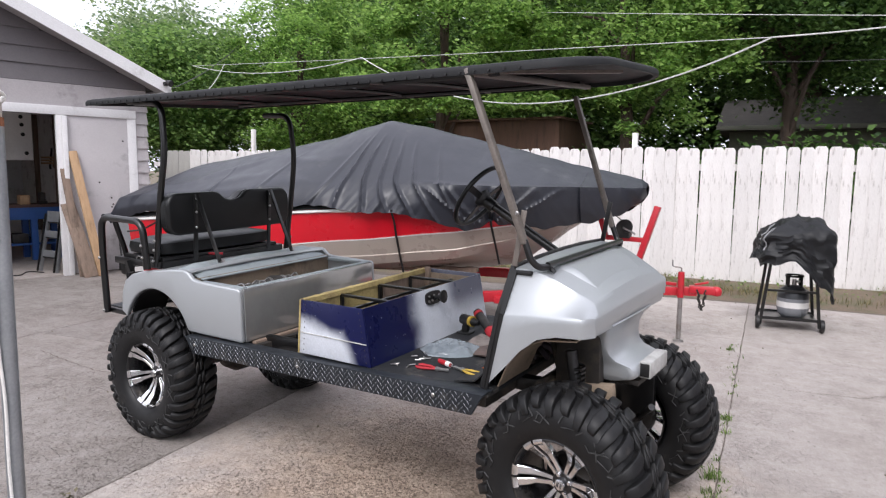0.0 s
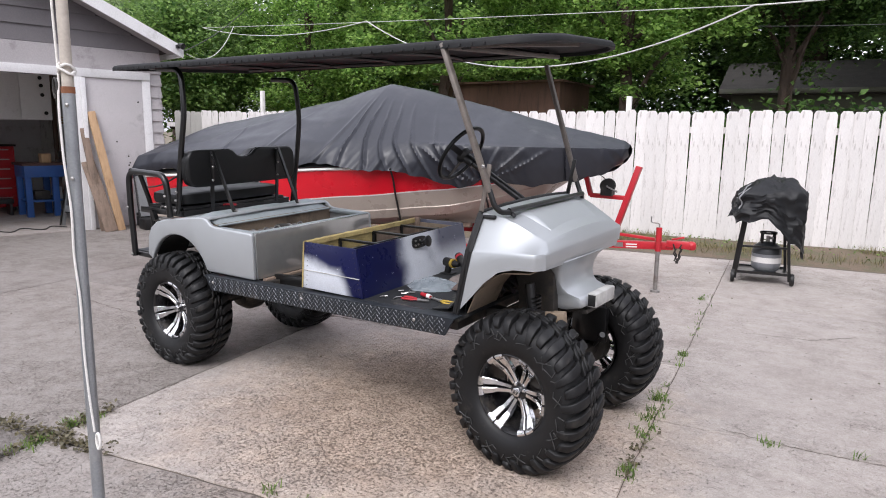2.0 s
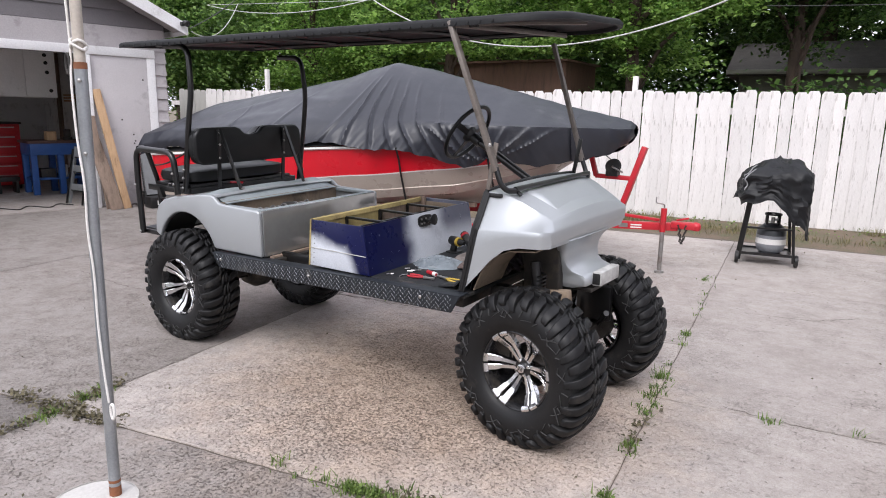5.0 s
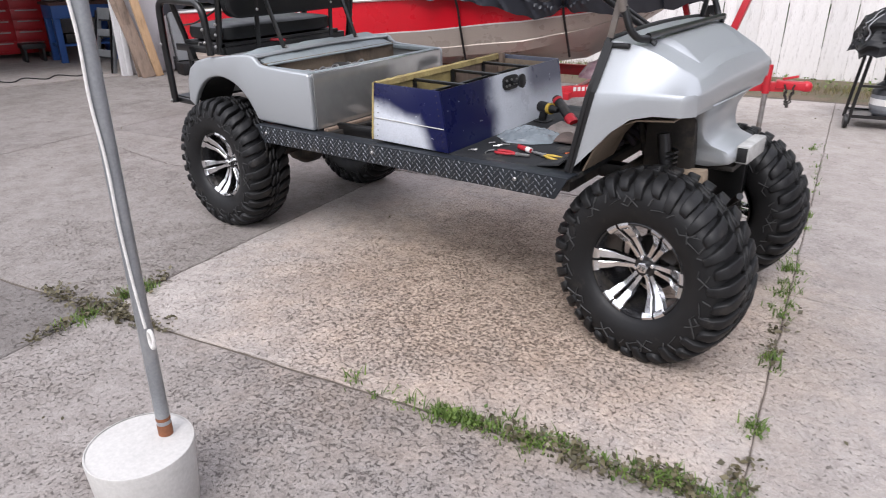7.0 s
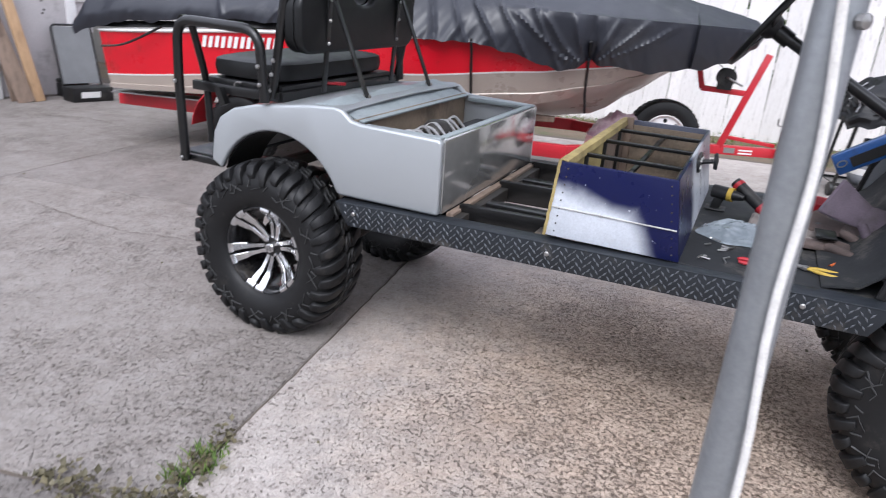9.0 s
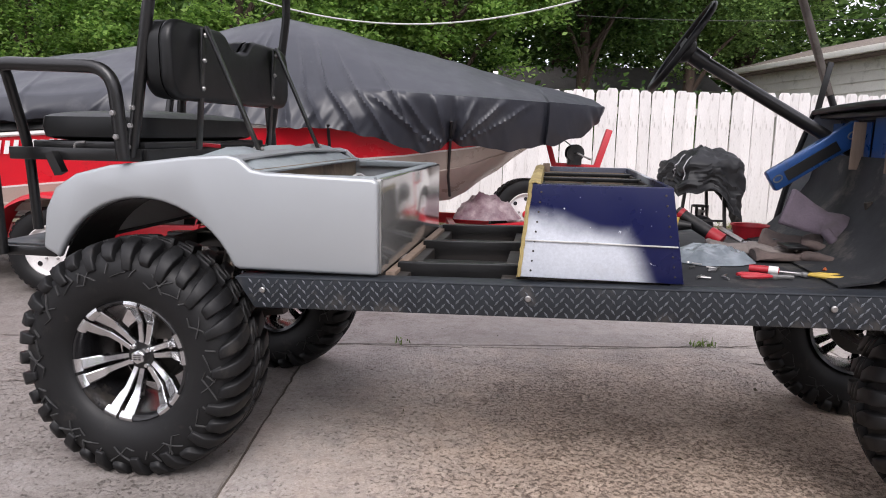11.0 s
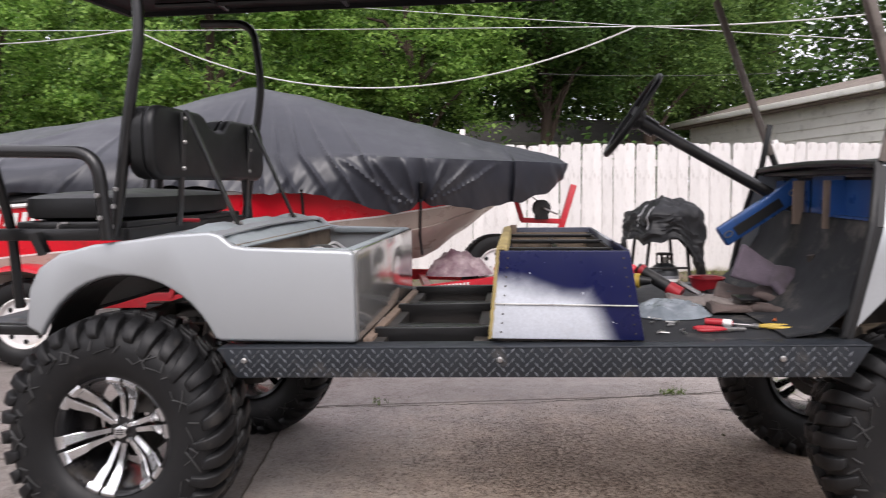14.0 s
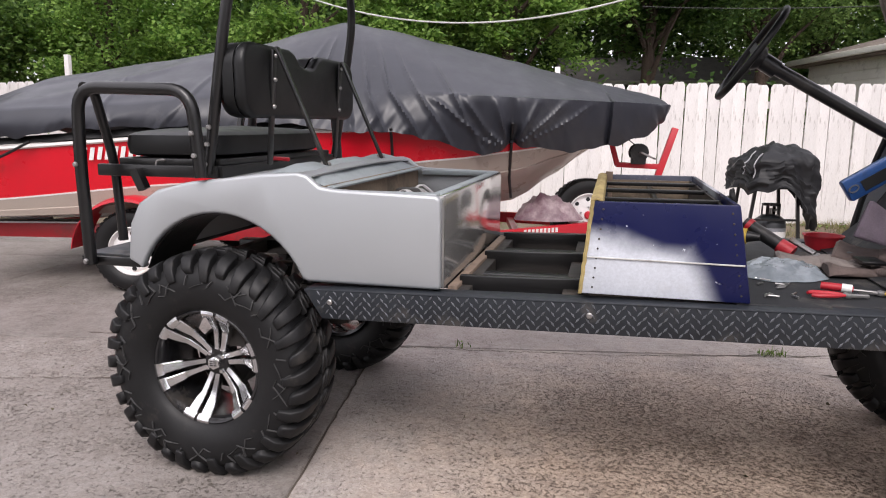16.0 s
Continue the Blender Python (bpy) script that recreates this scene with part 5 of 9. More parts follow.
for x, z, y0 in ap:
    h = 0.515 - y0
    rows.append([(2.585, APC - h + 0.005, z), (x - 0.035, APC - h, z), (x - 0.012, APC - h + 0.004, z), (x, APC - h + 0.022, z), (x + 0.004, APC, z), (x, APC + h - 0.022, z), (x - 0.012, APC + h - 0.004, z), (x - 0.035, APC + h, z), (2.585, APC + h - 0.005, z)])
part("apron", Geo().grid(rows), silver, front, "silver moulded front apron", thick=0.006, sharp=50)
part("bumper", Geo().box(2.735, 2.785, CY - 0.125, CY + 0.125, 0.690, 0.760), scuffed_white, front, "scuffed pale bumper block", bevel=0.006)
part("bumper_end", Geo().box(2.740, 2.779, CY - 0.128, CY - 0.1255, 0.697, 0.753), plastic_black, front, bevel=0.002)
part("tow_plate", Geo().box(2.56, 2.735, CY - 0.12, CY + 0.12, 0.650, 0.672), dark_grease, front, bevel=0.004)

# Floor and toe board
floor_p = part("floor_pan", Geo().box(1.60, 2.25, 0.03, far(0.03), 0.628, 0.648), floor_mat, cart, "black rubber floor mat", bevel=0.004)
part("toe_board", Geo().grid([[(x, y, z) for x, z in ((2.06, 0.650), (2.16, 0.668), (2.26, 0.76), (2.335, 0.88), (2.36, 0.99))] for y in (0.075, 0.35, 0.8, far(0.075))]), floor_mat, floor_p, thick=0.006)
part("cowl_inner", Geo().grid([[(x, y, z) for x, z in ((2.235, 0.66), (2.335, 1.14))] for y in (0.115, 0.119)]).grid([[(2.40, y, z) for z in (0.9, 1.12)] for y in (0.14, far(0.14))]), plastic_black, floor_p, thick=0.004)
dash = part("dashboard", Geo().box(2.33, 2.40, 0.11, far(0.11), 1.128, 1.146), plastic_black, cart, "black dashboard shell with a bare blue cubby", bevel=0.006)
part("cubby", Geo().box(2.39, 2.395, 0.125, 0.46, 0.985, 1.11).box(2.32, 2.395, 0.46, 0.466, 0.985, 1.11).box(2.345, 2.395, 0.125, 0.46, 0.985, 0.992), blue_paint, dash, "bare blue dash cubby")
part("divider", Geo().box(2.318, 2.34, 0.458, 0.470, 0.945, 1.11), wood_old, dash, "brown wooden divider", bevel=0.002)
part("cubby", Geo().box(2.385, 2.391, 0.47, 0.71, 0.985, 1.125), blue_paint, dash)
part("divider", Geo().box(2.318, 2.36, 0.712, 0.722, 0.945, 1.11), wood_old, dash, bevel=0.002)
part("cubby", Geo().box(2.38, 2.385, 0.724, far(0.125), 0.985, 1.11), blue_paint, dash)
# loose blue dash panel, hanging at a slant about the column
pm = Matrix.Translation((2.235, 0.80, 1.035)) @ pose(0, 0, 0, 0, -33, 4)
panel = part("dash_panel", Geo().box(-0.185, 0.185, -0.02, 0.02, -0.042, 0.042).moved(pm), blue_paint, cart, "loose bright blue dash panel", bevel=0.01)
part("panel_face", Geo().box(-0.13, 0.08, -0.024, -0.019, -0.026, 0.012).moved(pm), plastic_black, panel)
for u in (-0.16, 0.14):
    part("key_switch", Geo().tube([pm @ Vector((u + 0.017 * math.cos(a), -0.022, 0.011 * math.sin(a))) for a in (2 * math.pi * k / 14 for k in range(14))], 0.003, 5, True), steel, panel)
# steering
axis = Vector((0.83, 0.0, -0.557))
column = part("steering_column", Geo().tube([(1.765, 0.82, 1.435), (2.37, 0.82, 1.085), (2.40, 0.82, 1.065)], 0.023, 14).tube([(1.765, 0.82, 1.435), (1.82, 0.82, 1.40)], 0.032, 14), black_steel, cart, "black steering column")
c0, e1, e2 = Vector((1.728, 0.82, 1.458)), Vector((0, 1, 0)), Vector((0.557, 0, 0.83))
wheel_ring = [c0 + 0.182 * (math.cos(a) * e1 + math.sin(a) * e2) for a in (2 * math.pi * k / 40 for k in range(40))]
sw = part("steering_wheel", Geo().tube(wheel_ring, 0.0125, 10, True), black_vinyl, column, "black steering wheel")
g = Geo()
for a in (0.35, math.pi - 0.35, math.pi * 1.5):
    e = c0 + 0.177 * (math.cos(a) * e1 + math.sin(a) * e2)
    g.bar(c0 + axis * 0.03, e, 0.035, 0.006, axis)
g.spin([(0.0, 0.0), (0.05, 0.0), (0.045, 0.025), (0.03, 0.04), (0, 0.04)], 16, Matrix.Translation(c0 + axis * 0.01) @ axis.to_track_quat("Z", "Y").to_matrix().to_4x4())
part("steering_spokes", g, plastic_black, column)
for y in (0.46, 0.62):
    part("pedal", Geo().box(2.05, 2.12, y, y + 0.10, 0.69, 0.70), black_steel, floor_p, bevel=0.003)

# Windscreen struts with braces, and the foot bar across the bonnet
for y, yt in ((0.085, 0.02), (far(0.085), far(0.06))):
    s = part("roof_strut", Geo().bar((2.375, y, 1.255), (2.135, yt, 1.928), 0.034, 0.026, (1, 0, 0.3)), taupe_tube, cart, "weathered metal roof strut", bevel=0.007)
    part("strut_foot", Geo().tube(fillet([(2.372, y, 1.27), (2.402, y, 1.195), (2.425, y + (0.02 if y < CY else -0.02), 1.166), (2.445, y + (0.07 if y < CY else -0.07), 1.164 + (0.0 if y < CY else 0.028))], 0.05), 0.0135, 10), black_steel, s, "black bent strut foot")
    part("brace", Geo().bar((2.325, y + (0.012 if y < CY else -0.012), 1.165), (2.363, y + (0.012 if y < CY else -0.012), 1.385), 0.008, 0.024, (1, 0, 0)), taupe_tube if y < CY else black_steel, s, bevel=0.002)
    part("bolt", Geo().spin([(0.010, 0.0), (0.010, 0.006), (0.006, 0.010), (0, 0.010)], 10, Matrix.Translation((2.345, y - 0.017 if y < CY else y + 0.017, 1.375)) @ pose(0, 0, 0, 90 if y < CY else -90)), steel, s)
part("foot_bar", Geo().tube([(2.445, 0.15, 1.172), (2.445, far(0.15), 1.196)], 0.0125, 10).tube([(2.43, 0.17, 1.170), (2.43, far(0.17), 1.193)], 0.007, 8).tube([(2.43, 0.17, 1.170), (2.47, 0.165, 1.146)], 0.010, 8), black_steel, cart, "black bar across the bonnet")

# Rear posts
for y, side in ((0.075, 1), (far(0.075), -1)):
    pth = fillet([(-0.085, y, 0.96), (-0.065, y, 1.06), (-0.005, y, 1.42), (0.03, y + 0.01 * side, 1.62), (0.0, y + 0.02 * side, 1.905), (-0.26, y + 0.02 * side, 1.915)], 0.09, 6)
    rp = part("roof_post", Geo().tube(pth, 0.0185, 12), black_steel, cart, "black bent rear roof post")
    for z in (0.99, 1.055, 1.11):
        part("bolt", Geo().spin([(0.009, 0.0), (0.009, 0.006), (0.006, 0.010), (0, 0.010)], 10, Matrix.Translation((-0.085 + (z - 0.96) * 0.17, y - 0.018 * side, z)) @ pose(0, 0, 0, 90 * side)), steel, rp)


# Roof
def roof_outline(k=10):
    x0, x1, y0, y1 = -0.69, 2.63, 0.005, far(0.005)
    pts = []
    for cx, cy, a0, r in ((x1 - 0.30, y1 - 0.30, 0, 0.30), (x0 + 0.05, y1 - 0.05, 90, 0.05), (x0 + 0.05, y0 + 0.05, 180, 0.05), (x1 - 0.30, y0 + 0.30, 270, 0.30)):
        pts += [(cx + r * math.cos(radians(a0 + 90 * i / k)), cy + r * math.sin(radians(a0 + 90 * i / k))) for i in range(k + 1)]
    return pts


def roof_z(x, y):
    t = max(0.0, (x - 1.9) / 0.8)
    return 1.968 + 0.066 * y - 0.010 * (x + 0.7) + 0.022 * (1 - ((y - CY) / 0.58) ** 2) + 0.010 * (x - 0.2) / 2 + 0.008 * math.sin(min(1.0, t * 1.2) * math.pi * 0.62) + 0.02 * max(0.0, t - 0.55)


def build_roof():
    out = roof_outline()
    rings = []
    for k, dz in ((1.0, -0.024), (1.0, -0.004), (0.992, 0.008), (0.97, 0.012), (0.7, 0.012), (0.35, 0.012), (0.04, 0.012)):
        rings.append([(1.0 + (x - 1.0) * k, CY + (y - CY) * k, roof_z(1.0 + (x - 1.0) * k, CY + (y - CY) * k) + dz) for x, y in out])
    under = []
    for k, dz in ((0.985, -0.024), (0.98, -0.004), (0.7, -0.001), (0.35, -0.001), (0.04, -0.001)):
        under.append([(1.0 + (x - 1.0) * k, CY + (y - CY) * k, roof_z(1.0 + (x - 1.0) * k, CY + (y - CY) * k) + dz) for x, y in out])
    r = part("roof", Geo().grid(list(reversed(under)) + rings, close_cols=True), roof_black, cart, "long thin black roof canopy", sharp=50)
    for x in (-0.15, 0.45, 1.05, 1.6, 2.13):
        part("roof_rib", Geo().tube([(x, y, roof_z(x, y) - 0.016) for y in (0.05, 0.3, CY, 0.87, far(0.05))], 0.011, 8), black_steel, r)
    part("header_bar", Geo().bar((2.13, 0.03, 1.945), (2.20, far(0.05), 2.005), 0.035, 0.022), taupe_tube, r, bevel=0.004)
    part("header_bar", Geo().bar((2.13, 0.10, 1.955), (2.55, 0.62, 1.995), 0.03, 0.012), taupe_tube, r)
    for y in (0.16, far(0.16)):
        part("roof_rail", Geo().tube([(x, y, roof_z(x, y) - 0.02) for x in (-0.45, 0.3, 1.0, 1.6, 2.2)], 0.012, 8), black_steel, r)
    clip = to_mesh("edge_clip", Geo().box(0, 0.010, -0.0005, 0.005, -0.016, -0.008))
    for i in range(46):
        x = -0.6 + i * 0.066
        put("edge_clip", clip, plastic_black, r, Matrix.Translation((x, 0, roof_z(x, 0.005))))


build_roof()

# Rear seat facing backwards
def cushion(x0, x1, y0, y1, z0, z1, m=None, puff=0.018, n=10):
    """A rounded upholstered pad."""
    g = Geo()
    rows = []
    for i in range(n + 1):
        a = math.pi * (i / n - 0.5)
        for_row = []
        for j in range(28):
            b = 2 * math.pi * j / 28
            ex = lambda c: math.copysign(abs(c) ** 0.32, c)
            px = ex(math.cos(b)) * (abs(math.cos(a)) ** 0.35)
            py = ex(math.sin(b)) * (abs(math.cos(a)) ** 0.35)
            pz = ex(math.sin(a))
            p = Vector(((x0 + x1) / 2 + px * (x1 - x0) / 2, (y0 + y1) / 2 + py * (y1 - y0) / 2, (z0 + z1) / 2 + pz * (z1 - z0) / 2 + puff * (1 - px * px) * (1 - py * py) * (1 if pz > 0 else 0)))
            for_row.append(m @ p if m is not None else p)
        rows.append(for_row)
    return g.grid(rows, close_cols=True)


seat = part("seat_cushion", cushion(-0.48, -0.06, 0.115, 0.985, 1.002, 1.095), black_vinyl, cart, "black vinyl seat cushion")
part("seat_pan", Geo().box(-0.46, -0.05, 0.11, 0.99, 0.978, 1.004), black_steel, seat, bevel=0.006)


# backrest with a notch between two lobes, seen from behind
def back_outline():
    y0, y1, z0, z1, r = 0.085, 1.01, 1.140, 1.385, 0.075
    pts = []
    for cy, cz, a0 in ((y1 - r, z1 - r, 0), (y0 + r, z1 - r, 90), (y0 + r, z0 + r, 180), (y1 - r, z0 + r, 270)):
        arc = [(cy + r * math.cos(radians(a0 + 90 * i / 6)), cz + r * math.sin(radians(a0 + 90 * i / 6))) for i in range(7)]
        pts += arc
        if a0 == 0:
            pts += [(0.548 + 0.135, z1), (0.548 + 0.10, z1 - 0.01), (0.548 + 0.06, z1 - 0.045), (0.548 + 0.02, z1 - 0.055), (0.548 - 0.02, z1 - 0.055), (0.548 - 0.06, z1 - 0.045), (0.548 - 0.10, z1 - 0.01), (0.548 - 0.135, z1)]
    return pts


bo = back_outline()
back = part("backrest", Geo().prism(bo, 0.028, 0.072, "x"), black_vinyl, cart, "black two-lobed seat back", bevel=0.016, seg=3)
pad = Geo()
cyz = (0.548, 1.262)
pad.grid([[(x, cyz[0] + (y - cyz[0]) * k, cyz[1] + (z - cyz[1]) * k) for y, z in bo] for x, k in ((0.028, 0.985), (-0.01, 0.99), (-0.035, 0.95), (-0.045, 0.85), (-0.048, 0.3))], close_cols=True)
part("back_pad", pad, black_vinyl, back)
for y in (0.265, 0.83):
    b = part("back_strut", Geo().bar((0.085, y, 1.37), (0.05, y, 0.98), 0.028, 0.010, (1, 0, 0)), black_steel, cart, "black flat seat strut", bevel=0.002)
    part("brace", Geo().bar((0.095, y, 1.378), (0.285, y + 0.012, 0.935), 0.024, 0.010, (1, 0, 0)), black_steel, b, bevel=0.002)
    part("foot_plate", Geo().bar((0.245, y + 0.03, 0.992), (0.292, y + 0.03, 0.934), 0.045, 0.006, (1, 0, 1)), steel, b, bevel=0.001)
    for z in (1.35, 1.27, 1.18):
        part("bolt", Geo().spin([(0.008, 0.0), (0.008, 0.005), (0.005, 0.009), (0, 0.009)], 10, pose(0.091 - (1.37 - z) * 0.09, y, z, 0, 90)), steel, b)
    for k in (0.02, 0.05):
        part("bolt", Geo().spin([(0.007, 0.0), (0.007, 0.006), (0, 0.008)], 8, pose(0.297 - k * 0.5, y + 0.015, 0.940 + k * 0.9, 0, 60)), steel, b)

# Seat frame, arm hoops and the folding footrest
part("seat_frame", Geo().bar((-0.53, 0.10, 0.962), (-0.05, 0.10, 0.962), 0.03, 0.04).bar((-0.53, far(0.14), 0.962), (-0.05, far(0.14), 0.962), 0.03, 0.04).bar((-0.05, 0.10, 0.962), (-0.05, far(0.14), 0.962), 0.03, 0.04).bar((-0.40, 0.10, 0.962), (-0.40, far(0.14), 0.962), 0.03, 0.04), black_steel, cart, "black steel seat frame", bevel=0.003)
for y, yi in ((0.012, 0.165), (far(0.055), far(0.20))):
    h = part("arm_hoop", Geo().tube(fillet([(-0.525, y, 0.64), (-0.530, y, 0.98), (-0.515, y, 1.238), (-0.078, y, 1.226), (-0.060, y, 0.95)], 0.085, 7), 0.0205, 12), black_steel, cart, "black tubular arm hoop")
    part("inner_bar", Geo().tube(fillet([(-0.515, yi, 0.70), (-0.525, yi, 0.98), (-0.520, (y + yi) / 2, 1.236), (-0.49, y, 1.238)], 0.07, 6), 0.0165, 10), black_steel, h)
    for x, z in ((-0.53, 0.985), (-0.525, 0.655), (-0.07, 1.09), (-0.065, 1.02)):
        part("bolt", Geo().spin([(0.009, 0.0), (0.009, 0.006), (0.006, 0.010), (0, 0.010)], 10, Matrix.Translation((x, y - 0.02 if y < CY else y + 0.02, z)) @ pose(0, 0, 0, 90 if y < CY else -90)), steel, h)
    part("seat_leg", Geo().bar((-0.36, y + (0.06 if y < CY else -0.06), 0.965), (-0.33, y + (0.06 if y < CY else -0.06), 0.90), 0.03, 0.03, (1, 0, 0)), black_steel, h)
foot = part("footrest", Geo().box(-0.60, -0.36, 0.07, far(0.07), 0.655, 0.668), tread_plate, cart, "black tread plate footrest", bevel=0.003)
for y in (0.04, far(0.04)):
    part("footrest_bar", Geo().bar((-0.58, y, 0.650), (-0.34, y, 0.650), 0.02, 0.03), black_steel, foot, bevel=0.002)
part("hook", Geo().tube(fillet([(-0.29, 0.09, 0.96), (-0.29, 0.09, 1.0), (-0.25, 0.09, 1.0)], 0.02), 0.004, 6), steel, cart)
part("strap", Geo().tube(fillet([(-0.10, 0.40, 0.985), (-0.04, 0.44, 0.992), (0.0, 0.50, 0.985)], 0.04), 0.008, 8), trailer_red, cart, "red strap lying on the deck")


# ---- the blue seat box ----
def box_paint():
    """White panel with a sprayed blue fade of its own shape."""
    m = material("sprayed_blue_white", (0.58, 0.61, 0.66), (0.50, 0.53, 0.58), 0.3, scale=4, grain=140, bump=0.06, dirt=(0.45, 0.45, 0.46), dirt_amount=0.15)
    n, l = m.node_tree.nodes, m.node_tree.links
    b = n["Principled BSDF"]
    white = b.inputs["Base Color"].links[0].from_socket
    co = n.new("ShaderNodeTexCoord")
    sep = n.new("ShaderNodeSeparateXYZ")
    l.new(co.outputs["Object"], sep.inputs["Vector"])
    wob = n.new("ShaderNodeTexNoise")
    wob.inputs["Scale"].default_value, wob.inputs["Detail"].default_value = 5.0, 3.0
    l.new(co.outputs["Object"], wob.inputs["Vector"])

    def op(kind, a, c=0.0, d=0.0):
        x = n.new("ShaderNodeMath")
        x.operation = kind
        for i, val in enumerate((a, c, d)):
            if isinstance(val, (int, float)):
                x.inputs[i].default_value = val
            else:
                l.new(val, x.inputs[i])
        return x.outputs[0]

    def step(v, lo, hi):
        r = n.new("ShaderNodeMapRange")
        r.interpolation_type = "SMOOTHSTEP"
        r.inputs["From Min"].default_value, r.inputs["From Max"].default_value = lo, hi
        l.new(v, r.inputs["Value"])
        return r.outputs["Result"]
    w = op("MULTIPLY_ADD", wob.outputs["Fac"], 0.10, -0.05)
    # side face: blue above a line that drops towards the front corner
    over = op("ADD", op("SUBTRACT", sep.outputs["Z"], op("MULTIPLY_ADD", sep.outputs["X"], -0.17, 1.053)), w)
    corner = op("ADD", op("MULTIPLY_ADD", sep.outputs["Z"], 0.62, sep.outputs["X"]), op("MULTIPLY", w, 0.8))
    side_mask = op("MAXIMUM", step(over, -0.035, 0.03), step(corner, 1.912, 1.992))
    # front face: blue at the near third, white in the middle, thin blue again farther on and above
    near = op("SUBTRACT", 1.0, step(op("ADD", sep.outputs["Y"], op("MULTIPLY", w, 1.6)), 0.36, 0.54))
    farther = op("MULTIPLY", step(op("ADD", sep.outputs["Y"], w), 0.70, 0.86), step(sep.outputs["Z"], 0.745, 0.885))
    front_mask = op("MAXIMUM", near, op("MULTIPLY", farther, 0.8))
    is_front = step(sep.outputs["Y"], 0.042, 0.047)
    mask = op("ADD", op("MULTIPLY", side_mask, op("SUBTRACT", 1.0, is_front)), op("MULTIPLY", front_mask, is_front))
    chip = n.new("ShaderNodeTexNoise")
    chip.inputs["Scale"].default_value, chip.inputs["Detail"].default_value = 55.0, 2.0
    l.new(co.outputs["Object"], chip.inputs["Vector"])
    mask = op("MULTIPLY", mask, op("SUBTRACT", 1.0, step(chip.outputs["Fac"], 0.73, 0.76)))
    x = n.new("ShaderNodeMixRGB")
    x.inputs["Color2"].default_value = (0.0040, 0.0062, 0.047, 1)
    l.new(mask, x.inputs["Fac"])
    l.new(white, x.inputs["Color1"])
    l.new(x.outputs["Color"], b.inputs["Base Color"])
    b.inputs["Coat Weight"].default_value = 0.0
    b.inputs["Specular IOR Level"].default_value = 0.35
    return m


spray = box_paint()
seat_box = thing("seat_box", "bare seat box half sprayed dark blue over white, open on top", "seat box", (1.4, CY, 0.63))
ZB, ZT = 0.680, 0.946
b0, b1, t0, t1 = 1.176, 1.628, 1.201, 1.582


def box_x(z, front_side):
    k = (z - ZB) / (ZT - ZB)
    return (b1 + (t1 - b1) * k) if front_side else (b0 + (t0 - b0) * k)


zm = 0.787
side = [(b0, ZB), (b1, ZB), (box_x(zm, True), zm), (t1, ZT), (t0, ZT), (box_x(zm, False), zm)]
for ya, yb in ((0.024, 0.038), (far(0.050), far(0.036))):
    part("side_panel", Geo().prism(side, ya, yb), spray, seat_box, bevel=0.004)
part("seam", Geo().bar((box_x(zm, False) + 0.004, 0.0225, zm), (box_x(zm, True) - 0.004, 0.0225, zm - 0.003), 0.006, 0.004), scuffed_white, seat_box, "thin white seam", bevel=0.001)
front_rows = [[(box_x(z, True) + dx, y, z) for z in (ZB, zm, ZT)] for y in (0.038, 0.46, 0.47, far(0.05)) for dx in (0.0,)]
part("front_panel", Geo().grid(front_rows), spray, seat_box, thick=0.010)
part("rear_panel", Geo().grid([[(box_x(z, False), y, z) for z in (ZB, zm, ZT)] for y in (0.038, 0.5, far(0.05))]), dark_grease, seat_box, thick=-0.008)
# ragged yellow foam on the rear edge and inside
foam = []
for i in range(50):
    y = 0.028 + (far(0.04) - 0.028) * i / 49
    j = 0.004 * noise.noise(Vector((y * 30, 0, 0))) + 0.003 * noise.noise(Vector((y * 90, 5, 0)))
    foam.append([(t0 - 0.007 + j, y, ZT - 0.025), (t0 - 0.008 + j, y, ZT + 0.002 + j), (t0 + 0.008, y, ZT + 0.008 + j), (t0 + 0.024 - j, y, ZT + 0.003 - j), (t0 + 0.028, y, ZT - 0.02)])
part("foam_edge", Geo().grid(foam), foam_yellow, seat_box, "ragged yellow foam edge", thick=0.004)
strip = []
for i in range(24):
    z = ZB + (ZT - ZB) * i / 23
    j = 0.003 * noise.noise(Vector((z * 60, 3, 0)))
    strip.append([(box_x(z, False) - 0.007 + j, 0.022, z), (box_x(z, False) - 0.003, 0.017, z), (box_x(z, False) + 0.004 + j, 0.022, z)])
part("foam_edge", Geo().grid(strip), foam_yellow, seat_box, thick=0.003)
part("inner_lining", Geo().box(t0 + 0.012, t0 + 0.02, 0.06, 0.62, 0.69, ZT - 0.006), foam_yellow, seat_box, "yellow inner lining")
part("inner_lining", Geo().box(t0 + 0.012, t0 + 0.02, 0.66, far(0.06), 0.69, ZT - 0.006), wood_old, seat_box, "dull brown inner lining")
part("inner_lining", Geo().box(t0 + 0.02, t1 - 0.02, far(0.066), far(0.058), 0.69, ZT - 0.02), tan_under, seat_box)
part("inner_lining", Geo().box(t1 - 0.022, t1 - 0.014, 0.06, far(0.06), 0.69, ZT - 0.02), dark_grease, seat_box)
part("box_floor", Geo().box(b0 + 0.02, b1 - 0.02, 0.05, far(0.05), 0.682, 0.688), dark_grease, seat_box)
for y in (0.30, 0.62, 0.92):
    part("stiffener", Geo().bar((t0 + 0.02, y, ZT - 0.022), (t1 - 0.012, y, ZT - 0.022), 0.022, 0.014).bar((t0 + 0.026, y, 0.69), (t0 + 0.026, y, ZT - 0.022), 0.02, 0.014, (1, 0, 0)), black_steel, seat_box, bevel=0.002)
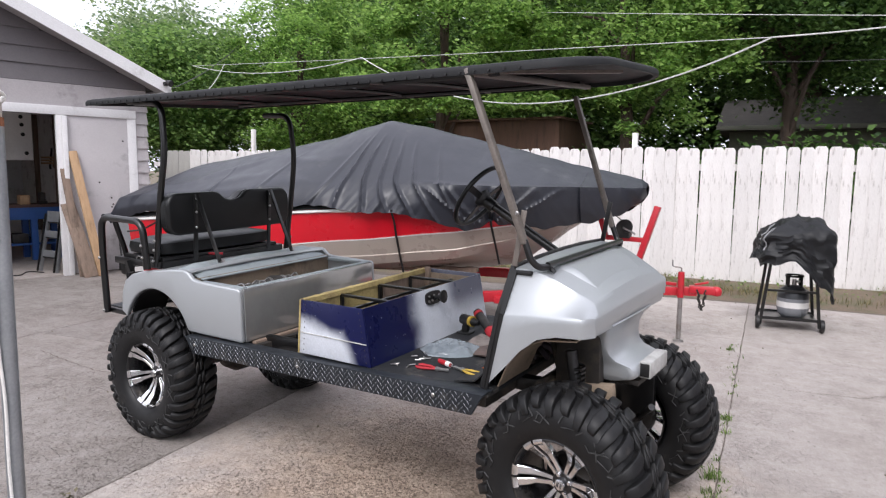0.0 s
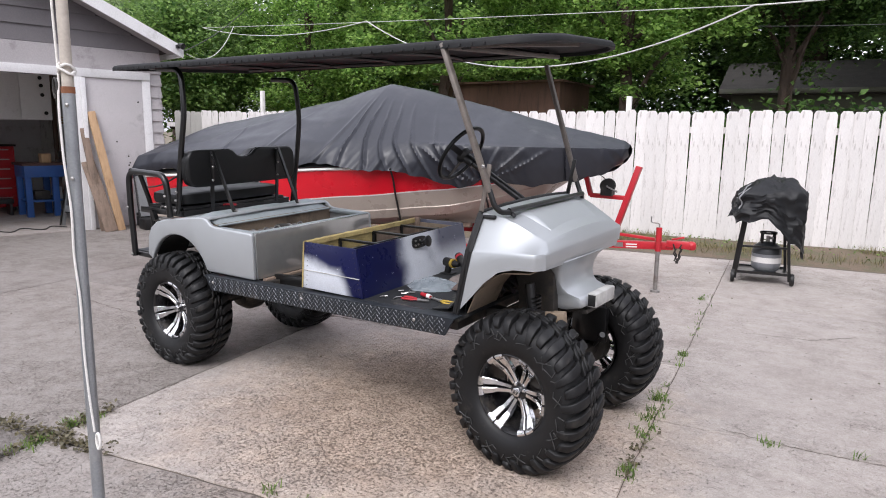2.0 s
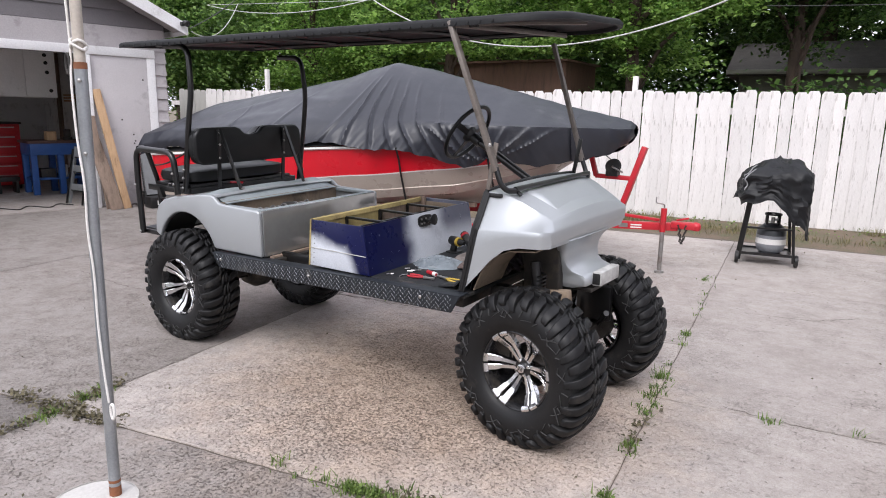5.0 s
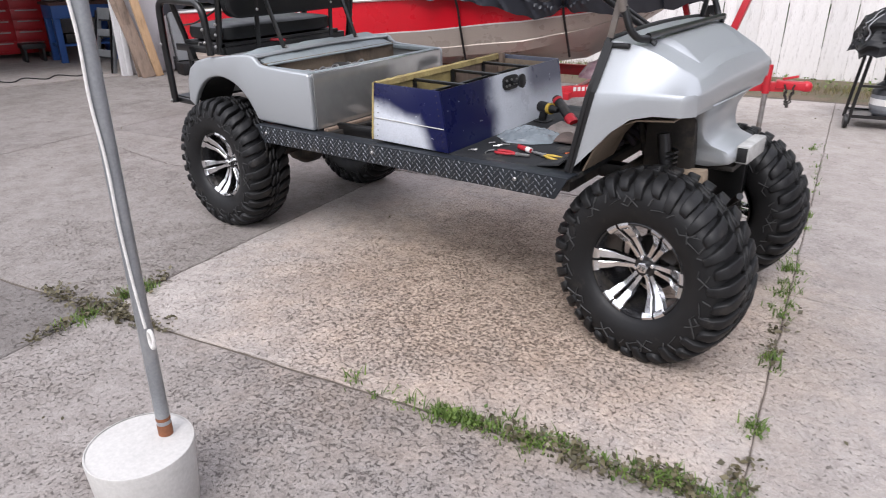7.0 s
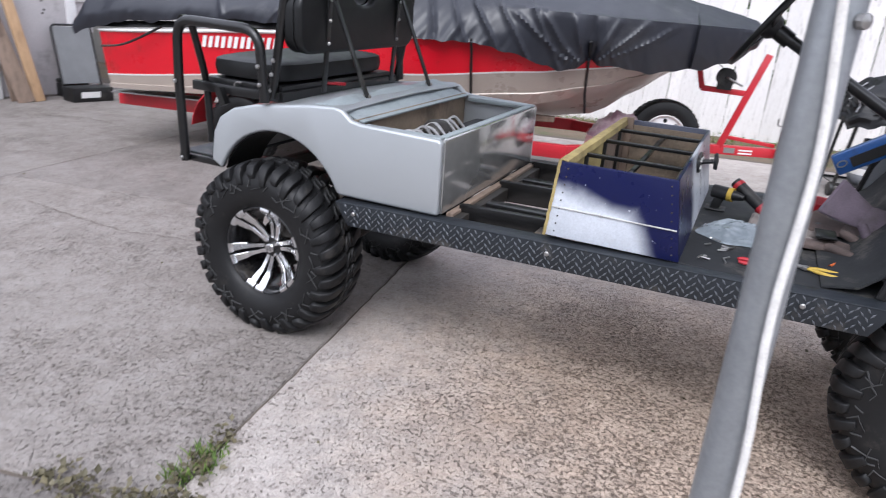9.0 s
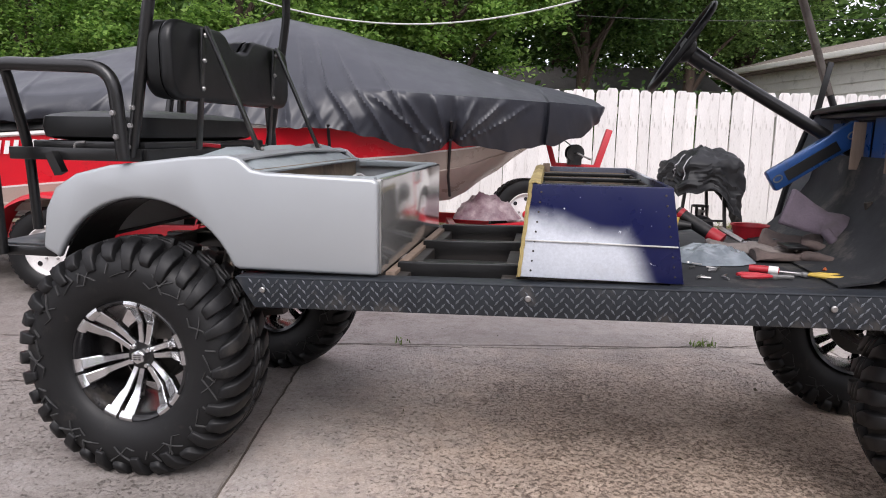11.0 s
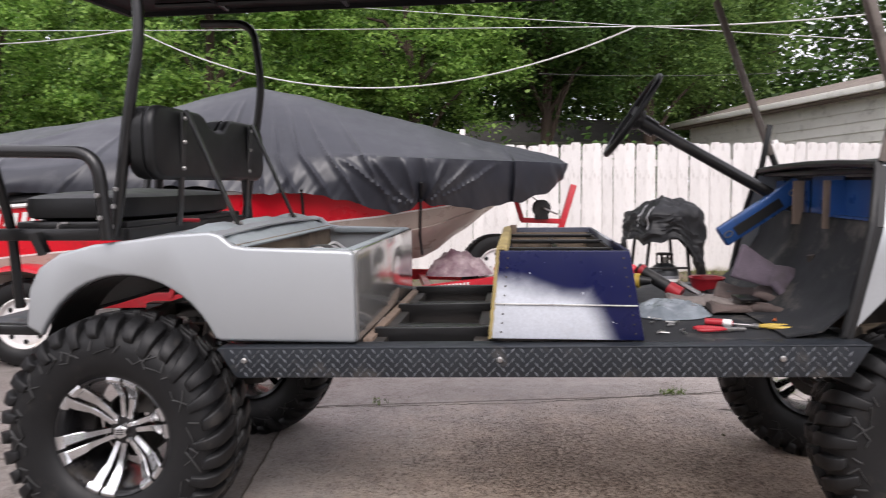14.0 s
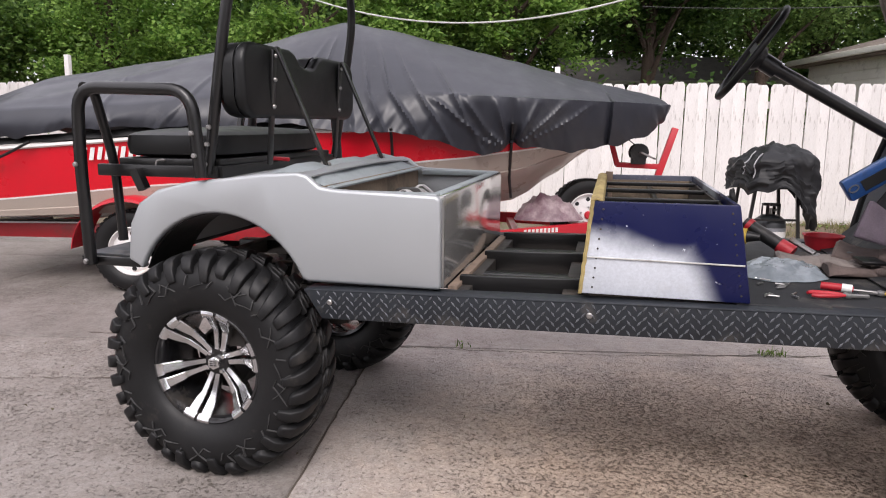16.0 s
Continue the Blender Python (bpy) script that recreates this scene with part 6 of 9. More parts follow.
part("stiffener", Geo().bar((1.40, 0.05, ZT - 0.05), (1.40, far(0.05), ZT - 0.05), 0.016, 0.014), black_steel, seat_box, bevel=0.002)
part("corner_post", Geo().bar((t0 + 0.035, far(0.075), 0.69), (t0 + 0.035, far(0.075), ZT + 0.014), 0.03, 0.03, (1, 0, 0)), wood_old, seat_box, bevel=0.002)
# switch plate on the front face
sp = Matrix.Translation((box_x(0.900, True) + 0.003, 0.60, 0.900)) @ pose(0, 0, 0, 0, -6)
plate = part("switch_plate", Geo().prism([(0.072 * math.copysign(abs(math.cos(a)) ** 0.6, math.cos(a)), 0.034 * math.copysign(abs(math.sin(a)) ** 0.6, math.sin(a))) for a in (2 * math.pi * k / 24 for k in range(24))], 0.0, 0.008, "x").moved(sp), plastic_black, seat_box, "black oval switch plate")
for u, w in ((-0.045, 0.012), (-0.02, -0.012), (0.0, 0.012), (0.022, -0.010), (0.048, 0.008), (0.05, -0.012), (-0.05, -0.014)):
    part("knob", Geo().spin([(0.006, 0.0), (0.006, 0.006), (0, 0.007)], 8, sp @ pose(0.008, u, w, 0, 90)), steel, plate)
part("lever", Geo().tube([sp @ Vector((0.008, 0.01, 0.0)), sp @ Vector((0.05, 0.012, 0.004))], 0.009, 8).spin([(0.0, 0), (0.03, 0.003), (0.034, 0.015), (0, 0.02)], 14, sp @ pose(0.05, 0.012, 0.004, 0, 90)), plastic_black, plate)
for i in range(9):
    part("rivet", Geo().spin([(0.0032, 0), (0.0026, 0.0015), (0, 0.002)], 7, Matrix.Translation((box_x(0.70 + i * 0.028, False) + 0.03, 0.024, 0.70 + i * 0.028)) @ pose(0, 0, 0, 90)), dark_grease, seat_box)
    part("rivet", Geo().spin([(0.0032, 0), (0.0026, 0.0015), (0, 0.002)], 7, Matrix.Translation((box_x(0.70 + i * 0.028, True) - 0.022, 0.024, 0.70 + i * 0.028)) @ pose(0, 0, 0, 90)), dark_grease, seat_box)

# ---- boat on its trailer ----
BX, BY = 1.76, 4.06  # below the bow's tip


def bp(s, w, z):
    """s aft of the bow, w across (minus: towards the cart), z up."""
    return along(BX, BY, -s, w, z)


def table_at(rows, s):
    for (a, *p), (b, *q) in zip(rows, rows[1:]):
        if s <= b:
            t = (s - a) / (b - a)
            t = max(0.0, min(1.0, t))
            t = t * t * (3 - 2 * t) * 0.4 + t * 0.6
            return [x + (y - x) * t for x, y in zip(p, q)]
    return list(rows[-1][1:])


# s, half beam, sheer, red lower edge, chine half beam, chine height, keel
HULL = [(0.03, 0.03, 1.37, 1.32, 0.01, 1.30, 1.27), (0.30, 0.30, 1.34, 1.24, 0.10, 1.22, 1.19), (0.57, 0.48, 1.31, 1.17, 0.20, 1.12, 1.08), (0.87, 0.64, 1.28, 1.105, 0.33, 0.97, 0.86), (1.2, 0.77, 1.26, 1.05, 0.47, 0.84, 0.63), (1.7, 0.92, 1.225, 0.985, 0.68, 0.73, 0.55),
        (2.6, 1.06, 1.185, 0.89, 0.90, 0.65, 0.48), (3.6, 1.12, 1.13, 0.79, 0.99, 0.59, 0.43), (5.35, 1.10, 1.01, 0.63, 1.0, 0.52, 0.42)]
boat = thing("motor_boat", "red and champagne motor boat under a grey cover", "boat", bp(2.5, 0, 0.4))


def hull_strip(cols, mat, name, label="", out=0.0):
    rows = []
    for i in range(41):
        s = 0.03 + 5.32 * i / 40
        b, zs, zr, cb, cz, kz = table_at(HULL, s)
        row = []
        for f in cols:
            w, z = f(b, zs, zr, cb, cz, kz)
            row.append((s, w, z))
        rows.append(row)
    for sgn in (-1, 1):
        part(name, Geo().grid([[bp(s, sgn * (w + out), z) for s, w, z in row] for row in rows]), mat, boat, label, thick=0.006 * sgn, sharp=25)


def side_w(b, zs, cb, cz, z):
    return cb + (b - cb) * ((z - cz) / (zs - cz)) ** 0.7


hull_strip([lambda b, zs, zr, cb, cz, kz, k=k: (side_w(b, zs, cb, cz, zs + (zr + 0.012 - zs) * k), zs + (zr + 0.012 - zs) * k) for k in (0, 0.33, 0.66, 1)], hull_red, "topside_band", "bright red topsides")
hull_strip([lambda b, zs, zr, cb, cz, kz, k=k: (side_w(b, zs, cb, cz, zr + 0.012 - 0.012 * k) + 0.002, zr + 0.012 - 0.012 * k) for k in (0, 1)], hull_white, "pinstripe", "white pinstripe")
hull_strip([lambda b, zs, zr, cb, cz, kz, k=k: (side_w(b, zs, cb, cz, zr + (cz - zr) * k), zr + (cz - zr) * k) for k in (0, 0.3, 0.62)] + [lambda b, zs, zr, cb, cz, kz: (side_w(b, zs, cb, cz, zr + (cz - zr) * 0.66) + 0.012, zr + (cz - zr) * 0.66), lambda b, zs, zr, cb, cz, kz: (cb + 0.02, cz), lambda b, zs, zr, cb, cz, kz: (cb * 0.62, cz + (kz - cz) * 0.45), lambda b, zs, zr, cb, cz, kz: (cb * 0.60, cz + (kz - cz) * 0.5), lambda b, zs, zr, cb, cz, kz: (0.0, kz)], hull_tan, "hull_bottom", "champagne hull below the red")
hull_strip([lambda b, zs, zr, cb, cz, kz: (b + 0.004, zs - 0.012), lambda b, zs, zr, cb, cz, kz: (b + 0.014, zs - 0.004), lambda b, zs, zr, cb, cz, kz: (b + 0.012, zs + 0.006), lambda b, zs, zr, cb, cz, kz: (b - 0.01, zs + 0.010)], hull_white, "rub_rail", "white rub rail")
hull_strip([lambda b, zs, zr, cb, cz, kz: (max(0.0, b - 0.01), zs + 0.026), lambda b, zs, zr, cb, cz, kz: (b * 0.7, zs + 0.05), lambda b, zs, zr, cb, cz, kz: (0.0, zs + 0.06)], plastic_black, "deck")
hull_strip([lambda b, zs, zr, cb, cz, kz: (b + 0.010, zs + 0.026), lambda b, zs, zr, cb, cz, kz: (b - 0.02, zs + 0.075)], plastic_black, "gunwale_band", "dark band under the cover")
b, zs, zr, cb, cz, kz = table_at(HULL, 5.35)
part("transom", Geo().add([bp(5.35, w, z) for w, z in ((-b, zs), (-cb, cz), (0, kz), (cb, cz), (b, zs))], [(0, 1, 2, 3, 4)]), hull_red, boat, thick=0.01)
# maker's letters on the side as plain slanted bars
for i in range(6):
    s = 4.36 - i * 0.115
    z = 1.0 + (4.36 - s) * 0.05
    b, zs, zr, cb, cz, kz = table_at(HULL, s)
    w = -(side_w(b, zs, cb, cz, z) + 0.010)
    for ds in (0.0, -0.055):
        part("mark_bar", Geo().add([bp(s + ds + 0.010, w, z - 0.045), bp(s + ds - 0.022, w, z - 0.045), bp(s + ds - 0.040, w, z + 0.045), bp(s + ds - 0.008, w, z + 0.045)], [(0, 1, 2, 3)]), hull_white, boat, "white slanted bar on the red side", thick=0.002)
part("outboard_leg", Geo().box(-0.12, 0.12, -0.10, 0.10, 0, 0.42).spin([(0.0, -0.2), (0.05, -0.16), (0.06, 0.1), (0.03, 0.2), (0, 0.2)], 14, pose(0, 0, -0.03, 0, 90)).moved(Matrix.Translation(bp(5.55, 0, 0.42)) @ pose(0, 0, 0, 0, 0, 9.7)), plastic_black, boat, "black stern drive leg", bevel=0.02)

# s, lower edge, shoulder height, shoulder in by, ridge
COVER = [(-0.04, 1.38, 1.43, 0.0, 1.47), (0.02, 1.31, 1.435, 0.0, 1.51), (0.18, 1.22, 1.435, 0.0, 1.55), (0.42, 1.12, 1.435, 0.01, 1.60), (0.65, 1.085, 1.435, 0.01, 1.645), (0.9, 1.06, 1.435, 0.01, 1.71), (1.25, 1.10, 1.44, 0.01, 1.80), (1.5, 1.055, 1.445, 0.02, 1.86), (1.78, 1.12, 1.45, 0.06, 1.925),
         (2.3, 1.215, 1.47, 0.18, 2.045), (2.66, 1.235, 1.50, 0.22, 2.105), (2.9, 1.215, 1.47, 0.18, 2.05), (3.4, 1.195, 1.40, 0.12, 1.915), (4.2, 1.185, 1.34, 0.07, 1.78), (5.0, 1.11, 1.29, 0.05, 1.66), (5.42, 1.02, 1.24, 0.04, 1.52), (5.56, 0.95, 1.08, 0.04, 1.25)]


def crease(v):
    """Sharp ridges with soft valleys, 0 to 1."""
    return max(0.0, 1 - 3.0 * abs(noise.noise(Vector(v))))


# folds drawn down from the peak: where each starts and where it meets the hem
FOLDS = [(2.66, 3.02, 0.06, 0.026), (2.64, 2.74, 0.045, 0.046), (2.58, 2.42, 0.05, 0.046), (2.50, 2.18, 0.04, 0.034), (2.40, 1.95, 0.045, 0.046), (2.26, 1.72, 0.045, 0.038), (2.02, 1.46, 0.04, 0.028), (3.4, 3.75, 0.06, 0.018), (4.3, 4.1, 0.05, 0.016)]

# where the folds that end at the strap's knot leave the shoulder
KNOT = [(0.62, 0.07, 0.026), (0.86, 0.06, 0.032), (1.08, 0.05, 0.026), (1.24, 0.04, 0.020), (1.42, 0.05, 0.034), (1.66, 0.06, 0.030), (1.92, 0.07, 0.028)]


def gathers(x):
    """Uneven sharp pleats, 0 to 1."""
    x += 0.55 * noise.noise(Vector((x * 0.35, 2.0, 0)))
    f = x - math.floor(x)
    return (f / 0.35 if f < 0.35 else (1 - f) / 0.65) * (0.35 + 0.65 * abs(math.sin(math.floor(x) * 2.4)))


def build_cover():
    rows = []
    N, K = 560, 44
    for i in range(N + 1):
        s = -0.04 + 5.60 * i / N
        ze, zsh, inn, zr = table_at(COVER, s)
        b = table_at(HULL, max(0.03, min(5.35, s)))[0]
        if s < 0.5:
            b = max(b, 0.10 + 0.62 * max(0.0, s + 0.04) ** 0.75)
        b += 0.055
        fore = max(0.0, min(1.0, (2.0 - s) / 0.5))
        aft = max(0.0, min(1.0, (s - 2.9) / 0.5))
        row = []
        for k in range(-K, K + 1):
            t = abs(k) / K
            sg = -1 if k < 0 else 1
            if t < 28 / K:
                u = t / (28 / K)
                w = (b - inn) * u
                z = zr + (zsh - zr) * (u ** (1.05 * fore + 1.35 * (1 - fore)))
            else:
                u = (t - 28 / K) / (1 - 28 / K)
                w = (b - inn) + inn * u + 0.026 * math.sin(math.pi * u) * (1 - fore) + fore * (0.018 - 0.10 * u * u)
                z = zsh + (ze - zsh) * u
            hem = max(0.0, (t - 28 / K) / (1 - 28 / K))
            ray = 0.0
            for s0, s1, width, high in FOLDS:
                x = s - (s0 + (s1 - s0) * t ** 1.4 + 0.03 * noise.noise(Vector((t * 3, s1 * 5, sg))))
                wide = width * (0.45 + 0.9 * t)
                x = x / wide if x > 0 else -x / (wide * 0.45)
                if x < 1:
                    ray += high * (1 - x) ** 1.4 * max(0.0, min(1.0, (t - 0.22) / 0.35)) * (1 - 0.35 * hem)
            # folds that gather to the strap's knot
            if hem > 0 and abs(s - 1.28) < 0.8:
                for top_s, width, high in KNOT:
                    x = abs(s - (1.28 + (top_s - 1.28) * (1 - hem) ** 0.8)) / (width * (0.35 + 0.65 * (1 - hem)))
                    if x < 1:
                        ray += high * (1 - x) ** 1.3 * min(1.0, hem * 5)
            # gathered hem, tightest at the straps and under the peak
            bunch = max(0.0, 1 - abs(s - 1.28) / 0.40) + 0.8 * max(0.0, 1 - abs(s - 2.35) / 0.75) + 0.9 * max(0.0, 1 - abs(s - 0.15) / 0.35)
            slant = s + (0.75 if s > 1.28 else -0.6) * (z - 1.2) * min(1.0, abs(s - 1.28) / 0.15)
            fold = gathers(slant * 11.0 + sg) * 0.018 * hem ** 1.1 + gathers(slant * 4.0 + 2 * sg) * 0.022 * hem ** 0.6
            fold += crease((slant * 2.4, sg * 3.1, z * 2.6)) * 0.06 * hem ** 0.5
            fold *= 0.25 + 0.75 * bunch
            strap = -0.075 * math.exp(-((s - 1.28) / 0.045) ** 2) * hem
            slack = noise.noise(Vector((s * 1.4 + 0.7 * w, w * 1.2, 9))) * 0.020 * min(1.0, t * 4) * min(1.0, 1.6 * (1 - t) + 0.25)
            tiny = crease((s * 1.6 + 1.2 * w, w * 2.0 - s, 4.0 + sg)) * 0.016 * (0.2 + aft) * min(1.0, t * 5)
            bow = crease((s * 7.0, w * 5.0, z * 5.0)) * 0.030 * max(0.0, 1 - max(0.0, s) / 0.30)
            d = ray + fold + strap - 0.03 * hem + slack * (1 - 0.6 * fore) + tiny * (1 - 0.7 * fore) + bow * t
            edge = (0.045 * noise.noise(Vector((s * 2.2, sg, 1.0))) + 0.03 * noise.noise(Vector((s * 8.0, sg, 5.0)))) * hem - 0.045 * min(1.0, bunch) * hem + 0.05 * math.exp(-((s - 1.28) / 0.06) ** 2) * hem
            row.append(bp(s, sg * (w + d * (0.4 + 0.6 * t)), z + d * (1 - t) * 0.9 + edge))
        rows.append(row)
    g = Geo().grid(rows)
    cov = thing("boat_cover", "dark grey creased cloth cover tied over the boat", "boat cover", bp(2.6, 0, 1.2))
    part("cover_cloth", g, cover_cloth, cov, thick=0.004, sharp=42)
    return cov


cover = build_cover()
for s in (1.28, 2.15):
    b, zs, zr, cb, cz, kz = table_at(HULL, s)
    pts = [bp(s, -(b + 0.06), zs + 0.0)] + [bp(s, -(side_w(b, zs, cb, cz, z) + 0.022), z) for z in (zs - 0.12, (zs + cz) / 2, cz + 0.02)] + [bp(s - 0.02, -(cb + 0.005), cz - 0.14)]
    part("tie_strap", Geo().tube(pts, 0.011, 6), plastic_black, cover, "black tie strap")
part("tie_strap", Geo().tube(fillet([bp(4.7, -1.17, 1.08), bp(4.9, -1.17, 0.98), bp(5.1, -1.16, 0.90), bp(5.3, -1.15, 0.88)], 0.1), 0.010, 6), plastic_black, cover, "slack black rope")

trailer = thing("boat_trailer", "bright red boat trailer with white wheels", "trailer", bp(2.2, 0, 0))
for w in (-0.78, 0.78):
    part("side_beam", Geo().bar(bp(5.45, w, 0.40), bp(1.35, w, 0.40), 0.06, 0.11), trailer_red, trailer, bevel=0.006)
    part("tongue_beam", Geo().bar(bp(1.40, w, 0.40), bp(0.35, w * 0.12, 0.43), 0.06, 0.10), trailer_red, trailer, bevel=0.006)
    part("bunk", Geo().bar(bp(4.9, w * 0.62, 0.50), bp(1.5, w * 0.55, 0.60), 0.09, 0.045), wood_old, trailer, "dark carpeted bunk", bevel=0.006)
    part("stern_plate", Geo().bar(bp(5.4, w * 1.12, 0.475), bp(4.55, w * 1.02, 0.475), 0.20, 0.012), steel, trailer, "grey tread plate step", bevel=0.002)
part("tongue", Geo().bar(bp(0.55, 0, 0.43), bp(-0.52, 0, 0.47), 0.075, 0.078), trailer_red, trailer, bevel=0.006)
part("tongue_brace", Geo().bar(bp(0.08, 0.0, 0.56), bp(-0.34, 0.0, 0.525), 0.035, 0.03), trailer_red, trailer, bevel=0.004)
for z in (0.008, -0.018):
    part("tongue_stripe", Geo().bar(bp(-0.06, -0.0385, 0.453 + z), bp(-0.17, -0.0385, 0.457 + z), 0.003, 0.013), hull_white, trailer, "white stripe on the red beam")
part("maker_plate", Geo().bar(bp(0.06, -0.0385, 0.449), bp(-0.03, -0.0385, 0.452), 0.003, 0.045), steel, trailer, "grey metal plate")
part("coupler", Geo().bar(bp(-0.45, 0, 0.49), bp(-0.68, 0, 0.485), 0.10, 0.07).spin([(0.0, -0.035), (0.045, -0.03), (0.05, 0.02), (0.03, 0.05), (0, 0.055)], 16, Matrix.Translation(bp(-0.69, 0, 0.475))), trailer_red, trailer, bevel=0.012)
part("coupler_lever", Geo().bar(bp(-0.50, 0, 0.535), bp(-0.62, 0.0, 0.565), 0.03, 0.018), trailer_red, trailer, bevel=0.003)
jack = part("jack", Geo().tube([bp(-0.38, -0.09, 0.42), bp(-0.38, -0.09, 0.66)], 0.030, 12), trailer_red, trailer, "red tongue jack")
part("jack_leg", Geo().tube([bp(-0.38, -0.09, 0.02), bp(-0.38, -0.09, 0.44)], 0.022, 12).spin([(0.0, 0), (0.05, 0.0), (0.045, 0.02), (0.0, 0.025)], 14, Matrix.Translation(bp(-0.38, -0.09, 0.0))), steel, jack)
part("jack_crank", Geo().tube(fillet([bp(-0.38, -0.09, 0.66), bp(-0.38, -0.09, 0.70), bp(-0.30, -0.11, 0.71), bp(-0.30, -0.11, 0.77)], 0.02), 0.007, 6), steel, jack)
for k in range(2):
    part("chain", Geo().tube([Vector(bp(-0.60 + 0.07 * t + 0.012 * math.sin(40 * t), -0.06 + 0.12 * k, 0.50 - 0.19 * math.sin(math.pi * t))) for t in (i / 18 for i in range(19))], 0.008, 6), dark_grease, trailer)
part("winch_post", Geo().bar(bp(0.10, 0, 0.46), bp(-0.14, 0, 1.255), 0.075, 0.055, (1, 0, 0)), trailer_red, trailer, "red leaning winch post", bevel=0.005)
part("winch_arm", Geo().bar(bp(-0.04, 0, 0.93), bp(0.34, 0, 0.945), 0.05, 0.045).bar(bp(0.33, 0, 0.94), bp(0.40, 0, 1.17), 0.05, 0.045, (1, 0, 0)), trailer_red, trailer, bevel=0.005)
win = part("winch", Geo().spin([(0.0, -0.05), (0.075, -0.05), (0.075, -0.035), (0.045, -0.03), (0.045, 0.03), (0.075, 0.035), (0.075, 0.05), (0.0, 0.05)], 20, Matrix.Translation(bp(0.16, -0.02, 1.05)) @ pose(0, 0, 0, 90, 0, 10)).box(-0.06, 0.06, -0.05, 0.05, -0.10, -0.04, Matrix.Translation(bp(0.16, -0.02, 1.05))), plastic_black, trailer, "black trailer winch")
part("winch_handle", Geo().tube(fillet([bp(0.16, -0.07, 1.05), bp(0.16, -0.12, 1.05), bp(0.05, -0.12, 1.0), bp(0.05, -0.17, 1.0)], 0.02), 0.008, 6), steel, win)
part("bow_strap", Geo().bar(bp(0.14, 0, 1.08), bp(0.28, 0, 1.18), 0.04, 0.004), plastic_black, trailer)
part("axle", Geo().bar(bp(4.03, -0.95, 0.30), bp(4.03, 0.95, 0.30), 0.05, 0.05), dark_grease, trailer)
for s in (1.2, 2.6, 5.2):
    part("cross_beam", Geo().bar(bp(s, -0.76, 0.38), bp(s, 0.76, 0.38), 0.06, 0.06), trailer_red, trailer, bevel=0.004)


def trailer_tyre_profile(r, w):
    return [(r * 0.60, w * 0.42), (r * 0.68, w * 0.52), (r * 0.82, w * 0.55), (r * 0.94, w * 0.48), (r * 0.985, w * 0.36), (r, w * 0.12), (r, -w * 0.12), (r * 0.985, -w * 0.36), (r * 0.94, -w * 0.48), (r * 0.82, -w * 0.55), (r * 0.68, -w * 0.52), (r * 0.60, -w * 0.42)]


def road_wheel(parent, m, r=0.30, w=0.17, hub_mat=None):
    """Axis along local z; the white face looks to +z."""
    t = part("tyre", Geo().spin(trailer_tyre_profile(r, w), 44, m), rubber, parent, "black road tyre")
    g = Geo()
    for row, off in ((-0.045, 0), (-0.015, 1), (0.015, 0), (0.045, 1)):
        for i in range(40):
            a = 2 * math.pi * (i + 0.5 * off) / 40
            g.box(r - 0.004, r + 0.005, -0.014, 0.014, row - 0.011, row + 0.011, m @ pose(0, 0, 0, 0, 0, math.degrees(a)))
    part("tread", g, rubber, parent)["kind"] = "stuff"
    face = Geo()
    n, holes = 48, 8
    R = r * 0.60
    prof = [(R, w * 0.42), (R * 0.96, w * 0.45), (R * 0.92, w * 0.36), (R * 0.86, w * 0.26), (R * 0.60, w * 0.30), (R * 0.36, w * 0.34), (R * 0.20, w * 0.36), (0.0, w * 0.36)]
    face.spin(prof, n, m)
    rim = part("rim", face, white_rim, parent, "white steel wheel with round holes")
    for i in range(holes):
        a = 2 * math.pi * i / holes
        part("rim_hole", Geo().spin([(0.0, 0.003), (0.017, 0.003), (0.018, 0.0)], 12, m @ Matrix.Translation((R * 0.72 * math.cos(a), R * 0.72 * math.sin(a), w * 0.285))), gloss_black, rim)
    part("hub_cap", Geo().spin([(0.034, w * 0.34), (0.034, w * 0.42), (0.026, w * 0.46), (0, w * 0.46)], 18, m), hub_mat or trailer_red, rim)
    part("rim_back", Geo().spin([(R, -w * 0.42), (R * 0.9, w * 0.2)], 36, m), white_rim, rim)
    for i in range(5):
        a = 2 * math.pi * i / 5 + 0.3
        part("wheel_nut", Geo().spin([(0.008, 0.0), (0.008, 0.014), (0, 0.016)], 8, m @ Matrix.Translation((R * 0.36 * math.cos(a), R * 0.36 * math.sin(a), w * 0.34))), steel, rim)
    return t


for sgn in (-1, 1):
    axle_m = Matrix.Translation(bp(4.03, sgn * 1.06, 0.30)) @ Vector((-UY * sgn, UX * sgn, 0)).to_track_quat("Z", "Y").to_matrix().to_4x4()
    road_wheel(trailer, axle_m)
    rows = []
    for i in range(17):
        a = radians(4 + 172 * i / 16)
        rows.append([bp(4.03 + 0.40 * math.cos(a), sgn * w, 0.30 + (0.40 if w < 1.2 else 0.395) * math.sin(a) * dz) for w, dz in ((0.96, 1.0), (1.0, 1.015), (1.18, 1.015), (1.215, 0.99), (1.22, 0.94))])
    part("mudguard", Geo().grid(rows), trailer_red, trailer, "rounded red mudguard", thick=0.006)
part("guide_plate", Geo().bar(bp(3.15, -0.82, 0.42), bp(2.95, -0.82, 1.0), 0.03, 0.03, (1, 0, 0)), trailer_red, trailer)
# maker's plate on the tongue beam as plain bars
g = Geo()
for i in range(9):
    s = 1.16 - i * 0.033
    w = -0.78 * (0.12 + 0.88 * (s - 0.35) / 1.05) - 0.038
    g.bar(bp(s, w, 0.432), bp(s - 0.020, w + 0.016, 0.432), 0.004, 0.036)
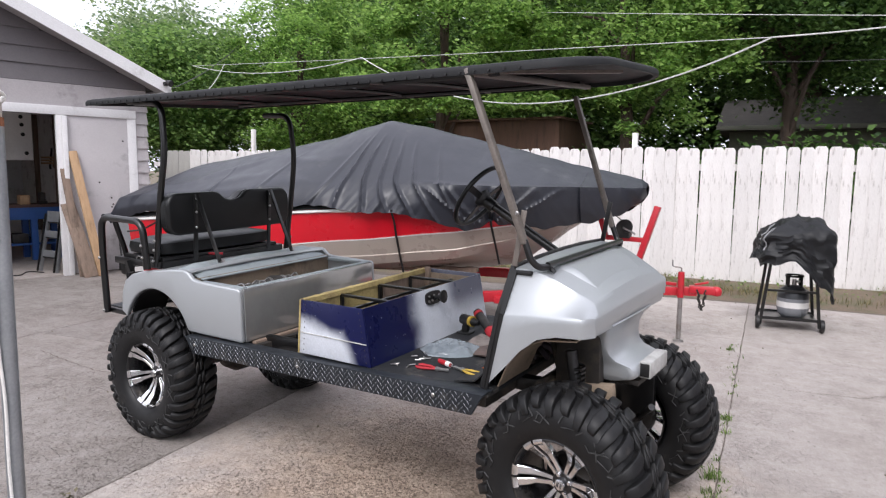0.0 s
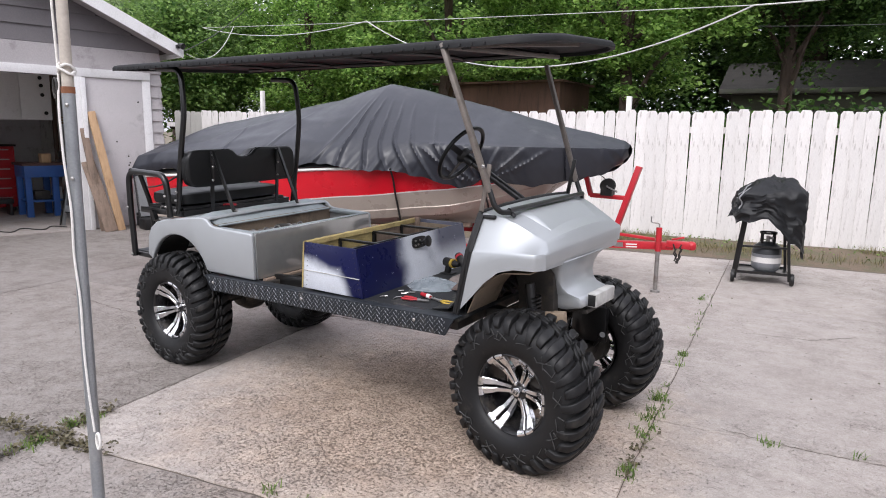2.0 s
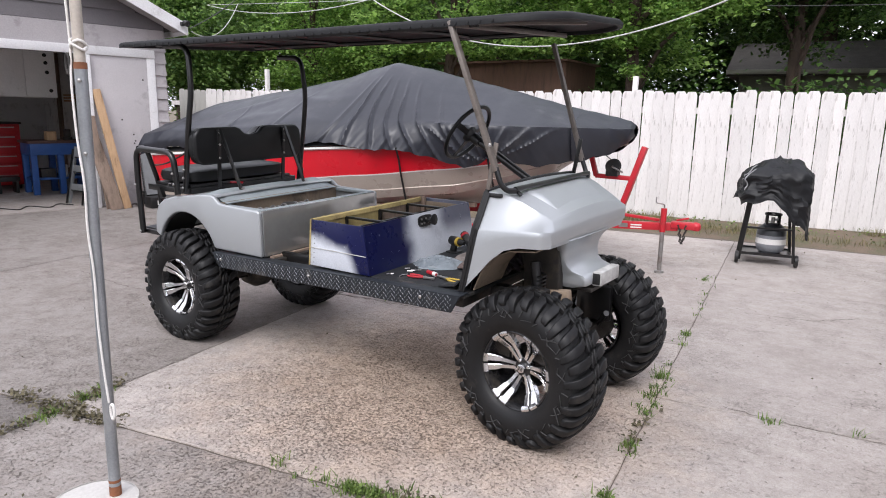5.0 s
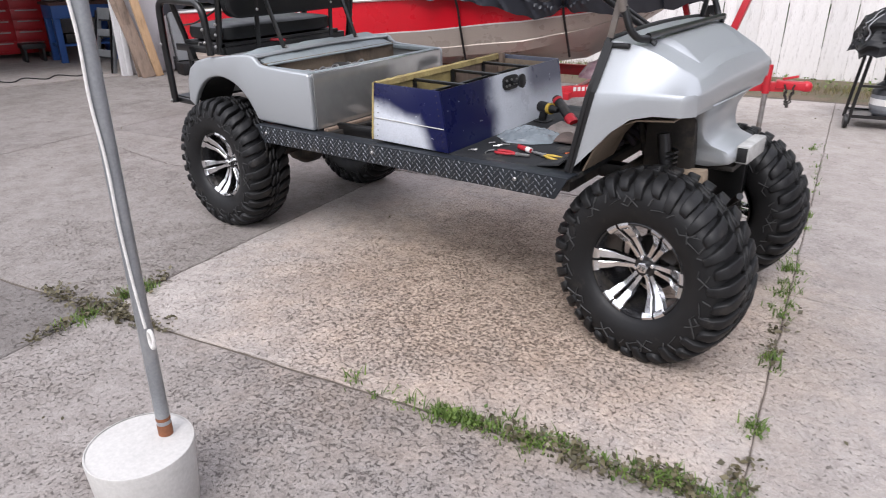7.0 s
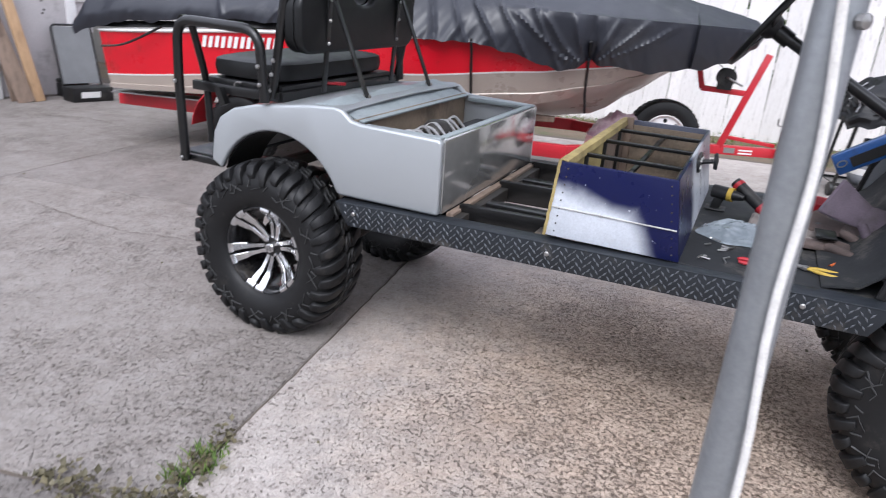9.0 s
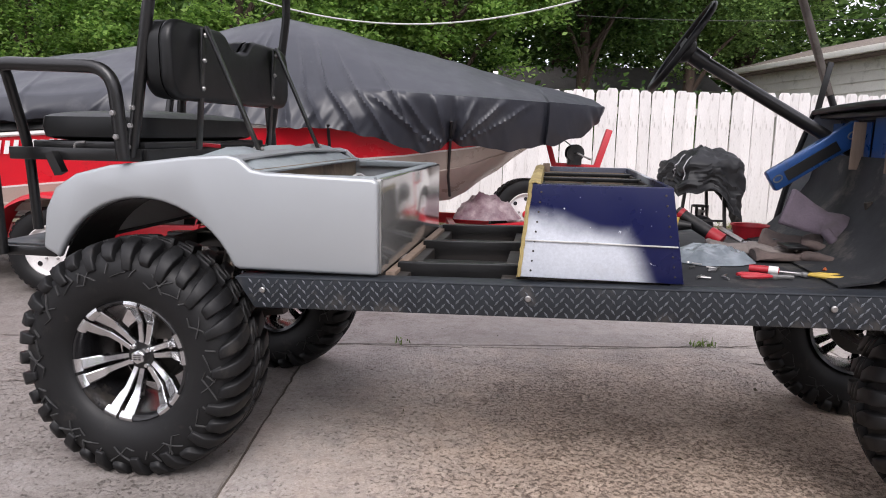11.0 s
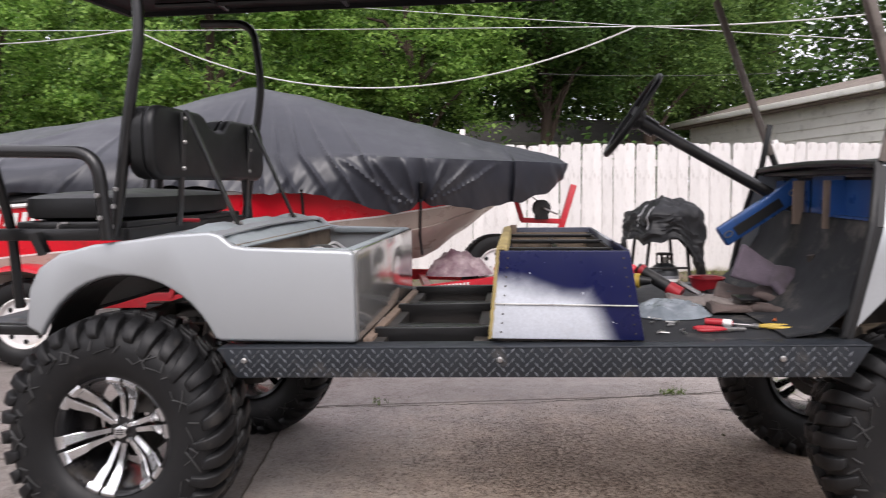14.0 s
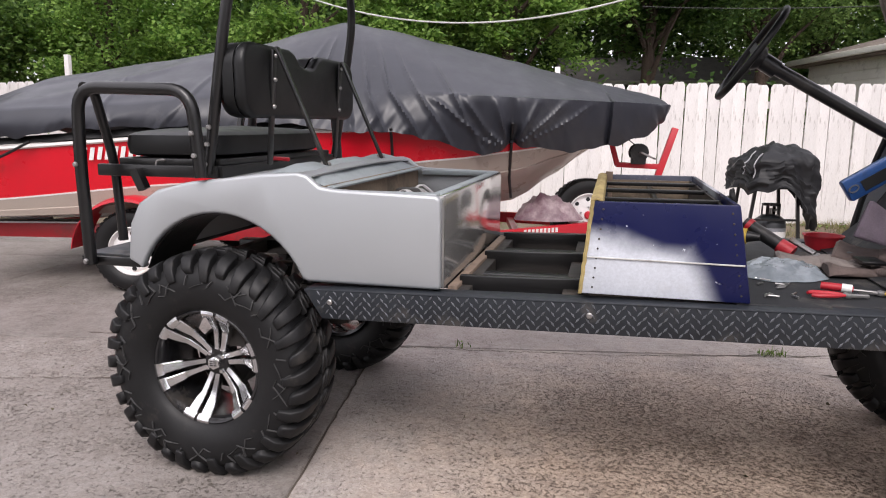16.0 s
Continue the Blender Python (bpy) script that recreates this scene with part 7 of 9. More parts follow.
part("maker_plate", g, hull_white, trailer, "row of white bars on the red beam")
spare_m = Matrix.Translation((1.19, 3.86, 0.52)) @ Vector((0.32, -1, 0.05)).to_track_quat("Z", "Y").to_matrix().to_4x4()
spare = thing("spare_wheel", "spare trailer wheel with a white steel rim", "wheel", (1.19, 3.86, 0.22))
road_wheel(spare, spare_m, 0.305, 0.18)
tarp_cloth = material("camo_tarp", (0.16, 0.085, 0.11), (0.50, 0.42, 0.42), 0.6, scale=9, grain=60, bump=0.2, dirt=(0.09, 0.05, 0.065), dirt_amount=0.4)

# ---- canopy pole in its cement bucket ----
PB = Vector((1.742, -1.530, 0.215))
POLE = [(0.0, 1.742, -1.532), (0.22, 1.742, -1.530), (0.7, 1.740, -1.527), (1.7, 1.738, -1.520), (2.6, 1.735, -1.512)]
pole = thing("canopy_pole", "grey galvanised canopy pole tied with white rope", "pole", tuple(PB))


def z_at(z):
    for (z0, x0, y0), (z1, x1, y1) in zip(POLE, POLE[1:]):
        if z <= z1:
            k = (z - z0) / (z1 - z0)
            return Vector((x0 + (x1 - x0) * k, y0 + (y1 - y0) * k, z))
    return Vector((POLE[-1][1], POLE[-1][2], z))


part("tube", Geo().tube([z_at(0.02 + 0.082 * i) for i in range(21)], 0.0190, 16), galvanised, pole)
part("upper_tube", Geo().tube([z_at(1.64), z_at(2.1), z_at(2.55)], 0.0165, 16), material("pale_pole", (0.52, 0.47, 0.41), (0.42, 0.37, 0.32), 0.55, 0.3, scale=14, grain=90, bump=0.2, dirt=(0.30, 0.20, 0.13), dirt_amount=0.3), pole, "pale worn upper pole")
part("rust_collar", Geo().tube([z_at(0.215), z_at(0.262)], 0.0198, 16).tube([z_at(0.275), z_at(0.285)], 0.0196, 16), rust, pole, "rusty collar at the foot")
part("joint_collar", Geo().tube([z_at(1.655), z_at(1.675)], 0.0198, 16), rust, pole)
for z in (1.40, 1.62):
    part("push_pin", Geo().spin([(0.006, 0), (0.006, 0.006), (0, 0.008)], 8, Matrix.Translation(z_at(z)) @ pose(0.014, -0.014, 0, 90, 0, 45)), steel, pole)
rope = [z_at(2.5) + Vector((-0.03, 0.0, 0)), z_at(1.95) + Vector((-0.035, -0.012, 0)), z_at(1.70) + Vector((-0.028, -0.010, 0)), z_at(1.62) + Vector((-0.012, -0.026, 0)), z_at(1.45) + Vector((-0.006, -0.026, 0)), z_at(1.30) + Vector((0.012, -0.023, 0)), z_at(1.16) + Vector((0.006, -0.0245, 0)),
        z_at(1.02) + Vector((0.018, -0.020, 0)), z_at(0.85) + Vector((0.018, -0.022, 0)), z_at(0.70) + Vector((0.022, -0.018, 0)), z_at(0.58) + Vector((0.030, -0.014, 0))]
part("rope", Geo().tube(fillet(rope, 0.05, 4), 0.0038, 8), rope_white, pole, "white twisted rope")
part("rope_knot", Geo().tube([z_at(1.71) + Vector((0.023 * math.cos(a), 0.023 * math.sin(a), 0.010 * math.sin(1.7 * a) + 0.0016 * a)) for a in (0.5 * k for k in range(36))], 0.0042, 8), rope_white, pole, "knotted rope")
part("rope_loop", Geo().tube([z_at(0.57) + Vector((0.041 + 0.010 * math.cos(a), -0.010, -0.022 + 0.026 * math.sin(a))) for a in (2 * math.pi * k / 16 for k in range(16))], 0.005, 8, True), rope_white, pole)
part("carabiner", Geo().tube([z_at(1.70) + Vector((-0.033 + 0.010 * math.cos(a), -0.02, -0.03 + 0.03 * math.sin(a))) for a in (2 * math.pi * k / 14 for k in range(14))], 0.004, 6, True), dark_grease, pole)
bucket = thing("cement_bucket", "white bucket filled with cement holding the pole", "bucket", (1.725, -1.60, 0))
part("bucket_shell", Geo().spin([(0.0, 0.002), (0.122, 0.002), (0.128, 0.012), (0.143, 0.222), (0.1415, 0.2265), (0.138, 0.227)], 48, Matrix.Translation((1.725, -1.60, 0))), bucket_white, bucket)
part("cement", Geo().spin([(0.141, 0.224), (0.10, 0.225), (0.05, 0.228), (0.0, 0.227)], 48, Matrix.Translation((1.725, -1.60, 0))), bucket_white, bucket, "pale set cement")

# ---- grill under its cover ----
grill = thing("gas_grill", "gas grill on wheels under a black cover", "grill", (2.99, 5.3, 0))
gm = Matrix.Translation((2.985, 5.29, 0)) @ pose(0, 0, 0, 0, 0, 10.4)
for x, y in ((-0.28, -0.16), (0.26, -0.16), (-0.28, 0.24), (0.26, 0.24)):
    part("leg", Geo().bar(gm @ Vector((x, y, 0.04)), gm @ Vector((x * 0.72, y, 0.78)), 0.03, 0.03, (1, 0, 0)), black_steel, grill)
for x in (-0.28, 0.26):
    part("wheel", Geo().spin([(0.0, -0.018), (0.062, -0.018), (0.068, 0), (0.062, 0.018), (0, 0.018)], 20, gm @ pose(x * 1.08, -0.18, 0.068, 0, 90)), plastic_black, grill)
for pa, pb, k in (((-0.28, -0.16, 0.115), (0.26, -0.16, 0.115), 0.03), ((-0.27, 0.24, 0.115), (0.25, 0.24, 0.115), 0.03), ((-0.25, -0.16, 0.40), (0.23, -0.16, 0.40), 0.022)):
    part("lower_rail", Geo().bar(gm @ Vector(pa), gm @ Vector(pb), k, k), black_steel, grill)
part("bottom_shelf", Geo().box(-0.26, 0.24, -0.15, 0.23, 0.105, 0.115, gm), black_steel, grill)
part("firebox", Geo().box(-0.24, 0.22, -0.16, 0.22, 0.70, 0.92, gm), plastic_black, grill, bevel=0.02)


def grill_cover():
    rows = []
    for i in range(45):
        row = []
        for j in range(61):
            a = 2 * math.pi * j / 60
            t = i / 44
            ca, sa = math.cos(a), math.sin(a)
            sq = 1 / max(abs(ca), abs(sa)) ** 0.5
            right = max(0.0, ca) ** 0.8
            hem = 0.67 - 0.37 * max(0.0, math.cos(a + 0.42)) ** 3 + 0.02 * math.sin(3 * a) + 0.015 * math.sin(7 * a + 1)
            rx, ry = 0.372 * sq * 0.93, 0.43 * sq * 0.93
            if t < 0.35:
                u = t / 0.35
                k, z = u ** 0.9, 1.13 - 0.12 * u ** 2.4 - 0.09 * u * (0.5 - 0.5 * ca) - 0.07 * max(0.0, ca - 0.3) * u
            else:
                u = (t - 0.35) / 0.65
                z0 = 1.01 - 0.09 * (0.5 - 0.5 * ca) - 0.07 * max(0.0, ca - 0.3)
                k, z = 1 + 0.05 * u - 0.06 * u * right, z0 + (hem - z0) * u
            d = 0.09 * noise.noise(Vector((ca * 2.0, sa * 2.0, t * 2.4))) * min(1, t * 2) + 0.11 * (crease((ca * 2.6 + t, sa * 2.6, t * 1.4)) - 0.3) * t + 0.06 * (crease((ca * 4.5 + 2 * t, sa * 4.5, t * 5 + 3)) - 0.3) * min(1, 2 * t) + 0.03 * (crease((ca * 9, sa * 9, t * 9)) - 0.3)
            row.append(gm @ Vector((0.02 + rx * k * ca * (1 + d), 0.03 + ry * k * sa * (1 + d), z + 0.05 * noise.noise(Vector((ca * 2.5 * k, sa * 2.5 * k, 4))) + 0.035 * crease((ca * 3 * k, sa * 3 * k, 7)))))
        rows.append(row)
    return rows


drape = grill_cover()
cloth = thing("grill_cover", "slumped black cloth cover with grey piping on the grill", "grill cover", tuple(gm @ Vector((0, 0, 0.7))))
part("cover_cloth", Geo().grid(drape), cover_black, cloth, thick=0.004, sharp=40)
pipe_grey = material("grey_piping", (0.30, 0.30, 0.31), (0.22, 0.22, 0.23), 0.7, scale=20, grain=200, bump=0.2)
for j in (37, 33):
    part("piping", Geo().tube([Vector(drape[i][j]) + Vector((-0.006, -0.008, 0.004)) for i in range(9, 30)], 0.0065, 6), pipe_grey, cloth, "thin grey piping")
tank = thing("propane_tank", "grey propane tank standing on the grill's lower shelf", "gas tank", tuple(gm @ Vector((0.0, 0.0, 0.115))))
tm = gm @ Matrix.Translation((0.03, 0.0, 0.115))
tank_grey = material("grey_tank_paint", (0.24, 0.25, 0.27), (0.18, 0.19, 0.205), 0.4, 0.1, scale=5, grain=100, bump=0.05, dirt=(0.09, 0.075, 0.06), dirt_amount=0.3)
tank_dark = material("dark_tank_paint", (0.05, 0.055, 0.06), (0.035, 0.038, 0.042), 0.35, 0.1, scale=5, grain=100, bump=0.05)
part("cylinder", Geo().spin([(0.0, 0.02), (0.10, 0.0), (0.135, 0.03), (0.15, 0.09), (0.15, 0.20)], 32, tm), tank_grey, tank, "pale grey lower half")
part("shoulder", Geo().spin([(0.15, 0.20), (0.148, 0.235), (0.135, 0.28), (0.08, 0.32), (0.0, 0.33)], 32, tm), tank_dark, tank, "dark upper half")
part("tank_label", Geo().spin([(0.1515, 0.105), (0.1515, 0.165)], 32, tm), hull_white, tank, "pale faded label band")
part("valve", Geo().tube([tm @ Vector((0, 0, 0.32)), tm @ Vector((0, 0, 0.39))], 0.02, 10).tube([tm @ Vector((0, 0, 0.36)), tm @ Vector((0.06, 0, 0.37))], 0.012, 8), steel, tank)
part("collar", Geo().spin([(0.085, 0.415), (0.088, 0.415), (0.088, 0.435), (0.083, 0.435)], 24, tm), black_steel, tank, "black guard ring")
for k in range(4):
    a = math.pi / 4 + math.pi / 2 * k
    part("collar_post", Geo().bar(tm @ Vector((0.085 * math.cos(a), 0.085 * math.sin(a), 0.30)), tm @ Vector((0.085 * math.cos(a), 0.085 * math.sin(a), 0.42)), 0.03, 0.006, tm.to_3x3() @ Vector((math.cos(a), math.sin(a), 0))), black_steel, tank)

# ---- tools and gloves on the cart's floor ----
FZ = 0.682


def pliers(at, turn, grip_mat, label, L=0.16):
    m = Matrix.Translation(at) @ pose(0, 0, 0, 0, 0, turn)
    root = thing("pliers", label, "pliers", at, "tools on the floor")
    part("jaw", Geo().bar(m @ Vector((-0.005, -0.004, 0.008)), m @ Vector((0.055, 0.003, 0.008)), 0.012, 0.010).bar(m @ Vector((-0.005, 0.004, 0.008)), m @ Vector((0.055, -0.003, 0.008)), 0.012, 0.009).spin([(0.0, 0.0), (0.012, 0.002), (0.012, 0.014), (0, 0.016)], 14, m), steel, root, bevel=0.002)
    for sg in (-1, 1):
        part("grip", Geo().tube([m @ Vector(p) for p in ((-0.006, sg * 0.005, 0.009), (-0.04, sg * 0.016, 0.010), (-0.085, sg * 0.020, 0.010), (-L, sg * 0.013, 0.010))], [0.004, 0.006, 0.0065, 0.005], 8), grip_mat, root)


red_grip = material("red_grip", (0.42, 0.016, 0.026), (0.32, 0.012, 0.02), 0.45, scale=10, grain=120, bump=0.1)
yellow_grip = material("yellow_grip", (0.50, 0.34, 0.05), (0.38, 0.26, 0.04), 0.45, scale=10, grain=120, bump=0.1)
orange_grip = material("orange_grip", (0.62, 0.14, 0.03), (0.5, 0.11, 0.025), 0.45, scale=10, grain=120, bump=0.1)
pliers((1.90, 0.155, FZ), 8, red_grip, "red-handled pliers lying on the floor mat", 0.10)
pliers((2.00, 0.205, FZ), 165, yellow_grip, "yellow-handled pliers lying on the floor mat", 0.10)
pliers((2.12, 0.33, FZ), 70, orange_grip, "small orange-handled pliers lying open", 0.07)
sc = thing("screwdriver", "screwdriver with a red and white handle", "screwdriver", (1.88, 0.23, FZ), "tools on the floor")
part("shaft", Geo().tube([(1.93, 0.215, FZ + 0.012), (2.01, 0.20, FZ + 0.010)], 0.003, 8), steel, sc)
part("handle_grip", Geo().tube([(1.855, 0.24, FZ + 0.014), (1.895, 0.227, FZ + 0.014), (1.933, 0.214, FZ + 0.013)], [0.011, 0.012, 0.008], 10), red_grip, sc)
part("handle_end", Geo().tube([(1.905, 0.224, FZ + 0.014), (1.93, 0.217, FZ + 0.013)], 0.0125, 10), hull_white, sc)
g = Geo()
rnd = random.Random(4)
for i in range(16):
    x, y, a = rnd.uniform(1.66, 1.78), rnd.uniform(0.08, 0.40), rnd.uniform(0, 3.1)
    g.tube([(x, y, FZ + 0.004), (x + 0.03 * math.cos(a), y + 0.03 * math.sin(a), FZ + 0.004)], 0.0032, 6)
solid("loose_screws", g, steel, "loose silver screws scattered on the mat", "screws", kind="stuff")
drill = thing("power_drill", "black cordless drill with a yellow collar", "drill", (1.70, 0.70, FZ), "tools on the floor")
part("drill_body", Geo().tube([(1.66, 0.76, 0.755), (1.72, 0.74, 0.755)], 0.028, 12), plastic_black, drill)
part("collar", Geo().tube([(1.72, 0.74, 0.755), (1.738, 0.734, 0.755)], 0.029, 12), yellow_grip, drill, "yellow collar")
part("chuck", Geo().tube([(1.738, 0.734, 0.755), (1.78, 0.72, 0.755)], [0.022, 0.012], 12), plastic_black, drill)
part("grip", Geo().bar((1.69, 0.75, 0.745), (1.675, 0.755, 0.685), 0.03, 0.038, (1, 0, 0)), plastic_black, drill, bevel=0.008)
part("battery", Geo().box(1.64, 1.72, 0.72, 0.79, FZ, 0.69), plastic_black, drill, bevel=0.008)
grinder = thing("angle_grinder", "black angle grinder with a red collar lying on the mat", "grinder", (1.86, 0.70, FZ), "tools on the floor")
part("grinder_body", Geo().tube([(1.735, 0.78, 0.800), (1.79, 0.75, 0.765), (1.86, 0.71, 0.722)], [0.022, 0.025, 0.024], 14), plastic_black, grinder)
part("collar", Geo().tube([(1.745, 0.775, 0.794), (1.757, 0.768, 0.786)], 0.026, 14), red_grip, grinder, "thin red ring")
part("grinder_head", Geo().tube([(1.845, 0.718, 0.731), (1.885, 0.695, 0.706)], [0.027, 0.029], 14), red_grip, grinder, "red gear head")
part("disc", Geo().spin([(0.0, 0.0), (0.055, 0.0), (0.055, 0.004), (0, 0.004)], 24, pose(1.93, 0.66, 0.682, 25, 15)), dark_grease, grinder)
solid("putty_knife", Geo().bar((1.97, 0.74, 0.70), (2.02, 0.70, 0.67), 0.055, 0.003).tube([(1.97, 0.74, 0.70), (1.90, 0.80, 0.74)], 0.011, 8), steel, "grey steel scraper lying on the tools", "scraper", "tools on the floor")
solid("red_tray", Geo().spin([(0.0, 0.0), (0.055, 0.0), (0.07, 0.05), (0.074, 0.05), (0.074, 0.054), (0.064, 0.052), (0.05, 0.006), (0.0, 0.006)], 24, Matrix.Translation((2.06, 0.98, FZ))), red_grip, "small red plastic bowl on the floor mat", "bowl")


def crumple(cx, cy, z, rx, ry, h, seed, rot=0.0, n=22):
    rows = []
    for i in range(n + 1):
        row = []
        for j in range(n * 2):
            a, t = 2 * math.pi * j / (n * 2), i / n
            r = t ** 0.8
            q = Vector((math.cos(a) * r, math.sin(a) * r, 0))
            f = 1 + 0.25 * noise.noise(Vector((math.cos(a) * 1.6, math.sin(a) * 1.6, seed)))
            up = h * (1 - r ** 2.2) + 0.35 * h * noise.noise(Vector((q.x * 3.5, q.y * 3.5, seed + 3))) * (1 - r ** 6) + 0.15 * h * abs(noise.noise(Vector((q.x * 9, q.y * 9, seed))))
            row.append((Matrix.Translation((cx, cy, z)) @ pose(0, 0, 0, 0, 0, rot)) @ Vector((q.x * rx * f, q.y * ry * f, max(0.001, up * (1 if t < 1 else 0)))))
        rows.append(row)
    return Geo().grid(rows, close_cols=True)


solid("tarp", crumple(bp(0.95, -0.24, 0)[0], bp(0.95, -0.24, 0)[1], 0.49, 0.30, 0.20, 0.19, 5.0, 10), tarp_cloth, "folded mottled mauve tarp lying on the trailer tongue", "tarp", sharp=60)
bag_plastic = material("clear_grey_film", (0.23, 0.265, 0.29), (0.13, 0.15, 0.17), 0.18, scale=8, grain=50, bump=0.3, depth=0.003)
solid("plastic_bag", crumple(1.79, 0.44, FZ, 0.15, 0.12, 0.045, 2.0, 20), bag_plastic, "crumpled clear plastic bag on the mat", "bag", sharp=20)


def glove(at, turn, tilt, mat, label, rear_up=0.0):
    """A work glove: flat cuff, palm and curled fingers."""
    m = Matrix.Translation(at) @ pose(0, 0, 0, 0, 0, turn) @ pose(0, 0, 0, tilt, rear_up, 0)
    root = thing("work_glove", label, "glove", at, "work gloves")
    seed = 9.0 * at[0] + 5.0 * at[1]

    def ring(x, hw, ht, y=0.0):
        q = []
        for k in range(18):
            a = 2 * math.pi * k / 18
            ca, sa = math.cos(a), math.sin(a)
            u, v = math.copysign(abs(ca) ** 0.7, ca) * hw, math.copysign(abs(sa) ** 0.8, sa) * ht
            d = 0.016 * noise.noise(Vector((x * 14, u * 14, seed + v * 10)))
            q.append(m @ Vector((x, y + u * (1 + 2.0 * d), max(0.001, ht + v + (d if v > 0 else 0.2 * d)))))
        return q

    def loft(rows, y=0.0):
        g = Geo().grid([ring(*r, y) for r in rows], close_cols=True)
        k = len(g.v)
        g.f += [tuple(reversed(range(18))), tuple(range(k - 18, k))]
        return g
    part("cuff", loft(((-0.165, 0.074, 0.013), (-0.155, 0.076, 0.016), (-0.12, 0.070, 0.013), (-0.085, 0.062, 0.014), (-0.05, 0.052, 0.013), (-0.035, 0.048, 0.012))), mat, root)
    part("palm", loft(((-0.04, 0.046, 0.010), (-0.02, 0.050, 0.016), (0.01, 0.053, 0.020), (0.04, 0.054, 0.018), (0.06, 0.052, 0.015), (0.068, 0.046, 0.008))), mat, root)
    for i, (y, L, c) in enumerate(((-0.040, 0.060, 0.030), (-0.014, 0.072, 0.022), (0.013, 0.068, 0.034), (0.038, 0.054, 0.026))):
        b = 0.006 * noise.noise(Vector((seed, y * 40, 0)))
        part("finger", Geo().tube([m @ Vector(p) for p in ((0.05, y, 0.018), (0.05 + L * 0.3, y * 1.1 + b, 0.026), (0.05 + L * 0.65, y * 1.2 + 2 * b, 0.022 + c * 0.15), (0.05 + L * 0.92, y * 1.22 + 2.5 * b, 0.020 - c * 0.3), (0.05 + L, y * 1.2 + 2.5 * b, 0.012 - c * 0.3))], [0.0125, 0.0150, 0.0138, 0.0145, 0.006], 10), mat, root)
    part("thumb", Geo().tube([m @ Vector(p) for p in ((-0.02, -0.036, 0.02), (0.012, -0.066, 0.026), (0.042, -0.082, 0.022), (0.066, -0.084, 0.016), (0.072, -0.083, 0.012))], [0.017, 0.0165, 0.0145, 0.0145, 0.006], 10), mat, root)


suede_purple = material("purple_suede", (0.115, 0.09, 0.115), (0.085, 0.067, 0.085), 0.9, scale=12, grain=160, bump=0.4, depth=0.002, dirt=(0.06, 0.05, 0.05), dirt_amount=0.3)
suede_brown = material("brown_suede", (0.125, 0.092, 0.082), (0.085, 0.064, 0.058), 0.9, scale=12, grain=160, bump=0.4, depth=0.002, dirt=(0.05, 0.04, 0.036), dirt_amount=0.35)
suede_grey = material("grey_suede", (0.215, 0.185, 0.17), (0.15, 0.13, 0.12), 0.9, scale=12, grain=160, bump=0.4, depth=0.002, dirt=(0.08, 0.07, 0.065), dirt_amount=0.3)
glove((2.20, 0.56, FZ + 0.10), -12, 48, suede_purple, "purple suede welding glove propped upright against the toe board", 22.0)
glove((2.10, 0.47, FZ), -6, 0, suede_brown, "brown suede work glove lying flat")
glove((1.98, 0.60, FZ), -6, 6, suede_grey, "dusty grey work glove lying on the mat")
glove((2.16, 0.60, FZ + 0.03), -22, 10, suede_brown, "brown suede work glove lying on another")

# The body rides high on its lift kit and leans a little towards the near side.
RUNNING_GEAR = ("wheel", "rear_axle", "front_axle", "leaf_spring", "control_arm", "tie_rod", "lift_bracket")
SHORTER = Matrix.Translation((1.22, 0, 0)) @ Matrix.Diagonal((0.978, 1, 1, 1)) @ Matrix.Translation((-1.22, 0, 0))
UP = Matrix.Translation((0, 0, 0.032)) @ SHORTER
LEAN = Matrix.Translation((0, 0.03, 0.65)) @ pose(0, 0, 0, 1.8) @ Matrix.Translation((0, -0.03, -0.65))
STANCE = {"front_cowl": UP, "roof_strut": UP, "foot_bar": UP, "roof_post": UP, "roof": SHORTER,
          "steering_column": Matrix.Translation((0, 0, -0.022)) @ SHORTER, "dash_panel": Matrix.Translation((0, 0, 0.010)) @ SHORTER,
          "rear_body": LEAN @ UP @ Matrix.Translation((0, 0.564, 0)) @ Matrix.Diagonal((1, 1.0186, 1, 1)) @ Matrix.Translation((0, -CY, 0))}
for ob in cart.children:
    kind_of = ob.name.split(".")[0]
    if kind_of not in RUNNING_GEAR:
        ob.matrix_basis = STANCE.get(kind_of, LEAN @ UP) @ ob.matrix_basis
NARROW = Matrix.Translation((0, 0.024, 0)) @ Matrix.Diagonal((1, 0.948, 1, 1)) @ Matrix.Translation((0, -0.024, 0))
seat_box.matrix_basis = LEAN @ NARROW @ seat_box.matrix_basis
for ob in list(bpy.data.objects):
    if ob.parent is None and ob.name.split(".")[0] in ("pliers", "screwdriver", "loose_screws", "power_drill", "angle_grinder", "putty_knife", "red_tray", "plastic_bag", "work_glove"):
        ob.matrix_basis = LEAN @ ob.matrix_basis

# The cart stands a little askew to the fence; all that it carries turns with it.
ASKEW = Matrix.Translation((1.223, CY, 0)) @ pose(0, 0, 0, 0, 0, -2.1) @ Matrix.Translation((-1.2, -CY, 0))
for ob in list(bpy.data.objects):
    if ob.parent is None and ob.name.split(".")[0] in ("golf_cart", "seat_box", "pliers", "screwdriver", "loose_screws", "power_drill", "angle_grinder", "putty_knife", "red_tray", "plastic_bag", "work_glove"):
        ob.matrix_basis = ASKEW @ ob.matrix_basis

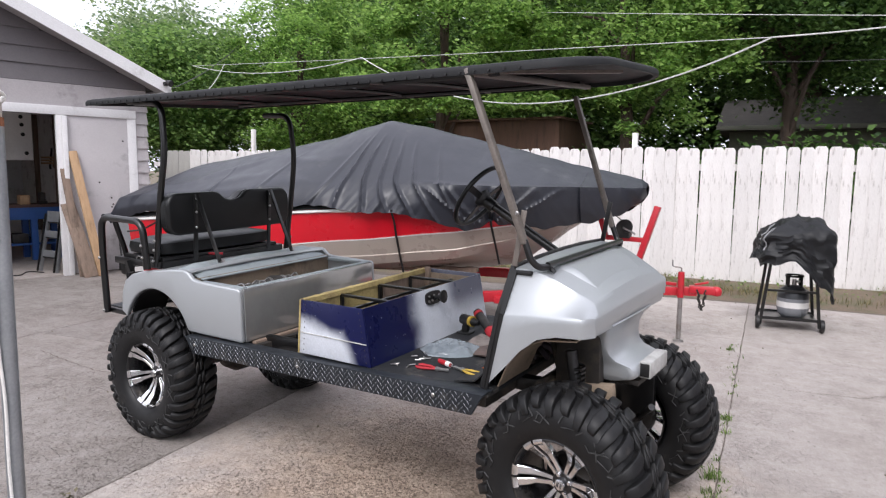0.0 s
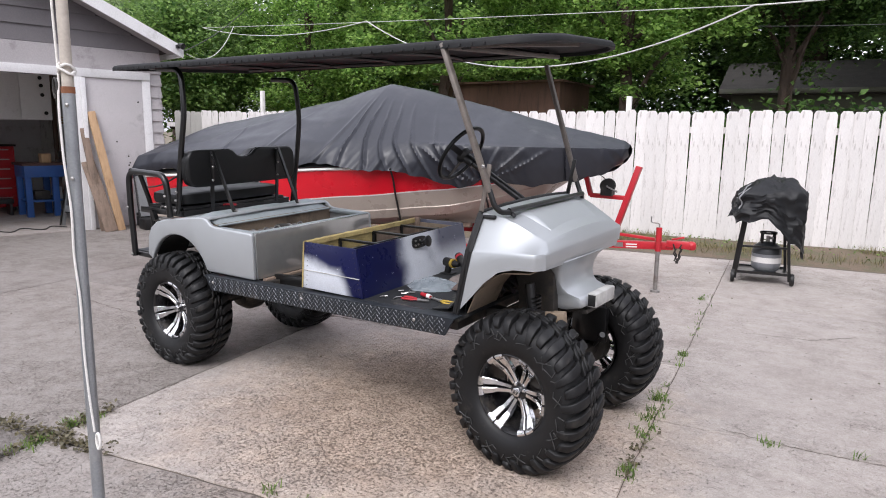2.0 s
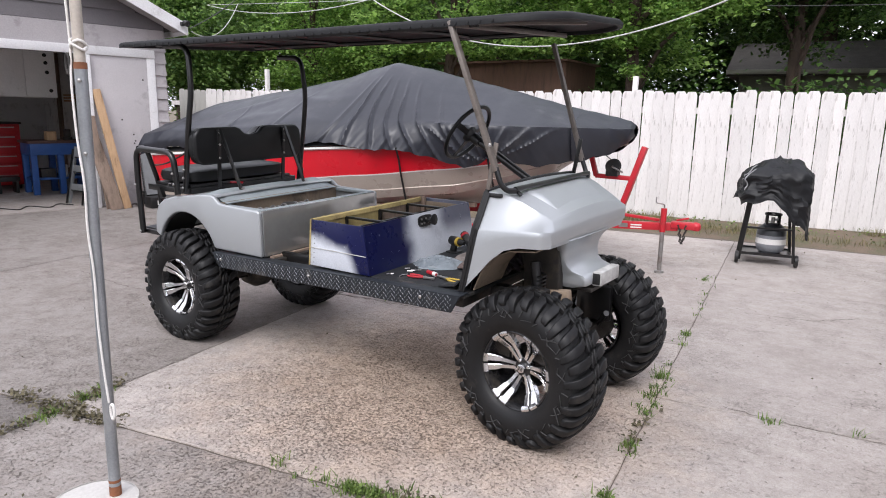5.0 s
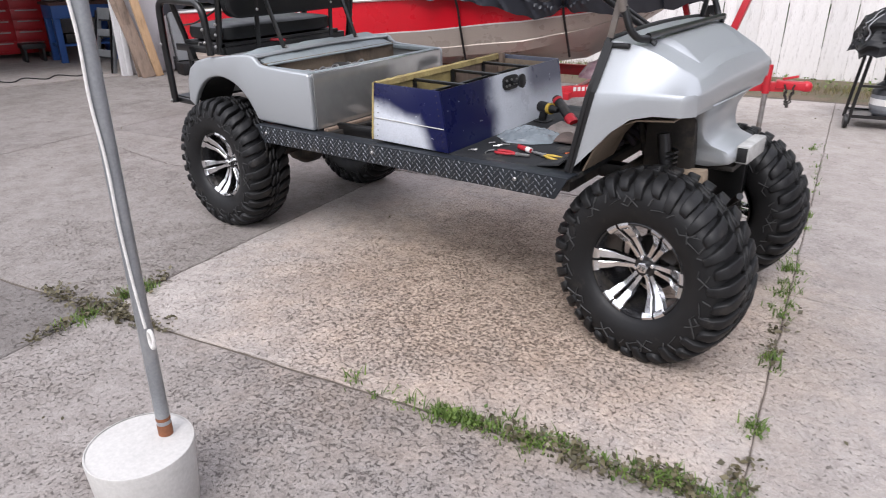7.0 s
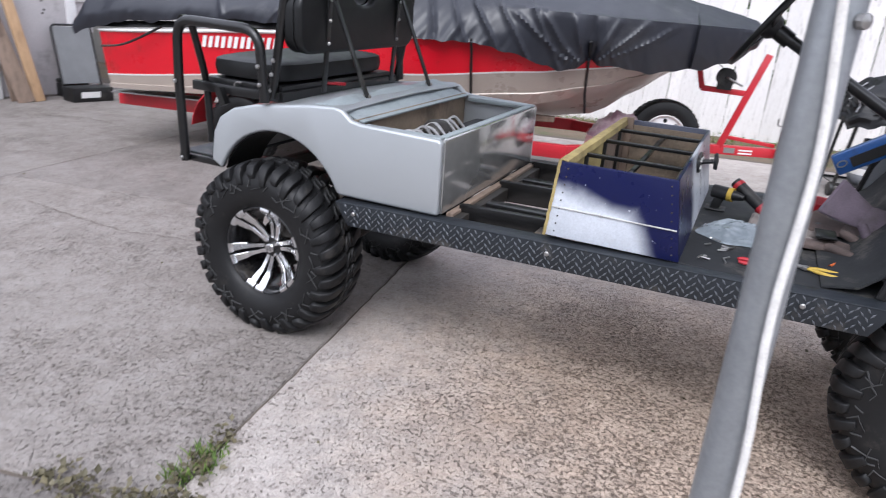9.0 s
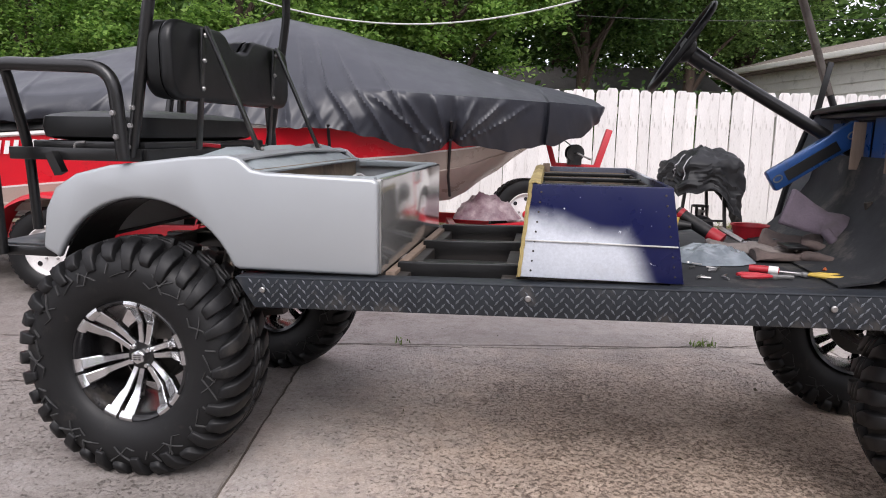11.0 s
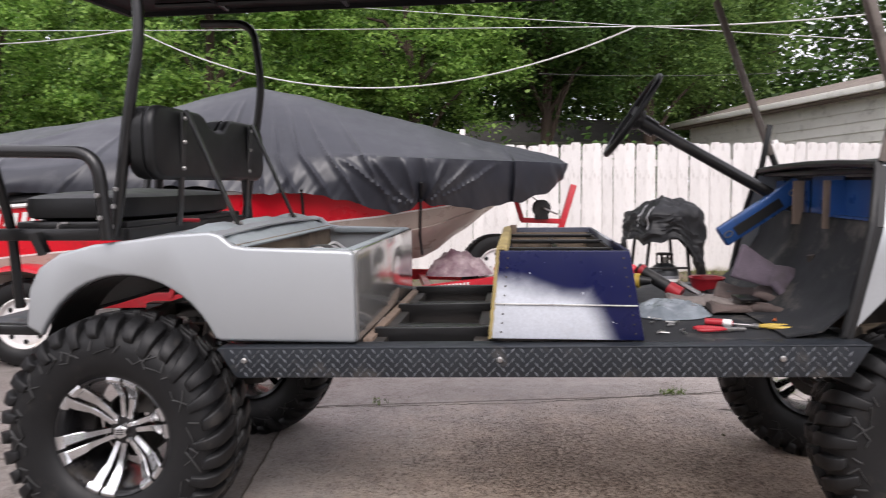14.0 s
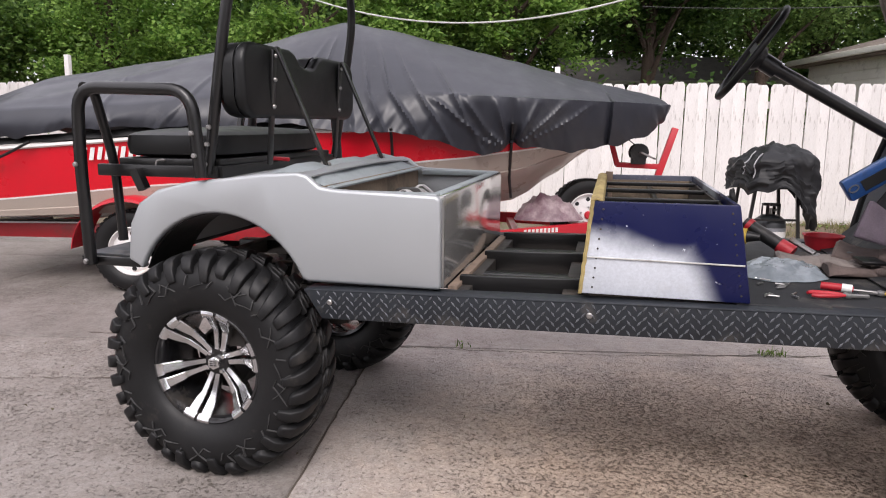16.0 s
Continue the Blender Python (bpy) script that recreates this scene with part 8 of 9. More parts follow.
# ---- boards and clutter by the garage ----
def lean_board(s, w0, w1, zt, width, thick, mat, label, lean_s=0.0):
    a, b = Vector(gp(s, w0, 0.0)), Vector(gp(s + lean_s, w1, zt))
    return solid("leaning_board", Geo().bar(a, b, width, thick, Vector((GUX, GUY, 0.3))), mat, label, "board", "boards against the garage", bevel=0.003)


lean_board(0.36, -0.36, -0.045, 1.80, 0.115, 0.04, wood_raw, "pale pine plank leaning on the grey panel", -0.22)
lean_board(0.14, -0.26, -0.04, 1.55, 0.10, 0.03, wood_old, "dark weathered plank leaning behind another", -0.12)
lean_board(0.20, -0.40, -0.05, 1.05, 0.19, 0.02, wood_old, "short greyish board leaning on the panel", -0.16)
folding = thing("folding_chair", "folded grey mesh chair leaning on the garage", "chair", gp(0.92, -0.35, 0))
fm = GM @ Matrix.Translation((0.92, -0.30, 0.0)) @ pose(0, 0, 0, -12)
part("chair_frame", Geo().tube([fm @ Vector(p) for p in fillet([(-0.24, 0, 0.0), (-0.24, 0, 0.88), (0.24, 0, 0.88), (0.24, 0, 0.0)], 0.07)], 0.013, 8), black_steel, folding)
part("mesh_back", Geo().box(-0.22, 0.22, -0.006, 0.006, 0.18, 0.86, fm), material("grey_mesh", (0.20, 0.205, 0.21), (0.15, 0.155, 0.16), 0.7, scale=4, grain=300, bump=0.3), folding)
crate = thing("storage_box", "low black storage box on the ground", "box", gp(0.85, -0.48, 0))
part("box_body", gbox(Geo(), 0.62, 1.12, -0.62, -0.36, 0.0, 0.17), plastic_black, crate, bevel=0.015)
part("box_label", gbox(Geo(), 0.72, 0.95, -0.625, -0.619, 0.05, 0.12), hull_white, crate, "pale faded label")

# inside the garage
cab = thing("tool_cabinet", "red steel tool cabinet in the garage", "cabinet", gp(-0.6, 3.5, 0.012))
cab_red = material("red_cabinet_paint", (0.40, 0.014, 0.02), (0.30, 0.011, 0.016), 0.4, scale=4, grain=120, bump=0.05)
part("cabinet_body", gbox(Geo(), -1.16, -0.16, 3.24, 3.80, 0.09, 1.20), cab_red, cab, bevel=0.01)
for i in range(6):
    for s0 in (-1.13, -0.655):
        drawer = part("drawer", gbox(Geo(), s0, s0 + 0.465, 3.222, 3.24, 0.13 + i * 0.175, 0.29 + i * 0.175), cab_red, cab, bevel=0.004)
        part("handle", gbox(Geo(), s0 + 0.06, s0 + 0.40, 3.206, 3.222, 0.255 + i * 0.175, 0.275 + i * 0.175), steel, drawer, "bare metal pull")
part("cabinet_top", gbox(Geo(), -1.19, -0.13, 3.21, 3.83, 1.20, 1.235), black_steel, cab, bevel=0.006)
for s0 in (-1.10, -0.24):
    for w0 in (3.28, 3.70):
        part("caster", gbox(Geo(), s0, s0 + 0.035, w0, w0 + 0.08, 0.012, 0.09), plastic_black, cab, bevel=0.012)
bench = thing("workbench", "blue wooden workbench with a cluttered shelf", "workbench", gp(0.15, 2.3, 0.012))
bench_blue = material("blue_bench_paint", (0.030, 0.10, 0.33), (0.024, 0.076, 0.25), 0.55, scale=5, grain=80, bump=0.1)
part("bench_top", gbox(Geo(), -0.36, 0.66, 1.96, 2.64, 0.90, 0.945), material("dark_bench_top", (0.10, 0.05, 0.042), (0.07, 0.035, 0.03), 0.7, scale=5, grain=60, bump=0.2), bench, bevel=0.006)
part("apron_board", gbox(Geo(), -0.33, 0.62, 1.975, 2.0, 0.70, 0.90), bench_blue, bench, bevel=0.003)
part("apron_board", gbox(Geo(), -0.33, -0.305, 2.0, 2.6, 0.70, 0.90), bench_blue, bench, bevel=0.003)
for s0 in (-0.32, 0.10, 0.54):
    for w0 in (2.0, 2.52):
        part("leg", gbox(Geo(), s0, s0 + 0.095, w0, w0 + 0.095, 0.012, 0.90), bench_blue, bench, bevel=0.004)
part("lower_shelf", gbox(Geo(), -0.30, 0.60, 2.02, 2.58, 0.27, 0.30), bench_blue, bench)
solid("toolbox", gbox(Geo(), -0.16, 0.08, 2.12, 2.40, 0.30, 0.45), dark_grease, "dark toolbox under the blue bench", "toolbox", bevel=0.01)
for i, (s0, h, mat) in enumerate(((0.24, 0.20, bucket_white), (0.34, 0.15, rust), (-0.24, 0.18, steel))):
    solid("tin", Geo().spin([(0.0, 0.0), (0.045, 0.0), (0.045, h), (0.035, h + 0.012), (0.0, h + 0.012)], 16, Matrix.Translation(gp(s0, 2.18, 0.30))), mat, "old tin standing on the bench shelf", "tin", "tins under the bench")
solid("carton", gbox(Geo(), -0.02, 0.13, 2.1, 2.28, 0.945, 1.10), wood_raw, "small brown carton on the bench", "carton", bevel=0.004)
solid("grinder", gbox(gbox(Geo(), 0.26, 0.40, 2.14, 2.26, 0.945, 1.00), 0.29, 0.37, 2.12, 2.28, 1.00, 1.14), dark_grease, "dark bench grinder on the blue bench", "grinder", bevel=0.015)
solid("floor_stool", gbox(gbox(gbox(Geo(), -0.75, -0.40, 2.5, 2.85, 0.22, 0.30), -0.73, -0.69, 2.53, 2.82, 0.012, 0.22), -0.46, -0.42, 2.53, 2.82, 0.012, 0.22), plastic_black, "low black stool on the garage floor", "stool", bevel=0.006)
wall_cab = thing("wall_cabinet", "white hanging cabinet with dark magnets above the bench", "cabinet", gp(-0.2, 2.5, 1.68))
part("cabinet_body", gbox(Geo(), -0.70, 0.27, 2.32, 2.68, 1.68, 2.65), trim_white, wall_cab, bevel=0.006)
for s0, s1 in ((-0.695, -0.22), (-0.21, 0.265)):
    part("cabinet_door", gbox(Geo(), s0, s1, 2.30, 2.32, 1.69, 2.62), trim_white, wall_cab, bevel=0.004)
for ds, z in ((0.11, 2.40), (0.12, 2.27), (0.13, 2.11), (0.17, 1.80)):
    part("magnet", Geo().spin([(0.032, 0.0), (0.032, 0.012), (0, 0.012)], 14, Matrix.Translation(gp(ds, 2.30, z)) @ GM.to_3x3().to_4x4() @ pose(0, 0, 0, 90)), plastic_black, wall_cab)
shelf = thing("wall_shelf", "small raw wood shelf on the garage wall", "shelf", gp(1.05, 4.2, 1.65))
for i in range(3):
    part("slat", gbox(Geo(), 0.94, 1.12, 3.95, 4.35, 1.63 + 0.055 * i, 1.665 + 0.055 * i), wood_raw, shelf)
case = thing("tool_case", "small black tool case with a pale label by the boards", "tool case", (-5.95, 3.80, 0))
cm = Matrix.Translation((-5.98, 3.83, 0)) @ GM.to_3x3().to_4x4()
part("case_body", Geo().box(-0.17, 0.17, -0.10, 0.10, 0.002, 0.17, cm), plastic_black, case, bevel=0.02)
part("case_lid", Geo().box(-0.172, 0.172, -0.102, 0.102, 0.17, 0.215, cm), plastic_black, case, bevel=0.015)
part("label_plate", Geo().box(-0.10, 0.10, -0.1035, -0.10, 0.06, 0.12, cm), tarp_cloth, case)
plaster = material("inner_plaster", (0.80, 0.79, 0.76), (0.72, 0.71, 0.68), 0.9, scale=3, grain=40, bump=0.2, dirt=(0.22, 0.20, 0.18), dirt_amount=0.25)
part("inner_lining", gbox(Geo(), G_R - 0.12, G_R - 0.1, 0.16, 6.4, 0.012, 2.65), plaster, garage)
for i in range(4):
    part("wall_stud", gbox(Geo(), G_R - 0.20, G_R - 0.12, 1.2 + 1.3 * i, 1.29 + 1.3 * i, 0.012, 2.65), wood_old, garage, bevel=0.004)
part("ceiling", gbox(Geo(), G_L + 0.1, G_R - 0.1, 0.14, 6.4, 2.65, 2.70), plaster, garage)
for i in range(6):
    solid("wall_tool", Geo().tube(fillet([gp(1.10, 3.0 + i * 0.24, 1.95), gp(1.06, 3.04 + i * 0.24, 1.65 - 0.05 * (i % 3)), gp(1.08, 3.05 + i * 0.24, 1.55)], 0.05), 0.02, 7), dark_grease if i % 2 else wood_old, "dark hanging tool on the garage wall", "tool", "tools on the garage wall")
ladder = thing("step_ladder", "folded aluminium step ladder leaning behind the garage jamb", "ladder", gp(-0.12, 0.45, 0.012))
LA, LB, LEAN_IN = Vector(gp(-0.17, 0.64, 0.012)), Vector(gp(-0.07, 0.22, 0.012)), Vector(gp(0.16, 0.03, 0.90)) - Vector(gp(0, 0, 0))
LN = LEAN_IN.cross(LB - LA).normalized()
rail_of = lambda k, z: LA.lerp(LB, k + (0.5 - k) * 0.14 * z) + LEAN_IN * z
for k in (0.0, 1.0):
    part("rail", Geo().bar(rail_of(k, 0.0), rail_of(k, 1.0), 0.028, 0.05, LN), galvanised, ladder, bevel=0.003)
    part("rear_rail", Geo().bar(rail_of(k, 0.0) + LN * -0.05, rail_of(k, 0.95) + LN * -0.045, 0.022, 0.02, LN), black_steel, ladder)
for z, h in ((0.30, 0.10), (0.62, 0.10), (0.91, 0.16)):
    part("step", Geo().bar(rail_of(0.04, z), rail_of(0.96, z), 0.03, h, LEAN_IN), galvanised, ladder, "pale step with a black tread", bevel=0.004)
    part("tread", Geo().bar(rail_of(0.05, z - h * 0.62), rail_of(0.95, z - h * 0.62), 0.024, 0.022, LEAN_IN), plastic_black, ladder, "black rubber tread")
solid("extension_cable", Geo().tube([Vector(gp(-1.7 + 0.06 * i, 0.45 + 0.16 * math.sin(i * 0.9), 0.02)) for i in range(26)], 0.009, 6), plastic_black, "black cord snaking on the garage floor", "cord")

# ---- patio beside the house ----
table = thing("patio_table", "dark metal patio table with a smoked top", "table", (5.06, 3.67, 0))
part("tabletop", Geo().box(4.40, 5.72, 3.22, 4.12, 0.70, 0.72), material("smoked_glass", (0.10, 0.095, 0.11), (0.08, 0.076, 0.09), 0.18, scale=2, grain=60, bump=0.0), table, bevel=0.006)
part("table_rim", Geo().tube([(4.40, 3.22, 0.70), (5.72, 3.22, 0.70), (5.72, 4.12, 0.70), (4.40, 4.12, 0.70)], 0.017, 8, True), black_steel, table)
for x, y in ((4.45, 3.27), (5.67, 3.27), (4.45, 4.07), (5.67, 4.07)):
    part("leg", Geo().tube([(x, y, 0.0), (x, y, 0.69)], 0.016, 8), black_steel, table)
part("lower_brace", Geo().tube([(4.45, 3.27, 0.34), (5.67, 3.27, 0.34), (5.67, 4.07, 0.34), (4.45, 4.07, 0.34)], 0.011, 8, True), black_steel, table)

umb_c = (5.20, 3.67)
stripe = material("umbrella_stripes", (0.78, 0.77, 0.74), (0.72, 0.71, 0.69), 0.8, scale=4, grain=200, bump=0.1)
navy = material("umbrella_navy", (0.045, 0.10, 0.145), (0.035, 0.08, 0.12), 0.8, scale=4, grain=200, bump=0.1)
umb = thing("patio_umbrella", "closed patio umbrella with navy and white stripes", "umbrella", (*umb_c, 0.0))
part("umbrella_pole", Geo().tube([(*umb_c, 0.02), (*umb_c, 2.40)], 0.019, 10), plastic_black, umb)
part("umbrella_base", Geo().spin([(0.0, 0.0), (0.22, 0.0), (0.22, 0.05), (0.05, 0.09), (0.03, 0.25), (0, 0.25)], 24, Matrix.Translation((*umb_c, 0.0))), plastic_black, umb)


def umbrella_ring(z):
    t = (2.385 - z) / 1.27
    base = 0.026 + 0.180 * max(0.0, t) ** 0.8 if t < 0.93 else 0.196 - 1.4 * (t - 0.93)
    out = []
    for k in range(64):
        a = 2 * math.pi * k / 64
        fold = 1 + 0.26 * math.cos(8 * a) * min(1, 0.3 + t)
        out.append((umb_c[0] + base * fold * math.cos(a), umb_c[1] + base * fold * math.sin(a), z - 0.05 * (0.5 + 0.5 * math.cos(8 * a)) * max(0.0, t - 0.5)))
    return out


bands = [(0.20, 1), (0.02, 0), (0.015, 1), (0.115, 0), (0.015, 1), (0.02, 0), (0.12, 1), (0.02, 0), (0.015, 1), (0.12, 0), (0.015, 1), (0.02, 0), (0.13, 1), (0.02, 0), (0.015, 1), (0.13, 0), (0.015, 1), (0.02, 0), (0.14, 1), (0.02, 0), (0.015, 1), (0.20, 0)]
z = 2.40
for hgt, white in bands:
    hgt *= 0.90
    part("canopy_band", Geo().grid([umbrella_ring(z - hgt * i / 4) for i in range(5)], close_cols=True), stripe if white else navy, umb, smooth=True, sharp=60)
    z -= hgt
ux, uy = umb_c
part("flap", Geo().grid([[(ux + 0.012, uy - 0.05, 2.385), (ux + 0.05, uy - 0.06, 2.36)], [(ux + 0.00, uy - 0.085, 2.30), (ux + 0.10, uy - 0.07, 2.28)], [(ux + 0.03, uy - 0.10, 2.22), (ux + 0.145, uy - 0.075, 2.20)], [(ux + 0.075, uy - 0.105, 2.145), (ux + 0.165, uy - 0.08, 2.165)]]), stripe, umb, "white canopy end folded over", thick=0.003)
part("flap", Geo().grid([[(ux - 0.012, uy - 0.06, 2.37), (ux - 0.05, uy - 0.06, 2.33)], [(ux - 0.03, uy - 0.09, 2.24), (ux - 0.095, uy - 0.08, 2.22)]]), stripe, umb, thick=0.003)
part("flap", Geo().grid([[(ux - 0.03, uy - 0.09, 2.24), (ux - 0.095, uy - 0.08, 2.22)], [(ux - 0.035, uy - 0.095, 2.15), (ux - 0.115, uy - 0.085, 2.14)]]), navy, umb, thick=0.003)
blue_film = material("blue_film", (0.035, 0.11, 0.27), (0.10, 0.20, 0.36), 0.35, scale=9, grain=60, bump=0.3)
bag = thing("blue_bag", "crumpled blue bag draped round the umbrella pole", "bag", (5.24, 3.58, 0.72))
part("bag_base", crumple(5.26, 3.58, 0.72, 0.25, 0.15, 0.10, 6.0, 10), blue_film, bag, sharp=40)
part("bag_neck", crumple(5.21, 3.63, 0.78, 0.10, 0.09, 0.20, 2.0, 40), blue_film, bag, sharp=40)


def patio_chair(at, turn, label):
    m = Matrix.Translation((*at, 0)) @ pose(0, 0, 0, 0, 0, turn)
    root = thing("patio_chair", label, "chair", (*at, 0), "patio chairs")
    sling = material("taupe_sling", (0.155, 0.135, 0.135), (0.125, 0.108, 0.108), 0.75, scale=4, grain=320, bump=0.3)
    for sg in (-1, 1):
        y = sg * 0.25
        part("side_rail", Geo().tube([m @ Vector(p) for p in fillet([(0.25, y, 0.42), (-0.18, y, 0.40), (-0.42, y * 0.94, 1.06)], 0.08)], 0.012, 8), black_steel, root)
        part("front_leg", Geo().tube([m @ Vector(p) for p in fillet([(-0.22, y * 1.1, 0.62), (0.14, y * 1.1, 0.62), (0.30, y * 1.1, 0.0)], 0.06)], 0.012, 8), black_steel, root)
        part("rear_leg", Geo().tube([m @ Vector(p) for p in fillet([(0.12, y * 1.05, 0.52), (-0.28, y * 1.05, 0.0)], 0.05)], 0.012, 8), black_steel, root)
    part("back_rail", Geo().tube([m @ Vector((-0.42, y, 1.06 + 0.02 * (1 - (y / 0.24) ** 2))) for y in (-0.235, -0.12, 0, 0.12, 0.235)], 0.012, 8), black_steel, root)
    part("floor_bar", Geo().tube([m @ Vector((-0.28, -0.26, 0.012)), m @ Vector((-0.28, 0.26, 0.012))], 0.011, 8), black_steel, root)
    part("floor_bar", Geo().tube([m @ Vector((0.29, -0.27, 0.014)), m @ Vector((0.29, 0.27, 0.014))], 0.011, 8), black_steel, root)
    rows = [[m @ Vector((x, y, z)) for y in (-0.235, -0.1, 0.1, 0.235)] for x, z in ((0.25, 0.415), (0.05, 0.40), (-0.15, 0.395), (-0.20, 0.43), (-0.30, 0.68), (-0.41, 1.03))]
    part("sling_seat", Geo().grid(rows), sling, root, "taupe mesh sling", thick=0.004)


patio_chair((5.80, 3.16), 205, "metal patio chair with a taupe mesh sling")
patio_chair((4.86, 4.42), -60, "metal patio chair pushed behind the table")
deck = thing("wood_step", "weathered low wooden step against the house", "step", (6.85, 5.25, 0))
for i in range(6):
    part("plank", Geo().box(6.50 + 0.095 * i, 6.585 + 0.095 * i, 4.65, 5.9, 0.30, 0.335), wood_deck, deck, bevel=0.004)
for y in (4.75, 5.25, 5.75):
    part("bearer", Geo().box(6.50, 7.06, y, y + 0.09, 0.0, 0.30), wood_deck, deck, bevel=0.004)
pool_teal = material("teal_plastic", (0.03, 0.33, 0.32), (0.025, 0.27, 0.265), 0.45, scale=4, grain=100, bump=0.05)
pool = solid("plastic_pool", Geo().spin([(0.0, 0.005), (0.32, 0.005), (0.35, 0.02), (0.38, 0.20), (0.41, 0.215), (0.41, 0.235), (0.365, 0.225), (0.335, 0.03), (0.0, 0.02)], 40, Matrix.Translation((6.55, 3.42, 0))), pool_teal, "teal plastic paddling pool on the concrete", "pool")
solid("red_bin", Geo().spin([(0.0, 0.0), (0.12, 0.0), (0.14, 0.27), (0.155, 0.28), (0.15, 0.29), (0.13, 0.28), (0.11, 0.01), (0, 0.01)], 28, Matrix.Translation((6.05, 5.0, 0.0))), red_grip, "red plastic bin near the step", "bin")
solid("watering_can", Geo().spin([(0.0, 0.0), (0.10, 0.0), (0.12, 0.10), (0.09, 0.2), (0.0, 0.22)], 20, Matrix.Translation((5.28, 4.0, 0.0))), material("green_plastic", (0.03, 0.17, 0.13), (0.025, 0.13, 0.10), 0.5, scale=4, grain=100, bump=0.05), "small green plastic can under the table", "can")

# ---- slabs, pickets, siding and weeds ----
OX, OY = 0.437, -1.052


def slab_at(a, b):
    # the joints that run to the fence fan out a little
    fan = -0.135 + 0.0185 * max(0.0, min(2.69, a))
    return (OX + 0.987 * a + fan * b, OY + 0.162 * min(a, 2.69) + 0.09 * max(0.0, a - 2.69) + 0.993 * b)


pavement = thing("pavement", "worn buff concrete slabs with weedy joints", "pavement", (0, 0, -0.1), kind="structure")


def slab(a0, a1, b0, b1, mat, rnd):
    g = Geo()
    outline = []
    gap = lambda v, near: 0.008 if near and v == 0.0 else 0.0025 if v == 2.69 else 0.0045
    corners = [(a0 + gap(a0, False), b0 + gap(b0, True)), (a1 - gap(a1, False), b0 + gap(b0, True)), (a1 - gap(a1, False), b1 - gap(b1, True)), (a0 + gap(a0, False), b1 - gap(b1, True))]
    for i in range(4):
        (pa, pb), (qa, qb) = corners[i], corners[(i + 1) % 4]
        for k in range(48):
            t = k / 48
            a, b = pa + (qa - pa) * t, pb + (qb - pb) * t
            j = 0.009 * noise.noise(Vector((a * 3, b * 3, 7))) + 0.007 * noise.noise(Vector((a * 13, b * 13, 3))) if k else 0
            outline.append(slab_at(a + (j if pa == qa else 0), b + (j if pb == qb else 0)))
    h = rnd.uniform(-0.003, 0.0)
    n = len(outline)
    cx, cy = sum(p[0] for p in outline) / n, sum(p[1] for p in outline) / n
    rings = []
    for k, z in ((1.0, -0.10), (1.0, h - 0.006), (0.9975, h - 0.001), (0.994, h)):
        rings.append([(cx + (x - cx) * k, cy + (y - cy) * k, z) for x, y in outline])
    g.grid(rings, close_cols=True)
    m = len(g.v)
    g.f.append(tuple(range(m - n, m)))
    part("slab", g, mat, pavement, smooth=False)


rnd = random.Random(9)
cols = [-12.6, -9.5, -6.4, -3.2, 0.0, 2.69]
rows_b = [-5.1, -2.55, 0.0, 2.55, 5.1, 7.1]
for a0, a1 in zip(cols, cols[1:]):
    for b0, b1 in zip(rows_b, rows_b[1:]):
        # tone by place: brightened against shade under the cart, darkest at the near left
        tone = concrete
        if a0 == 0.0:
            tone = concrete_brightened if b0 >= 0 else concrete_near
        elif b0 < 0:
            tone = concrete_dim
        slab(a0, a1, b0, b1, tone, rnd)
for a0, a1 in ((2.69, 5.5), (5.5, 8.3)):
    for b0, b1 in ((-5.1, -2.5), (-2.5, 1.55), (1.55, 4.55), (4.55, 7.1)):
        slab(a0, a1, b0, b1, concrete_pale, rnd)
solid("joint_soil", Geo().box(-13, 9.5, -7, 7.2, -0.054, -0.009), joint_dirt, "dark soil in the slab joints", "soil", kind="structure")


def crack(points, width, seed):
    """A thin ragged dark crack lying in the slab's face."""
    rnd_c = random.Random(seed)
    fine = []
    for (x0, y0), (x1, y1) in zip(points, points[1:]):
        k = max(3, int(math.hypot(x1 - x0, y1 - y0) / 0.035))
        for i in range(k):
            t = i / k
            fine.append((x0 + (x1 - x0) * t + rnd_c.uniform(-0.012, 0.012), y0 + (y1 - y0) * t + rnd_c.uniform(-0.012, 0.012)))
    fine.append(points[-1])
    rows = []
    for i, (x, y) in enumerate(fine):
        a, b = fine[max(0, i - 1)], fine[min(len(fine) - 1, i + 1)]
        d = Vector((b[0] - a[0], b[1] - a[1], 0)).normalized()
        h = width * rnd_c.uniform(0.25, 1.0) * (0.4 if i in (0, len(fine) - 1) else 1.0) / 2
        rows.append([(x - d.y * h, y + d.x * h, 0.0012), (x, y, 0.0016), (x + d.y * h, y - d.x * h, 0.0012)])
    return Geo().grid(rows)


for seed, (pts, width) in enumerate((([(-1.6, 1.30), (-0.4, 1.42), (0.6, 1.52), (1.4, 1.62), (2.2, 1.83), (2.85, 1.95)], 0.012), ([(3.3, 1.0), (3.7, 0.98), (4.3, 1.04), (5.2, 1.1)], 0.008),
                                   ([(3.4, -0.6), (3.9, -0.45), (4.5, -0.5)], 0.009), ([(-5.2, 2.6), (-4.6, 2.9), (-4.1, 2.85)], 0.016), ([(-0.9, 0.7), (-1.5, 0.55), (-2.4, 0.62)], 0.010), ([(2.35, 1.55), (2.55, 1.50), (2.7, 1.42)], 0.016), ([(3.1, 3.0), (3.6, 3.1), (3.9, 3.4)], 0.009))):
    part("crack", crack(pts, width, seed), joint_dirt, pavement, smooth=False)


